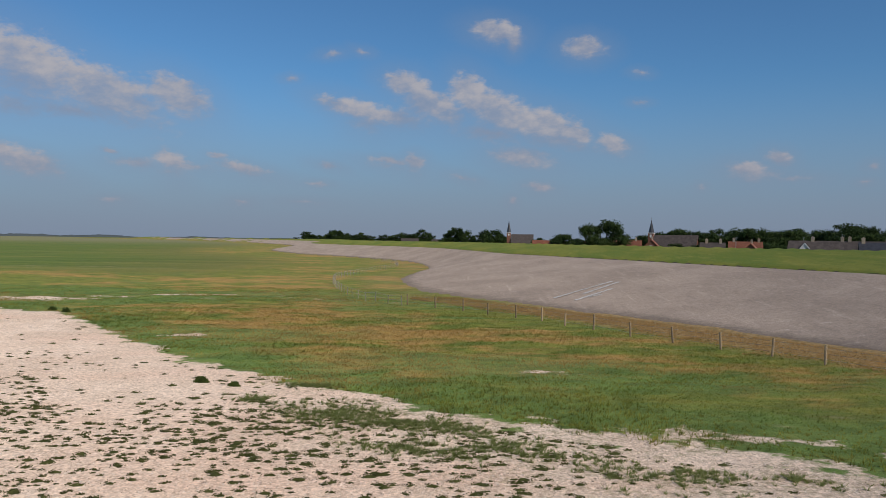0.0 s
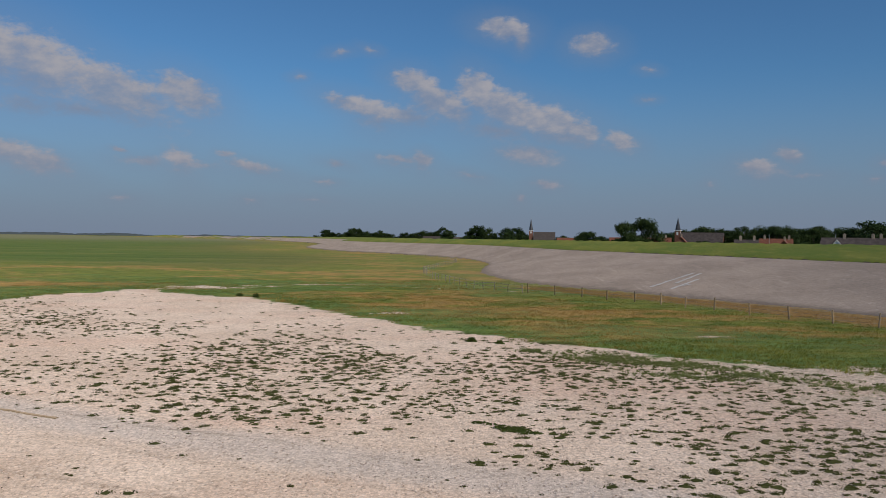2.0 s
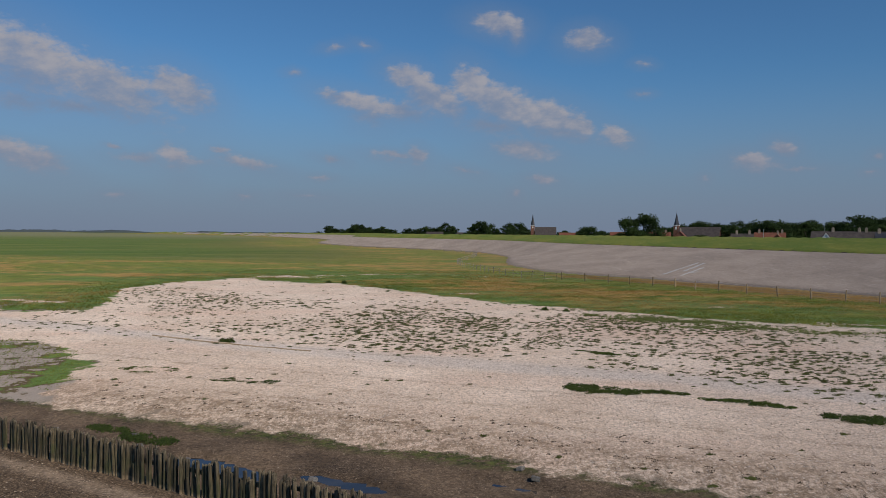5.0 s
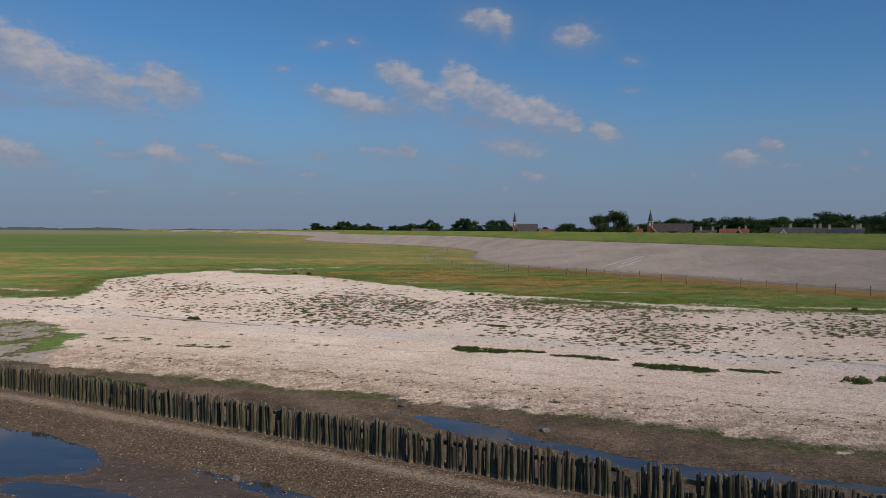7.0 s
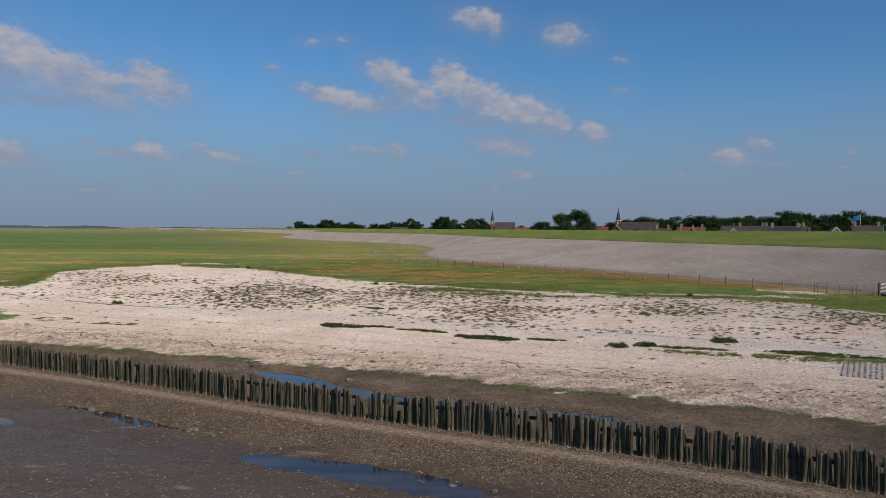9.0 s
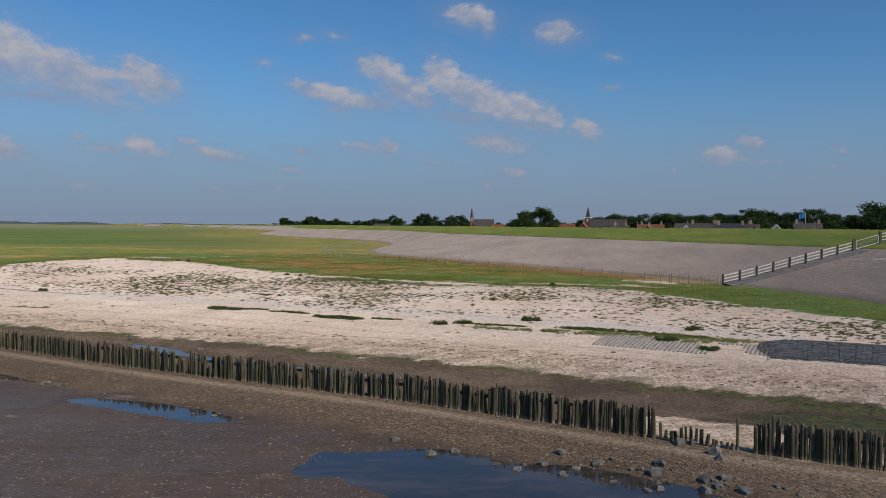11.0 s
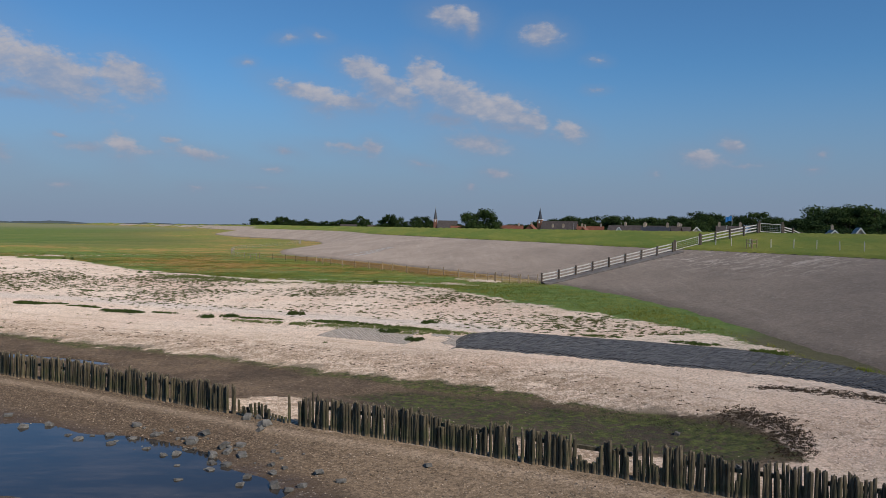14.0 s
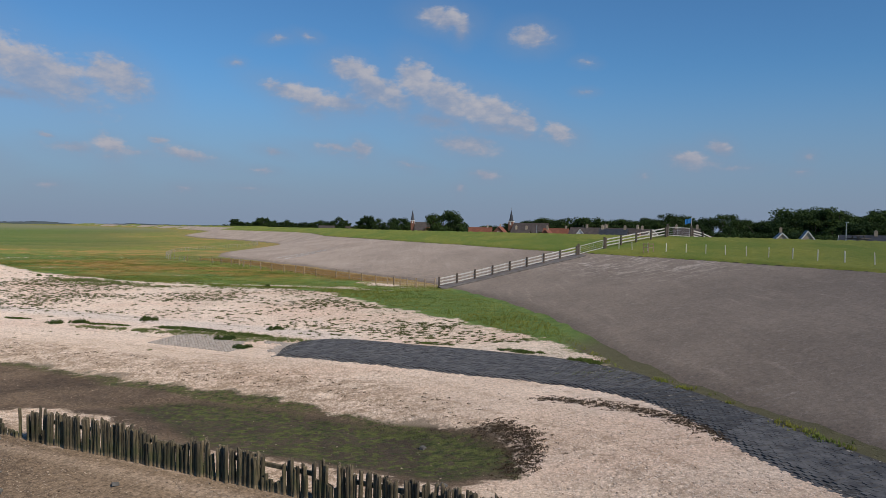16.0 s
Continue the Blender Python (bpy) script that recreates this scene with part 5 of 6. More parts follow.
field_gate((76.9, 37.0), (80.7, 37.8), 1.35, "white tubular gate on the crest of the dike")

# concrete strip under the plank fence
strip_pts = [np.array((43.4, 26.4)) + (np.array((63.0, 31.0)) - np.array((43.4, 26.4))) * k / 24 for k in range(25)]
V = []
for p in strip_pts:
    for o, h in ((-0.15, -0.2), (-0.15, 0.26), (0.15, 0.26), (1.25, 0.16), (1.3, -0.2)):
        q = p + np.array((0.23, -0.97)) * o
        V.append((q[0], q[1], ground_z(*p) + h))
me = grid_mesh("concrete_strip", V, 25, 5, smooth=False)
me.flip_normals()
me.materials.append(m_concrete)
tagged(new("concrete_strip", me), "low concrete strip under the plank fence", "kerb", kind="structure")

# thin white stakes along the upper edge of the asphalt
STAKES = curve_line([(67.6, 32.8), (69.7, 24.6), (73.1, 15.9), (76.5, 2.9), (78.6, -7), (82, -22), (88, -42)])
stake_bm = box(0.075, 0.075, 1.25, 0.01)
stake_me = bpy.data.meshes.new("stake")
stake_bm.to_mesh(stake_me)
stake_bm.free()
stake_me.materials.append(m_white)
for sx, sy, hd in along(STAKES, 3.45, 2.0):
    ob = new("stake", stake_me)
    ob.matrix_basis = pose(sx, sy, ground_z(sx, sy) - 0.2, rng.normal(0, 2), rng.normal(0, 2), rng.uniform(0, 90))
    tagged(ob, "thin white wooden stake in the dike grass", "stake", "stakes along the dike")

# little wooden guard in the grass, two frames joined by rails
gx_, gy_ = 69.5, 22.8
guard = thing("plant_guard", gx_, gy_, ground_z(gx_, gy_), "small grey wooden frame guarding a plant on the dike", "plant guard", 25)
for s in (-1, 1):
    for e in (-1, 1):
        part("post", box(0.09, 0.09, 1.35, 0.01, (s * 0.42, e * 0.42, -0.2)), m_post, guard)
    for h in (0.55, 1.0):
        part("rail", box(0.84, 0.04, 0.09, 0.005, (0, s * 0.485, h)), m_post, guard)
        part("rail", box(0.04, 0.88, 0.09, 0.005, (s * 0.485, 0, h)), m_post, guard)
# a dark branch washed up on the basin mud
bm = bmesh.new()
for p, q, w in (((-0.8, 0, 0.05), (0.1, 0.12, 0.14), 0.09), ((0.1, 0.12, 0.14), (0.75, 0.05, 0.10), 0.07), ((0.0, 0.1, 0.13), (0.35, 0.45, 0.26), 0.045), ((-0.3, 0.06, 0.1), (-0.5, -0.3, 0.2), 0.035)):
    rod(p, q, w, 7, bm)
me = bpy.data.meshes.new("driftwood")
bm.to_mesh(me)
bm.free()
me.materials.append(m_pile)
drift = new("driftwood", me)
drift.matrix_basis = pose(16.7, -21.2, ground_z(16.7, -21.2), 0, 0, 15) @ Matrix.Scale(0.5, 4)
tagged(drift, "dark forked branch washed up on the mud", "driftwood")

# ---- post and wire fence in the marsh ----
FIELD = curve_line([(40.6, 26.3), (36.5, 31), (33.2, 36.6), (29.6, 43.2), (25.3, 47.2), (21.5, 54.7), (16.1, 62.2), (12.0, 68.5), (8.7, 76.1), (5.2, 80.8), (1.6, 85.6), (-4.6, 91.0)])
WIND = curve_line([(-4.6, 91.0), (-9.2, 98), (-13.0, 108), (-15.8, 120), (-18.5, 135), (-19.6, 150), (-18.6, 165), (-16.8, 180), (-13.5, 205), (-12.5, 225), (-16, 250), (-24, 275)])


def post_fence(line, step, tall, r, label, mat, rails):
    f = thing("field_fence", 0, 0, 0, label, "fence")
    bm = rod((0, 0, -0.3), (0, 0, tall), r, 8)
    me_ = bpy.data.meshes.new("post")
    bm.to_mesh(me_)
    bm.free()
    me_.materials.append(mat)
    sp = along(line, step)
    pts_ = [(x, y, ground_z(x, y)) for x, y, _ in sp]
    for x, y, z in pts_:
        child("post", me_, f, Matrix.LocRotScale((x, y, z), Euler((rng.normal(0, 0.03), rng.normal(0, 0.03), rng.uniform(0, 6))), (1, 1, rng.uniform(0.92, 1.08))))
    for h in rails:
        bm = bmesh.new()
        for p, q in zip(pts_[:-1], pts_[1:]):
            rod((p[0], p[1], p[2] + h), (q[0], q[1], q[2] + h), 0.006 if mat is m_post else 0.02, 4, bm)
        part("wire" if mat is m_post else "rail", bm, m_metal if mat is m_post else m_palewood, f)


post_fence(FIELD, 4.15, 1.2, 0.075, "round wooden posts with wire across the marsh", m_post, (0.35, 0.7, 1.05))
post_fence(curve_line([(43.0, 27.1), (40.9, 26.7), (38.6, 28.9), (36.8, 31.2)]), 1.35, 1.15, 0.06, "close-set wooden posts where the marsh fence meets the slope", m_post, (0.4, 0.95))
post_fence(WIND, 3.0, 1.1, 0.045, "pale weathered rail fence winding through the grass", m_palewood, (0.55, 1.0))

# ---- plants ----


def tufts(x, y, z, wide, tall, blades, lean, seed):
    """Grass blades as thin triangles, several to a tuft."""
    r = np.random.default_rng(seed)
    n = len(x) * blades
    X, Y, Z = np.repeat(x, blades), np.repeat(y, blades), np.repeat(z, blades)
    Wd, Tl = np.repeat(wide, blades), np.repeat(tall, blades)
    ang = r.uniform(0, 2 * np.pi, n)
    off = r.uniform(0, 0.5, n) * np.repeat(tall, blades)
    dx, dy = np.cos(ang), np.sin(ang)
    bx, by = X + dx * off * 0.7, Y + dy * off * 0.7
    t = Tl * r.uniform(0.6, 1.15, n)
    ln = lean * t * r.uniform(0.2, 1.0, n)
    wx, wy = -dy * Wd * 0.5, dx * Wd * 0.5
    V_ = np.empty((n, 3, 3))
    V_[:, 0] = np.stack([bx - wx, by - wy, Z - 0.03], 1)
    V_[:, 1] = np.stack([bx + wx, by + wy, Z - 0.03], 1)
    V_[:, 2] = np.stack([bx + dx * ln + 0.10 * t, by + dy * ln - 0.05 * t, Z + t], 1)
    return V_.reshape(-1, 3), np.arange(n * 3).reshape(-1, 3)


def scatter(n, x0, x1, y0, y1, seed):
    r = np.random.default_rng(seed)
    return np.stack([r.uniform(x0, x1, n), r.uniform(y0, y1, n)], 1)


S = scatter(300000, -74, 52, -30, 118, 1)
s_shell, s_toe, s_bank = dist_area(S, SHELL), -dist_line(S, TOE), dist_line(S, BANK)
s_rag = vnoise(S[:, 0], S[:, 1], 1.8, 61) * 1.5 + vnoise(S[:, 0], S[:, 1], 6, 62) * 1.2
rusty_strip = (s_toe > -6.5 + 1.5 * s_rag) & (S[:, 1] > 28) & (S[:, 1] < 100)
ok = (s_shell + s_rag < -0.2) & (s_toe < -0.6) & (s_bank > 1.5) & ~rusty_strip
S = S[ok]
far_thin = np.random.default_rng(5).random(len(S)) < np.clip(1.25 - np.hypot(S[:, 0], S[:, 1] - 20) / 110, 0.12, 1)
S = S[far_thin]
lush = np.clip(0.5 + 0.9 * vnoise(S[:, 0], S[:, 1], 8, 63), 0.15, 1.2)
fringe = np.clip(1 + (dist_area(S, SHELL)) / 9.0, 0, 1)
V, T = tufts(S[:, 0], S[:, 1], height(S), 0.026 + 0.010 * fringe, 0.06 + 0.12 * lush + 0.10 * fringe * lush, 5, 1.6, 2)
tagged(new("marsh_grass", tri_mesh("marsh_grass", V, T, m_blade)), "green and rusty salt-marsh grass", "grass", kind="stuff")


# dry rusty grass between the marsh fence and the asphalt
S = scatter(60000, -4, 46, 37, 104, 14)
d_toe = -dist_line(S, TOE)
S = S[(d_toe < -0.5) & (d_toe > -7.5 + 2.0 * vnoise(S[:, 0], S[:, 1], 3, 68))]
V, T = tufts(S[:, 0], S[:, 1], height(S), np.full(len(S), 0.035), 0.08 + 0.14 * np.random.default_rng(15).random(len(S)), 5, 1.4, 16)
tagged(new("dry_grass", tri_mesh("dry_grass", V, T, m_dry)), "dry rusty grass along the foot of the asphalt", "grass", kind="stuff")

# thin grass islets where the marsh breaks up over the shells, and along the block mat: centre, half length, half width, turn, tufts
ISLETS = ((-6.4, 40.8, 1.7, 0.6, -20, 120), (-8.4, 37.7, 1.6, 0.6, -20, 110), (-4.6, 34.6, 2.6, 1.9, -30, 420), (-1.6, 33.4, 2.2, 1.2, -25, 260), (-1.0, 29.7, 2.2, 0.9, -15, 170), (2.4, 29.6, 2.4, 1.4, -20, 230),
          (8.9, 26.7, 1.8, 0.6, -20, 110), (12.0, 26.0, 1.5, 0.45, -20, 70), (6.0, 27.2, 3.4, 1.3, -25, 150), (0.8, 32.4, 1.6, 0.7, -30, 110), (18.0, 24.4, 3.0, 0.8, -20, 140))
MAT_GRASS = ((12.0, -4.9, 2.2, 0.5, -28, 120), (16.0, -6.6, 2.6, 0.7, -26, 230), (20.5, -8.4, 2.8, 0.8, -26, 260), (24.8, -10.2, 2.6, 0.9, -28, 280), (28.6, -12.2, 1.9, 0.7, -28, 160), (26.5, -12.6, 1.2, 0.5, -28, 90))
r = np.random.default_rng(78)
for name_, label_, spec_ in (("islet_grass", "thin grass islets spreading over the shells", ISLETS), ("bank_grass", "yellowish grass along the old block mat", MAT_GRASS)):
    S = []
    for cx, cy, a, b_, turn, n in spec_:
        u = r.normal(0, 0.6, (int(1.3 * n), 2)) * [a, b_]
        c, s_ = math.cos(radians(turn)), math.sin(radians(turn))
        S.append(np.stack([cx + u[:, 0] * c - u[:, 1] * s_, cy + u[:, 0] * s_ + u[:, 1] * c], 1))
    S = np.vstack(S)
    S = S[vnoise(S[:, 0], S[:, 1], 1.1, 67) > -0.25]
    V, T = tufts(S[:, 0], S[:, 1], height(S), np.full(len(S), 0.035), r.uniform(0.07, 0.17, len(S)), 16, 2.2, 8)
    tagged(new(name_, tri_mesh(name_, V, T, m_lush)), label_, "grass", kind="stuff")

# grassy verge between the apron and the asphalt
r = np.random.default_rng(77)
S = []
for x, y, hd in along(APRON_HEAD, 0.06):
    if y < -22:
        for _ in range(2):
            S.append((x + r.normal(0.15, 0.22), y + r.normal(0, 0.22)))
S = np.array(S)
S = S[vnoise(S[:, 0], S[:, 1], 2.5, 66) > 0.0]
V, T = tufts(S[:, 0], S[:, 1], height(S) + 0.08, np.full(len(S), 0.045), np.full(len(S), 0.16), 4, 0.9, 6)
tagged(new("verge_grass", tri_mesh("verge_grass", V, T, m_blade)), "ragged grass in the joint above the stone apron", "grass", kind="stuff")


def leafy(cx, cy, cz, rad, tall, leaves, size, seed):
    """Low plants as heaps of small leaf quads; arrays of centres, radii and heights."""
    r = np.random.default_rng(seed)
    n = len(cx) * leaves
    rep = lambda a: np.repeat(a, leaves)
    th, q = r.uniform(0, 2 * np.pi, n), np.sqrt(r.random(n))
    px, py = rep(cx) + rep(rad) * q * np.cos(th) * 1.25, rep(cy) + rep(rad) * q * np.sin(th) * 0.8
    pz = rep(cz) + rep(tall) * np.clip(1 - q * q, 0.05, 1) * r.uniform(0.35, 1.05, n)
    u = r.normal(size=(n, 3))
    u /= np.linalg.norm(u, axis=1)[:, None]
    w = r.normal(size=(n, 3)) * [1, 1, 0.6]
    v = np.cross(u, w)
    v /= np.linalg.norm(v, axis=1)[:, None]
    s = rep(np.broadcast_to(size, cx.shape)) * r.uniform(0.6, 1.3, n)
    c = np.stack([px, py, pz], 1)
    Q = np.stack([c - u * s[:, None], c - v * s[:, None] * 0.6, c + u * s[:, None], c + v * s[:, None] * 0.6], 1)
    return Q.reshape(-1, 3), np.arange(n * 4).reshape(-1, 4)


S = scatter(64000, -62, 50, -16, 86, 9)
d_sh, d_bk = dist_area(S, SHELL), dist_line(S, BANK)
r_ = np.random.default_rng(12).random(len(S))
clus = vnoise(S[:, 0], S[:, 1], 5.5, 71) * 0.9 + vnoise(S[:, 0], S[:, 1], 1.6, 72) * 0.8
want = np.clip((d_bk - 13.5) / 5, 0, 1) * np.clip((47 - d_bk) / 10, 0, 1)
want = want * np.where(S[:, 0] < -30, 0.45, 1.0)
ok = (d_sh > 0.4) & (r_ < want * np.clip(0.27 + 0.95 * vnoise(S[:, 0], S[:, 1], 8, 71) + 0.25 * vnoise(S[:, 0], S[:, 1], 1.5, 72), 0.03, 1) * 1.5 + 0.012)
S = S[ok][:9500]
rad = 0.07 + 0.25 * np.random.default_rng(3).random(len(S)) ** 1.6 * (1 + 0.25 * vnoise(S[:, 0], S[:, 1], 4, 73))
V, T = leafy(S[:, 0], S[:, 1], height(S), rad, rad * 0.36, 30, 0.034, 4)
# a compact low cushion under the leaves of each plant
th = np.linspace(0, 2 * np.pi, 7)[:6][None, :] + np.random.default_rng(6).uniform(0, 1, (len(S), 1))
rim = rad[:, None] * np.random.default_rng(8).uniform(0.6, 1.1, (len(S), 6))
hz = height(S)
R = np.stack([S[:, :1] + rim * np.cos(th) * 1.2, S[:, 1:] + rim * np.sin(th) * 0.8, np.repeat(hz[:, None] - 0.02, 6, 1)], 2)
A = np.stack([S[:, 0], S[:, 1], hz + rad * 0.24], 1)
Q = np.stack([np.stack([A, R[:, i], R[:, i + 1], R[:, (i + 2) % 6]], 1) for i in (0, 2, 4)], 1).reshape(-1, 3)
V = np.vstack([V, Q])
T = np.arange(len(V)).reshape(-1, 4)
tagged(new("beach_plants", tri_mesh("beach_plants", V, T, m_shrub)), "low dark green plants scattered over the shells", "plants", kind="stuff")


def mat_plant(cx, cy, a, b_, turn, tall, label, seed, name="plant_mat", size=0.08, hollow=0.0):
    r = np.random.default_rng(seed)
    n = max(14, int(a * b_ * (60 if hollow == 0 else 24)))
    th, q = r.uniform(0, 2 * np.pi, n), np.sqrt(r.random(n))
    u, v = a * q * np.cos(th), b_ * q * np.sin(th)
    c, s = math.cos(radians(turn)), math.sin(radians(turn))
    X, Y = u * c - v * s, u * s + v * c
    keep_ = q + 0.26 * vnoise(X + cx, Y + cy, 0.9, seed) < 0.95
    keep_ &= q > hollow
    X, Y = X[keep_], Y[keep_]
    z0 = ground_z(cx, cy)
    Z = height(np.stack([X + cx, Y + cy], 1)) - z0
    V_, T_ = leafy(X, Y, Z, np.full(len(X), 0.22), np.full(len(X), tall * 0.7), 44, size * 0.62, seed)
    ob = new(name, tri_mesh(name, V_, T_, m_mat_leaf))
    ob.location = (cx, cy, z0)
    tagged(ob, label, "plant")


for k, (x, y, a, b_, turn, tall) in enumerate(((-13.6, 9.3, 2.5, 0.8, -28, 0.2), (-10.2, 8.3, 1.4, 0.4, -20, 0.14), (-6.6, 5.9, 2.4, 0.4, -30, 0.14), (-1.6, 2.2, 2.6, 0.75, -25, 0.22),
                                               (2.9, 0.9, 1.6, 0.3, -25, 0.14),
                                               (20.5, -6.8, 4.6, 0.6, -28, 0.16), (25.8, -10.2, 3.0, 0.5, -28, 0.16), (12.2, -3.4, 3.0, 0.35, -22, 0.12), (50.2, -23.4, 1.4, 0.6, -50, 0.25),
                                               (46.6, -19.4, 2.0, 0.45, -35, 0.16), (40.6, -15.4, 1.6, 0.35, -30, 0.12), (-11.6, 19.3, 1.8, 0.35, -38, 0.10))):
    mat_plant(x, y, a, b_, turn, tall, "low spreading green mat of beach plants on shells", 100 + k)
mat_plant(-41.2, 16.4, 2.4, 0.9, -12, 0.09, "sparse green ring of creeping plants on shells", 130, size=0.06, hollow=0.62)
mat_plant(-34.0, 12.8, 2.6, 0.55, -14, 0.08, "sparse strip of creeping plants on shells", 131, size=0.06, hollow=0.35)
for k, (x, y, a, tall) in enumerate(((-38.8, 25.4, 0.6, 0.5), (7.6, -2.4, 0.8, 0.4), (9.5, -2.1, 0.8, 0.4), (15.5, -1.5, 0.85, 0.55), (24.3, -11.6, 0.9, 0.4), (27.7, -7.7, 0.7, 0.4), (26.2, -15.0, 0.8, 0.3))):
    mat_plant(x, y, a, a * 0.7, -20, tall, "rounded dark green shrub standing alone on shells", 140 + k, "shrub", 0.09)
for k, (x, y, a, tall) in enumerate(((-12.6, 41.9, 0.2, 0.5), (-10.6, 41.0, 0.14, 0.35), (-39, 80, 0.28, 0.6), (22, 25.5, 0.25, 0.5), (-36.5, 77.5, 0.22, 0.7))):
    mat_plant(x, y, a, a * 0.7, 0, tall, "tall leafy green weed growing out of the shells", 170 + k, "weed", 0.085)

# grassy hummock in the mud behind the groyne
mat_plant(-36.4, 3.0, 1.7, 0.7, -25, 0.34, "low mossy hummock of rusty grass in the mud", 190, "grass_tussock", 0.07)
mat_plant(-39.2, 5.0, 1.5, 0.5, -25, 0.2, "low mossy hummock of pale green grass in the mud", 191, "grass_tussock", 0.07)

# loose shells on the bank and coarse grit on the berm and the flats, as small tilted flakes
def flakes(S, lo, hi, seed):
    r = np.random.default_rng(seed)
    n = len(S)
    a, tip = r.uniform(0, 2 * np.pi, n), r.uniform(-0.9, 0.9, n)
    w = r.uniform(lo, hi, n)
    u = np.stack([np.cos(a), np.sin(a), np.zeros(n)], 1) * w[:, None]
    v = np.stack([-np.sin(a) * np.cos(tip), np.cos(a) * np.cos(tip), np.abs(np.sin(tip))], 1) * (w * 0.7)[:, None]
    c = np.column_stack([S, height(S) + 0.012 + 0.3 * w])
    Q = np.stack([c - u, c - v, c + u, c + v], 1)
    return Q.reshape(-1, 3), np.arange(4 * n).reshape(-1, 4)


S = scatter(190000, -50, 56, -58, 34, 31)
d_b, d_s, d_g = dist_line(S, BANK), dist_area(S, SHELL), -dist_line(S, GROYNE)
thin = np.random.default_rng(32).random(len(S)) < np.clip(0.55 + 0.9 * vnoise(S[:, 0], S[:, 1], 6, 69), 0.1, 1)
V, T = flakes(S[(d_s > 0.2) & thin & (d_g < 0)], 0.020, 0.052, 33)
tagged(new("loose_shells", tri_mesh("loose_shells", V, T, m_flake)), "bleached broken cockle shells strewn over the bank", "shells", kind="stuff")
berm_s = scatter(170000, -48, 44, -62, 14, 34)
d_g = -dist_line(berm_s, GROYNE)
chance = np.interp(d_g, [-3, 0, 1.0, 1.6, 4.2, 6.0, 20], [0.05, 0.22, 0.8, 0.5, 0.75, 0.10, 0.012])
berm_s = berm_s[np.random.default_rng(35).random(len(berm_s)) < chance]
V, T = flakes(berm_s, 0.022, 0.058, 36)
tagged(new("shell_grit", tri_mesh("shell_grit", V, T, m_grit)), "broken shells and gravel on the muddy berm", "grit", kind="stuff")

# seaweed wrack round the head of the pond and along the tide line
r = np.random.default_rng(21)
pts = []
for _ in range(700):
    t = r.uniform(-1.1, 1.35)
    pts.append((41.6 + 2.0 * math.cos(t) + r.normal(0, 0.5), -39.2 + 3.4 * math.sin(t) * 0.9 + r.normal(0, 0.5)))
for x, y, hd in along(curve_line([(45.6, -32.2), (47.3, -33.1), (49.3, -34.7), (50.8, -36.6), (51.7, -38.5), (52.5, -41)]), 0.02):
    pts.append((x + r.normal(0, 0.36), y + r.normal(0, 0.30)))
for x, y, hd in along(BANK, 0.22):
    if -44 < x < 40 and r.random() < 0.8:
        o = r.choice([1.6, 2.6, 3.8]) + r.normal(0, 0.35)
        pts.append((x - math.sin(hd) * o, y + math.cos(hd) * o))
pts = np.array(pts)
V, T = leafy(pts[:, 0], pts[:, 1], height(pts), r.uniform(0.08, 0.2, len(pts)), np.full(len(pts), 0.05), 16, 0.035, 22)
tagged(new("seaweed", tri_mesh("seaweed", V, T, m_wrack)), "dark dried seaweed along the tide line", "seaweed", kind="stuff")

# chalky lines on the asphalt
CHALK = [((13.5, 96.0), (22.8, 107.1)), ((17.3, 97.4), (23.4, 105.8)), ((15.5, 92.8), (21.2, 99.6)), ((17.4, 94.6), (19.0, 95.4))]
for p, q in CHALK:
    p, q = np.array(p), np.array(q)
    w = (q - p) / np.hypot(*(q - p))
    o = np.array((-w[1], w[0]))
    V = []
    for k in range(20):
        c = p + (q - p) * k / 19
        for s in (-1, 1):
            e = c + o * s * (0.22 + 0.05 * r.normal())
            V.append((e[0], e[1], ground_z(*e) + 0.11))
    me = grid_mesh("chalk_line", V, 20, 2, smooth=False)
    me.materials.append(m_chalk)
    tagged(new("chalk_line", me), "faded white streak across the grey asphalt", "marking", kind="structure")

# ---- trees ----


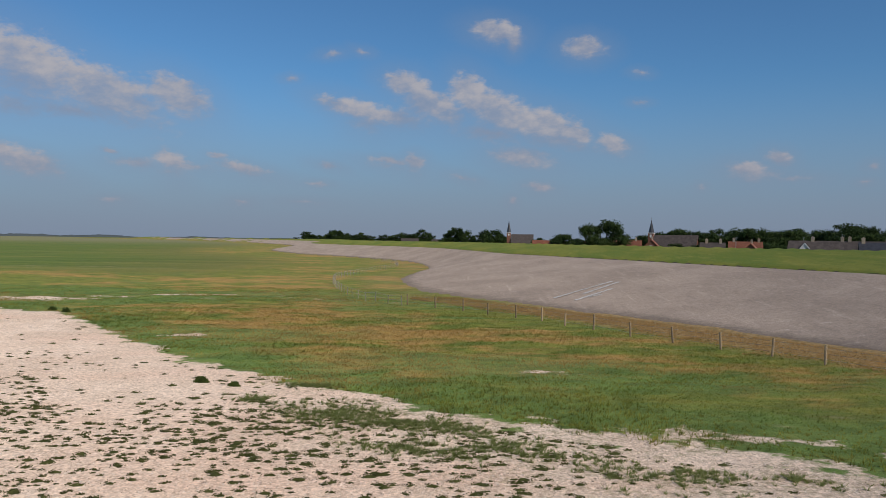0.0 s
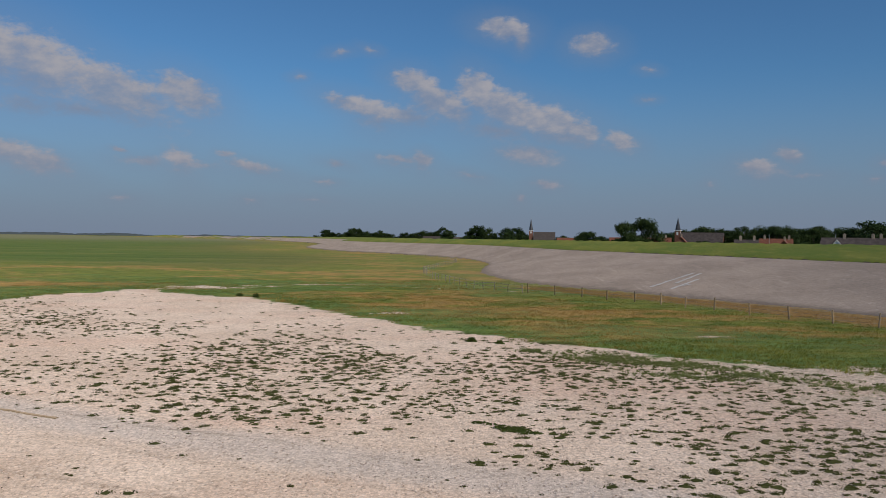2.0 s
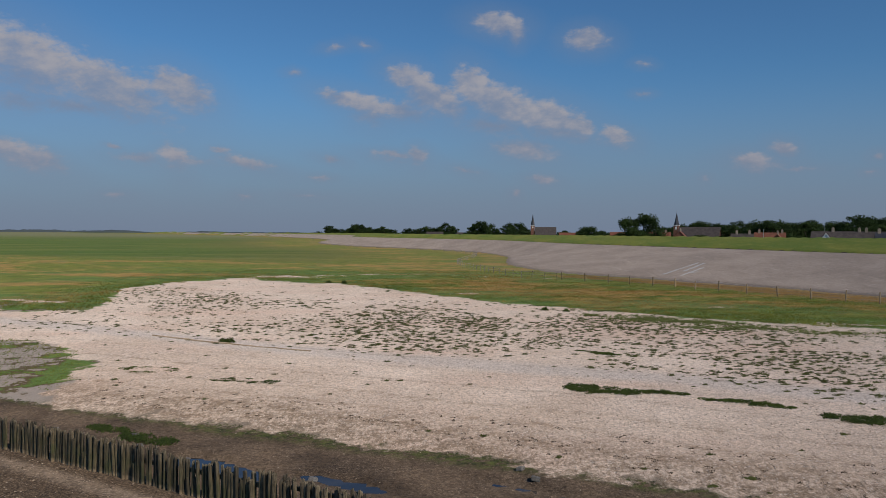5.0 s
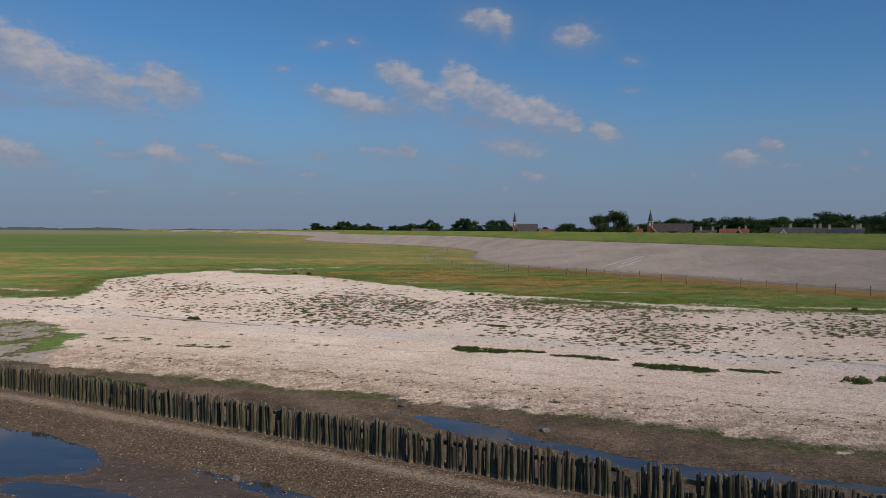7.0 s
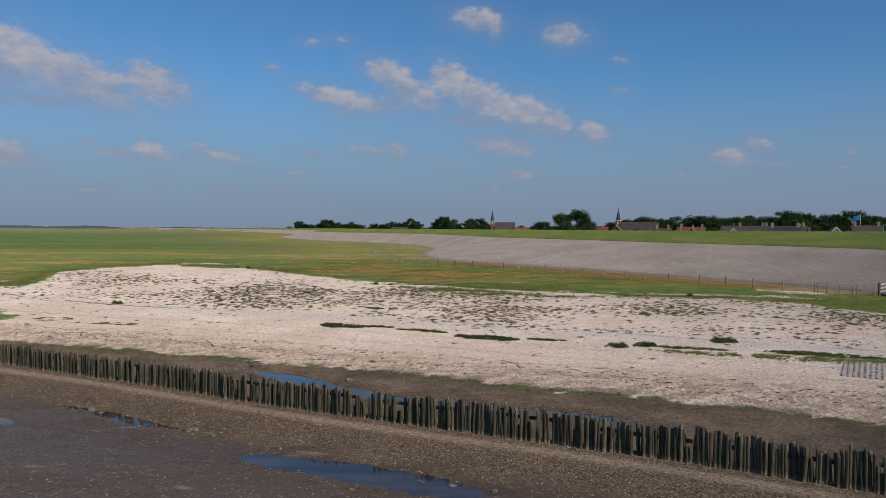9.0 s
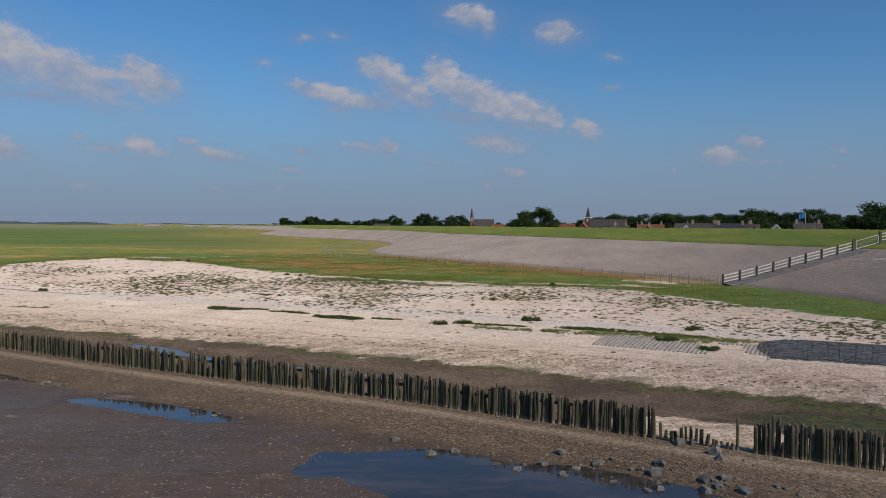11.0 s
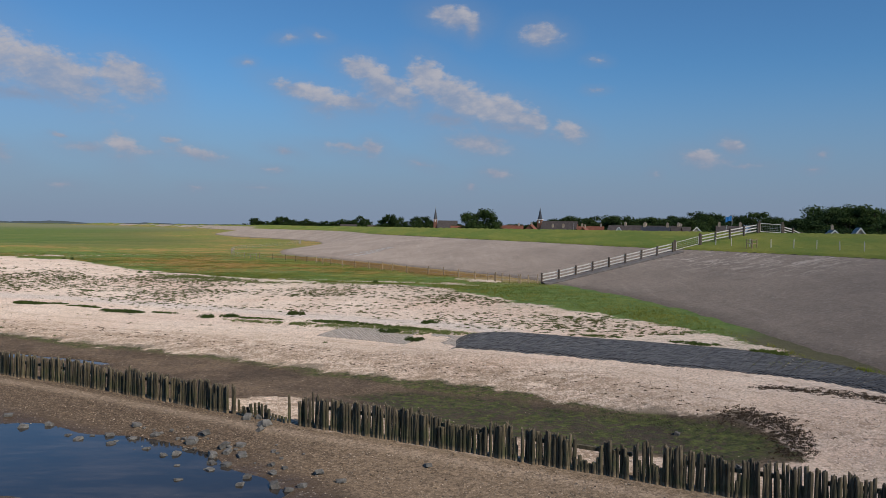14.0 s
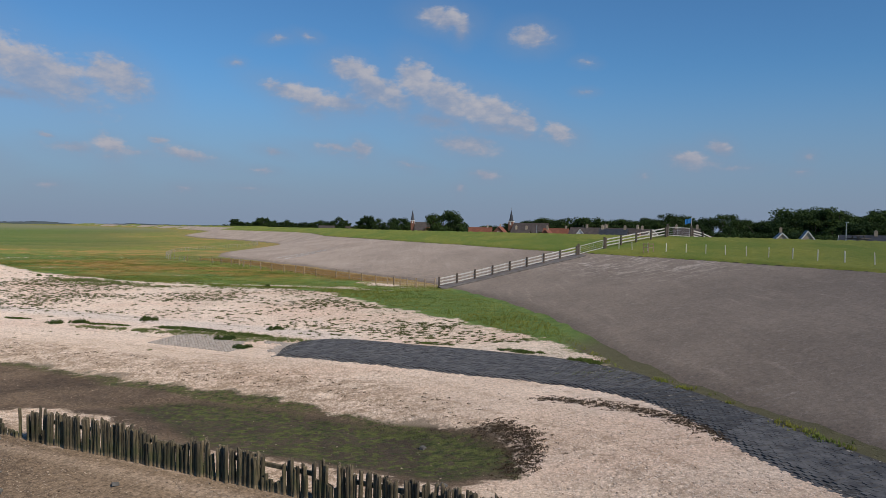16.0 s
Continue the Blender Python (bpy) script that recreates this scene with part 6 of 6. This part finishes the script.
def tree_parts(seed, tall, wide):
    """Trunk with limbs, and a crown of many small leaf clumps with gaps."""
    r = random.Random(seed)
    n = np.random.default_rng(seed)
    bm = bmesh.new()
    fork = tall * 0.30
    bmesh.ops.create_cone(bm, cap_ends=True, segments=7, radius1=tall * 0.030, radius2=tall * 0.018, depth=fork + 0.4, matrix=Matrix.Translation((0, 0, fork / 2 - 0.2)))
    heads = []
    for k in range(r.randint(14, 19)):
        a, q = r.uniform(0, 6.28), math.sqrt(r.random())
        h = r.uniform(0.22, 0.88)
        rr = wide * 0.5 * q * (1.0 - 0.75 * max(0, h - 0.45) ** 1.1)
        heads.append((rr * math.cos(a), rr * math.sin(a), tall * h, tall * r.choice((0.08, 0.11, 0.14, 0.19))))
    heads.append((0, 0, tall * 0.85, tall * 0.13))
    for x, y, z, s in heads:
        rod((0, 0, fork * r.uniform(0.7, 1.0)), (x, y, z), tall * 0.007, 5, bm)
    V_, F_ = [], []
    for x, y, z, s in heads:
        m = int(270 * (s / (0.15 * tall)) ** 2)
        d = n.normal(size=(m, 3))
        d /= np.linalg.norm(d, axis=1)[:, None]
        c = np.array([x, y, z]) + d * (s * n.uniform(0.5, 1.1, m))[:, None] * [1.15, 1.15, 0.85]
        u = n.normal(size=(m, 3))
        u /= np.linalg.norm(u, axis=1)[:, None]
        v = np.cross(u, d + 0.5 * n.normal(size=(m, 3)))
        v /= np.linalg.norm(v, axis=1)[:, None] + 1e-9
        w = (tall * n.uniform(0.012, 0.023, m))[:, None]
        V_.append(np.stack([c - u * w, c - v * w * 0.8, c + u * w, c + v * w * 0.8], 1).reshape(-1, 3))
        # denser foliage inside each clump
        k = max(12, m // 12)
        d = n.normal(size=(k, 3))
        d /= np.linalg.norm(d, axis=1)[:, None]
        c = np.array([x, y, z]) + d * (s * n.uniform(0.2, 0.6, k))[:, None] * [1.15, 1.15, 0.85]
        u = n.normal(size=(k, 3))
        u /= np.linalg.norm(u, axis=1)[:, None]
        v = np.cross(u, d)
        V_.append(np.stack([c - u * s * 0.3, c - v * s * 0.3, c + u * s * 0.3, c + v * s * 0.3], 1).reshape(-1, 3))
    V_ = np.vstack(V_)
    me1 = bpy.data.meshes.new("trunk")
    bm.to_mesh(me1)
    bm.free()
    me1.materials.append(m_bark)
    return me1, tri_mesh("crown", V_, np.arange(len(V_)).reshape(-1, 4), m_leaf)


TREES = [tree_parts(40 + k, 16.0, w) for k, w in enumerate((13, 16, 11, 18, 14, 20))]


def tree(x, y, tall, k=None, wide=1.0, label="leafy dark green tree in the village behind the dike", group="village trees"):
    k = int(rng.integers(0, len(TREES))) if k is None else k
    z = ground_z(x, y)
    t = thing("tree", x, y, z, label, "tree", rng.uniform(0, 360), group)
    s = tall / 16.0
    for nm, me_ in zip(("trunk", "crown"), TREES[k]):
        child(nm, me_, t, Matrix.Diagonal((s * wide, s * wide, s, 1)))


def tree_row(a, b_, n, tall, spread=6.0, wide=1.0, **kw):
    n, tall = int(n * 1.3), tall * 1.08
    for k in range(n):
        t = (k + 0.5) / n
        tree(a[0] + (b_[0] - a[0]) * t + rng.normal(0, spread), a[1] + (b_[1] - a[1]) * t + rng.normal(0, spread), tall * rng.uniform(0.82, 1.08), wide=wide * rng.uniform(0.9, 1.15), **kw)


def copse(x, y, wide, top, label="leafy dark green tree in the village behind the dike"):
    """Trees and bushes grown together into one crown line of that width, up to height top."""
    tall = top - ground_z(x, y)
    n = max(2, round(wide / 5.0))
    for k in range(n):
        t = (k + 0.5) / n * 2 - 1
        h = tall * (1.0 if abs(t) < 0.35 else 1.0 - 0.32 * abs(t)) * rng.uniform(0.93, 1.04)
        w = min(1.7, max(0.9, 1.6 * min(wide, 13) / max(h, 5)))
        tree(x + t * wide / 2 * 0.85, y + rng.normal(0, 4), h, wide=w, label=label)
    for k in range(max(2, n // 2 + 1)):
        tree(x + rng.uniform(-0.55, 0.55) * wide, y - 6 + rng.normal(0, 2), tall * rng.uniform(0.45, 0.62), wide=1.7, label="rounded bushy tree low in the village")


for spec in ((-209, 1161, 12, 12.6), (-190, 1134, 16, 20.8), (-176, 1136, 15, 17.0), (-149, 1120, 37, 23.6), (-127, 1123, 10, 20.0), (-115, 1114, 17, 22.4), (-101, 1115, 13, 16.3),
             (-65, 898, 13, 17.4), (-46, 889, 26, 19.5), (-23, 870, 23, 23.3), (13, 798, 24, 24.5), (29, 789, 8, 19.5), (48, 768, 27, 22.8), (76, 635, 8, 16.4)):
    copse(*spec)
for spec in ((90, 593, 20, 18.0), (119, 486, 13, 17.0), (149, 509, 31, 21.2), (156, 475, 10, 19.1), (155, 444, 14, 21.8), (158, 411, 19, 20.7), (184, 422, 16, 20.0), (206, 434, 24, 20.2), (219, 416, 26, 21.0)):
    copse(*spec)
tree_row((-200, 1140), (-98, 1118), 9, 8.5, 4, 2.0)
tree_row((-66, 895), (-12, 868), 6, 8.5, 3, 2.0)
tree_row((84, 600), (128, 520), 6, 11, 4, 1.8)
tree_row((128, 520), (215, 470), 14, 15.5, 5, 1.5)
tree_row((160, 440), (225, 420), 9, 15, 5, 1.5)
tree(58.5, 321, 17.4, 2, 0.95, "tall feathery tree standing alone behind the dike")
tree(66, 323, 18.8, 0, 0.95, "tall broad tree standing alone behind the dike")
tree(71, 326, 16.0, 4, 0.85, "tall broad tree standing alone behind the dike")
tree(62, 318, 10.5, 1, 1.3)
tree_row((222, 520), (310, 470), 8, 17.5, 7, 1.1)
tree_row((118, 330), (150, 318), 3, 9, 3, 1.3)
tree_row((222, 440), (268, 350), 11, 19, 6, 1.2, group="wood behind the dike")
tree_row((262, 360), (330, 205), 16, 20.5, 6, 1.25, group="wood behind the dike")
tree_row((275, 385), (345, 240), 14, 22.5, 7, 1.25, group="wood behind the dike")
tree_row((150, 178), (182, 150), 7, 9.5, 4, 1.4, group="wood behind the dike")
tree_row((190, 205), (235, 150), 8, 14, 5, 1.25, group="wood behind the dike")
tree_row((160, 330), (205, 300), 6, 13, 5, 1.2)
tree_row((78, 430), (150, 405), 7, 9, 4, 1.4)
tree_row((128, 300), (190, 255), 7, 9, 4, 1.4)
tree_row((105, 245), (150, 190), 5, 7.5, 3, 1.4)

# ---- village houses ----


def gable_body(w, d, eave, ridge):
    bm = bmesh.new()
    x, y = w / 2, d / 2
    pts_ = [(-x, -y, 0), (x, -y, 0), (x, y, 0), (-x, y, 0), (-x, -y, eave), (x, -y, eave), (x, y, eave), (-x, y, eave), (-x, 0, ridge), (x, 0, ridge)]
    v = [bm.verts.new(p) for p in pts_]
    for f in ((0, 1, 5, 4), (2, 3, 7, 6), (1, 2, 6, 9, 5), (3, 0, 4, 8, 7), (4, 5, 9, 8), (6, 7, 8, 9), (3, 2, 1, 0)):
        bm.faces.new([v[i] for i in f])
    return bm


def gable_roof(w, d, eave, ridge, over=0.4, thick=0.22):
    """Two slabs of roof with an overhang, along x."""
    bm = bmesh.new()
    x = w / 2 + over
    sl = (ridge - eave) / (d / 2)
    yo, zo = d / 2 + over, eave - over * sl
    prof = [(-yo, zo + 0.06), (0, ridge + 0.06), (yo, zo + 0.06), (yo, zo + 0.06 + thick), (0, ridge + 0.06 + thick * 1.2), (-yo, zo + 0.06 + thick)]
    A = [bm.verts.new((-x, p[0], p[1])) for p in prof]
    B = [bm.verts.new((x, p[0], p[1])) for p in prof]
    for i in range(6):
        j = (i + 1) % 6
        bm.faces.new((A[i], A[j], B[j], B[i]))
    bm.faces.new((A[0], A[5], A[4], A[1]))
    bm.faces.new((A[1], A[4], A[3], A[2]))
    bm.faces.new((B[1], B[4], B[5], B[0]))
    bm.faces.new((B[2], B[3], B[4], B[1]))
    bmesh.ops.recalc_face_normals(bm, faces=bm.faces)
    return bm


def house(x, y, rz, w, d, eave, ridge, wall, roof, label, chimneys=(), trims=False, name="house", category="house"):
    z = ground_z(x, y)
    eave, ridge = eave - z, ridge - z
    h = thing(name, x, y, z, label, category, rz)
    part("wall", gable_body(w, d, eave, ridge), wall, h)
    part("roof", gable_roof(w, d, eave, ridge, 0.22 if trims else 0.4), roof, h)
    for cx in chimneys:
        bm = box(0.9, 0.7, 1.9, 0.03, (cx * (w / 2 - 0.6), 0, ridge - 0.5))
        add_box(bm, 1.05, 0.85, 0.14, (cx * (w / 2 - 0.6), 0, ridge + 1.4))
        add_box(bm, 0.3, 0.3, 0.3, (cx * (w / 2 - 0.6), 0, ridge + 1.54))
        part("chimney", bm, m_pale_brick, h, "pale brick chimney")
    for s in (-1, 1):
        for k in range(max(2, int(w / 4))):
            wx = -w / 2 + w * (k + 0.5) / max(2, int(w / 4))
            win = part("window", box(1.3, 0.10, 1.4, 0.01, (wx, s * (d / 2 + 0.01), eave - 2.0)), m_trim, h, "white framed window")
            part("pane", box(1.1, 0.04, 1.2, 0, (wx, s * (d / 2 + 0.06), eave - 1.9)), m_glass, win)
        win = part("window", box(0.10, 1.1, 1.2, 0.01, (s * (w / 2 + 0.01), 0, eave + 0.2)), m_trim, h, "white framed gable window")
        part("pane", box(0.04, 0.9, 1.0, 0, (s * (w / 2 + 0.06), 0, eave + 0.3)), m_glass, win)
        if trims:
            for t in (-1, 1):
                a, b_ = Vector((s * (w / 2 + 0.25), t * (d / 2 + 0.22), eave - 0.22 * (ridge - eave) / (d / 2))), Vector((s * (w / 2 + 0.25), 0, ridge + 0.1))
                q = (b_ - a).to_track_quat("Z", "X").to_matrix().to_4x4()
                part("bargeboard", box(0.30, 0.08, (b_ - a).length, 0, (0, 0, 0)), m_trim, h, "white bargeboard", Matrix.Translation(a) @ q)
    return h


house(122.5, 261, -32, 17, 9, 8.4, 12.3, m_brick, m_grey_tile, "brick house with long grey-brown tiled roof", (-0.2, 0.9))
house(130, 241, -30, 15, 9, 8.3, 12.2, m_brick, m_grey_tile, "brick house with grey-brown roof and two chimneys", (-0.95, 0.95))
house(121.5, 222, -24, 10, 8, 8.3, 11.8, m_pale_brick, m_slate, "pale house with dark roof and chimneys at both ends", (-0.95, 0.95))
house(147.5, 216, -20, 9, 8, 9.0, 12.4, m_brick, m_grey_tile, "house with brown roof and chimneys beside the flagpole", (-0.95, 0.95))
house(152, 153, 68, 11, 6.4, 8.2, 11.3, m_pale_brick, m_slate, "pale gabled house with white bargeboards", (0.1,), True)
house(159.6, 152.5, 66, 11, 5.6, 8.3, 12.0, m_pale_brick, m_slate, "pale steep gabled house with white bargeboards", (), True)
house(171, 143, -25, 12, 8, 7.8, 10.9, m_pale_brick, m_slate, "low house with dark roof behind the dike", (0.6,), True)
house(182, 130, -25, 12, 8, 7.8, 10.8, m_brick, m_slate, "low brick house with dark roof behind the dike", (), True)
house(132, 208, 70, 9, 6.5, 8.6, 11.9, m_pale_brick, m_grey_tile, "pale gabled house with grey roof", (), True)
house(119.5, 264, 66, 8, 5, 8.6, 11.7, m_trim, m_grey_tile, "small white gabled house", (), True)
house(90, 390, -14, 13, 8, 8.6, 12.0, m_brick, m_red_tile, "brick house with orange-red tiled roof", (0.7,))
house(101, 386, 70, 10, 8, 8.6, 12.6, m_brick, m_red_tile, "gabled brick house with orange-red roof", (0.1,))
house(118.5, 313, -20, 12, 8, 8.4, 11.9, m_brick, m_red_tile, "brick house with brownish red roof", (0.9, -0.8))
house(96.5, 286, -20, 8, 7, 8.2, 11.3, m_pale_brick, m_grey_tile, "small pale house with chimneys", (0.8, -0.6))
house(107, 277, 64, 7, 6, 8.2, 11.2, m_brick, m_red_tile, "small gabled brick house", (0.2,))
house(107, 560, -10, 14, 9, 8, 12.4, m_brick, m_red_tile, "far brick house with red roof", (0.8,))
house(75, 600, -5, 15, 9, 8, 11.8, m_brick, m_red_tile, "far brick house with low red roof", ())
house(-35, 845, 4, 18, 10, 8, 12.2, m_pale_brick, m_grey_tile, "far farmhouse with grey roof", ())
house(-5, 800, 4, 12, 9, 7.6, 11.6, m_trim, m_grey_tile, "far white house with a grey roof", ())
house(142, 262, -28, 14, 9, 8.3, 12.0, m_brick, m_grey_tile, "brick house with grey-brown roof among trees", (0.5,))


def church(x, y, rz, tip, tower_top, side, nave_len, nave_w, eave, ridge, wall, label, shift):
    z = ground_z(x, y)
    c = thing("church", x, y, z, label, "church", rz)
    tt = tower_top - z
    part("tower", box(side, side, tt, 0.05), wall, c)
    bm = bmesh.new()
    bmesh.ops.create_cone(bm, cap_ends=True, segments=8, radius1=side * 0.56, radius2=0.05, depth=tip - tower_top, matrix=Matrix.Translation((0, 0, tt + (tip - tower_top) / 2)))
    spire = part("spire", bm, m_slate, c, "dark slate spire")
    part("finial", rod((0, 0, tip - z - 0.4), (0, 0, tip - z + 1.3), 0.09, 6), m_metal, spire)
    part("cornice", box(side + 0.5, side + 0.5, 0.4, 0.03, (0, 0, tt - 0.1)), m_trim, c, "pale cornice")
    for k in range(4):
        rot = Matrix.Rotation(k * math.pi / 2, 4, "Z")
        part("belfry_opening", box(side * 0.34, 0.16, 1.7, 0.02, (0, -side / 2 - 0.02, tt - 2.4), None), m_trim, c, "pale belfry louvre", rot)
    nave = part("nave", gable_body(nave_len, nave_w, eave - z, ridge - z), wall, c)
    nave.location = (shift[0], shift[1], 0)
    nroof = part("nave_roof", gable_roof(nave_len, nave_w, eave - z, ridge - z, 0.5, 0.3), m_grey_tile, c, "brown tiled nave roof")
    nroof.location = (shift[0], shift[1], 0)
    for s in (-1, 1):
        for k in range(5):
            part("window", box(1.2, 0.12, 3.2, 0.02, (shift[0] - nave_len / 2 + nave_len * (k + 0.5) / 5, shift[1] + s * (nave_w / 2 + 0.02), eave - z - 4.0)), m_glass, c, "tall church window")
    return c


def white_front(c, w, eave, ridge, x):
    """A plastered gable with a coped edge on the end of the nave."""
    bm = bmesh.new()
    for y0, z0 in ((-w / 2, 0), (w / 2, 0), (w / 2, eave), (0, ridge + 0.5), (-w / 2, eave)):
        bm.verts.new((x, y0, z0))
    f = bm.faces.new(bm.verts[:])
    bmesh.ops.solidify(bm, geom=[f], thickness=0.3)
    part("front_gable", bm, m_trim, c, "white plastered gable front")


church(117, 449, -28, 24.2, 16.6, 3.0, 23, 11, 9.0, 15.3, m_brick, "brick village church with slender dark spire", (13.6, 0.0))
far_church = church(59.5, 722.5, -6, 29.5, 18.5, 3.6, 19, 11, 9.5, 17.0, m_brick, "brick village church with pointed spire", (12.2, 0.0))
white_front(far_church, 11.4, 7.6, 15.2, 2.6)

# flag on its pole, in the village
pole = thing("flagpole", 158.5, 240, ground_z(158.5, 240), "white flagpole with a blue flag flying", "flagpole")
fz = 17.2 - ground_z(158.5, 240)
part("pole", rod((0, 0, -0.2), (0, 0, fz), 0.09, 8), m_white, pole)
V = []
for i in range(13):
    for j in range(5):
        V.append((-0.1 - i * 0.22, 0.18 * math.sin(i * 0.85) * i / 9, fz - 0.25 - j * 0.48 - 0.05 * i + 0.10 * math.sin(i * 0.7 + j)))
me = grid_mesh("flag", V, 13, 5)
me.materials.append(m_blue)
child("flag", me, pole, None, "waving plain blue flag")

# lamp posts
for x, y, top in ((138.9, 97.0, 14.0), (128, 172, 12.6), (121, 268, 13.6), (103, 281, 13.4)):
    z = ground_z(x, y)
    lamp = thing("street_lamp", x, y, z, "slim grey street lamp behind the dike", "lamp post")
    part("pole", rod((0, 0, -0.2), (0, 0, top - z), 0.09, 8), m_metal, lamp)
    part("lamp_head", box(0.25, 0.9, 0.16, 0.03, (0, -0.3, top - z - 0.1)), m_metal, lamp)

# picnic table on the crest
pz = ground_z(91.5, 14.2)
table = thing("picnic_table", 91.5, 14.2, pz, "dark weathered picnic table on the crest grass", "picnic table", 32)
for k in range(5):
    part("tabletop_board", box(2.2, 0.15, 0.05, 0.005, (0, -0.34 + 0.17 * k, 0.74)), m_darkpost, table)
for s in (-1, 1):
    for k in range(2):
        part("bench_board", box(2.2, 0.15, 0.05, 0.005, (0, s * (0.68 + 0.17 * k), 0.42)), m_darkpost, table)
    for e in (-1, 1):
        part("leg", rod((e * 0.75, s * 0.70, -0.05), (e * 0.75, s * 0.22, 0.74), 0.06, 6), m_darkpost, table)
    part("cross_beam", box(0.08, 1.7, 0.1, 0.005, (s * 0.75, 0, 0.34)), m_darkpost, table)

# ---- the far shore ----


def far_strip(a0, a1, dist, tall, n, seed, label):
    """A low wooded rise on the horizon, as a bumpy ridge with depth."""
    V_ = []
    for i in range(n):
        a = radians(a0 + (a1 - a0) * i / (n - 1))
        u = i / (n - 1)
        fade = min(1, 6 * u, 6 * (1 - u))
        hh = tall * fade * (0.72 + 0.45 * float(vnoise(np.array([i * 1.0]), np.array([0.0]), 9, seed)[0]) + 0.15 * rng.random())
        for k, (dd, f) in enumerate(((0, 0), (15, 0.8), (40, 1.0), (120, 0.0))):
            V_.append(((dist + dd) * math.sin(a), (dist + dd) * math.cos(a), 3.0 + hh * f))
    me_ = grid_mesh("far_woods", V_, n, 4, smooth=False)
    me_.materials.append(m_hazed_woods)
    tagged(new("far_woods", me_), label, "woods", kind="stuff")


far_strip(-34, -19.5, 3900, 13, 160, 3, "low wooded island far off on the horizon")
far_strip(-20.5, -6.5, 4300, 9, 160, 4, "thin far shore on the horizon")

# ---- single pieces: groyne piles, then apron stones ----
for me_, g, m in GROYNE_PILES:
    child("timber_post", me_, g, m)
for j in sorted(chosen):
    child("stone", stone_meshes[kinds[j]], apron, place_list[j])
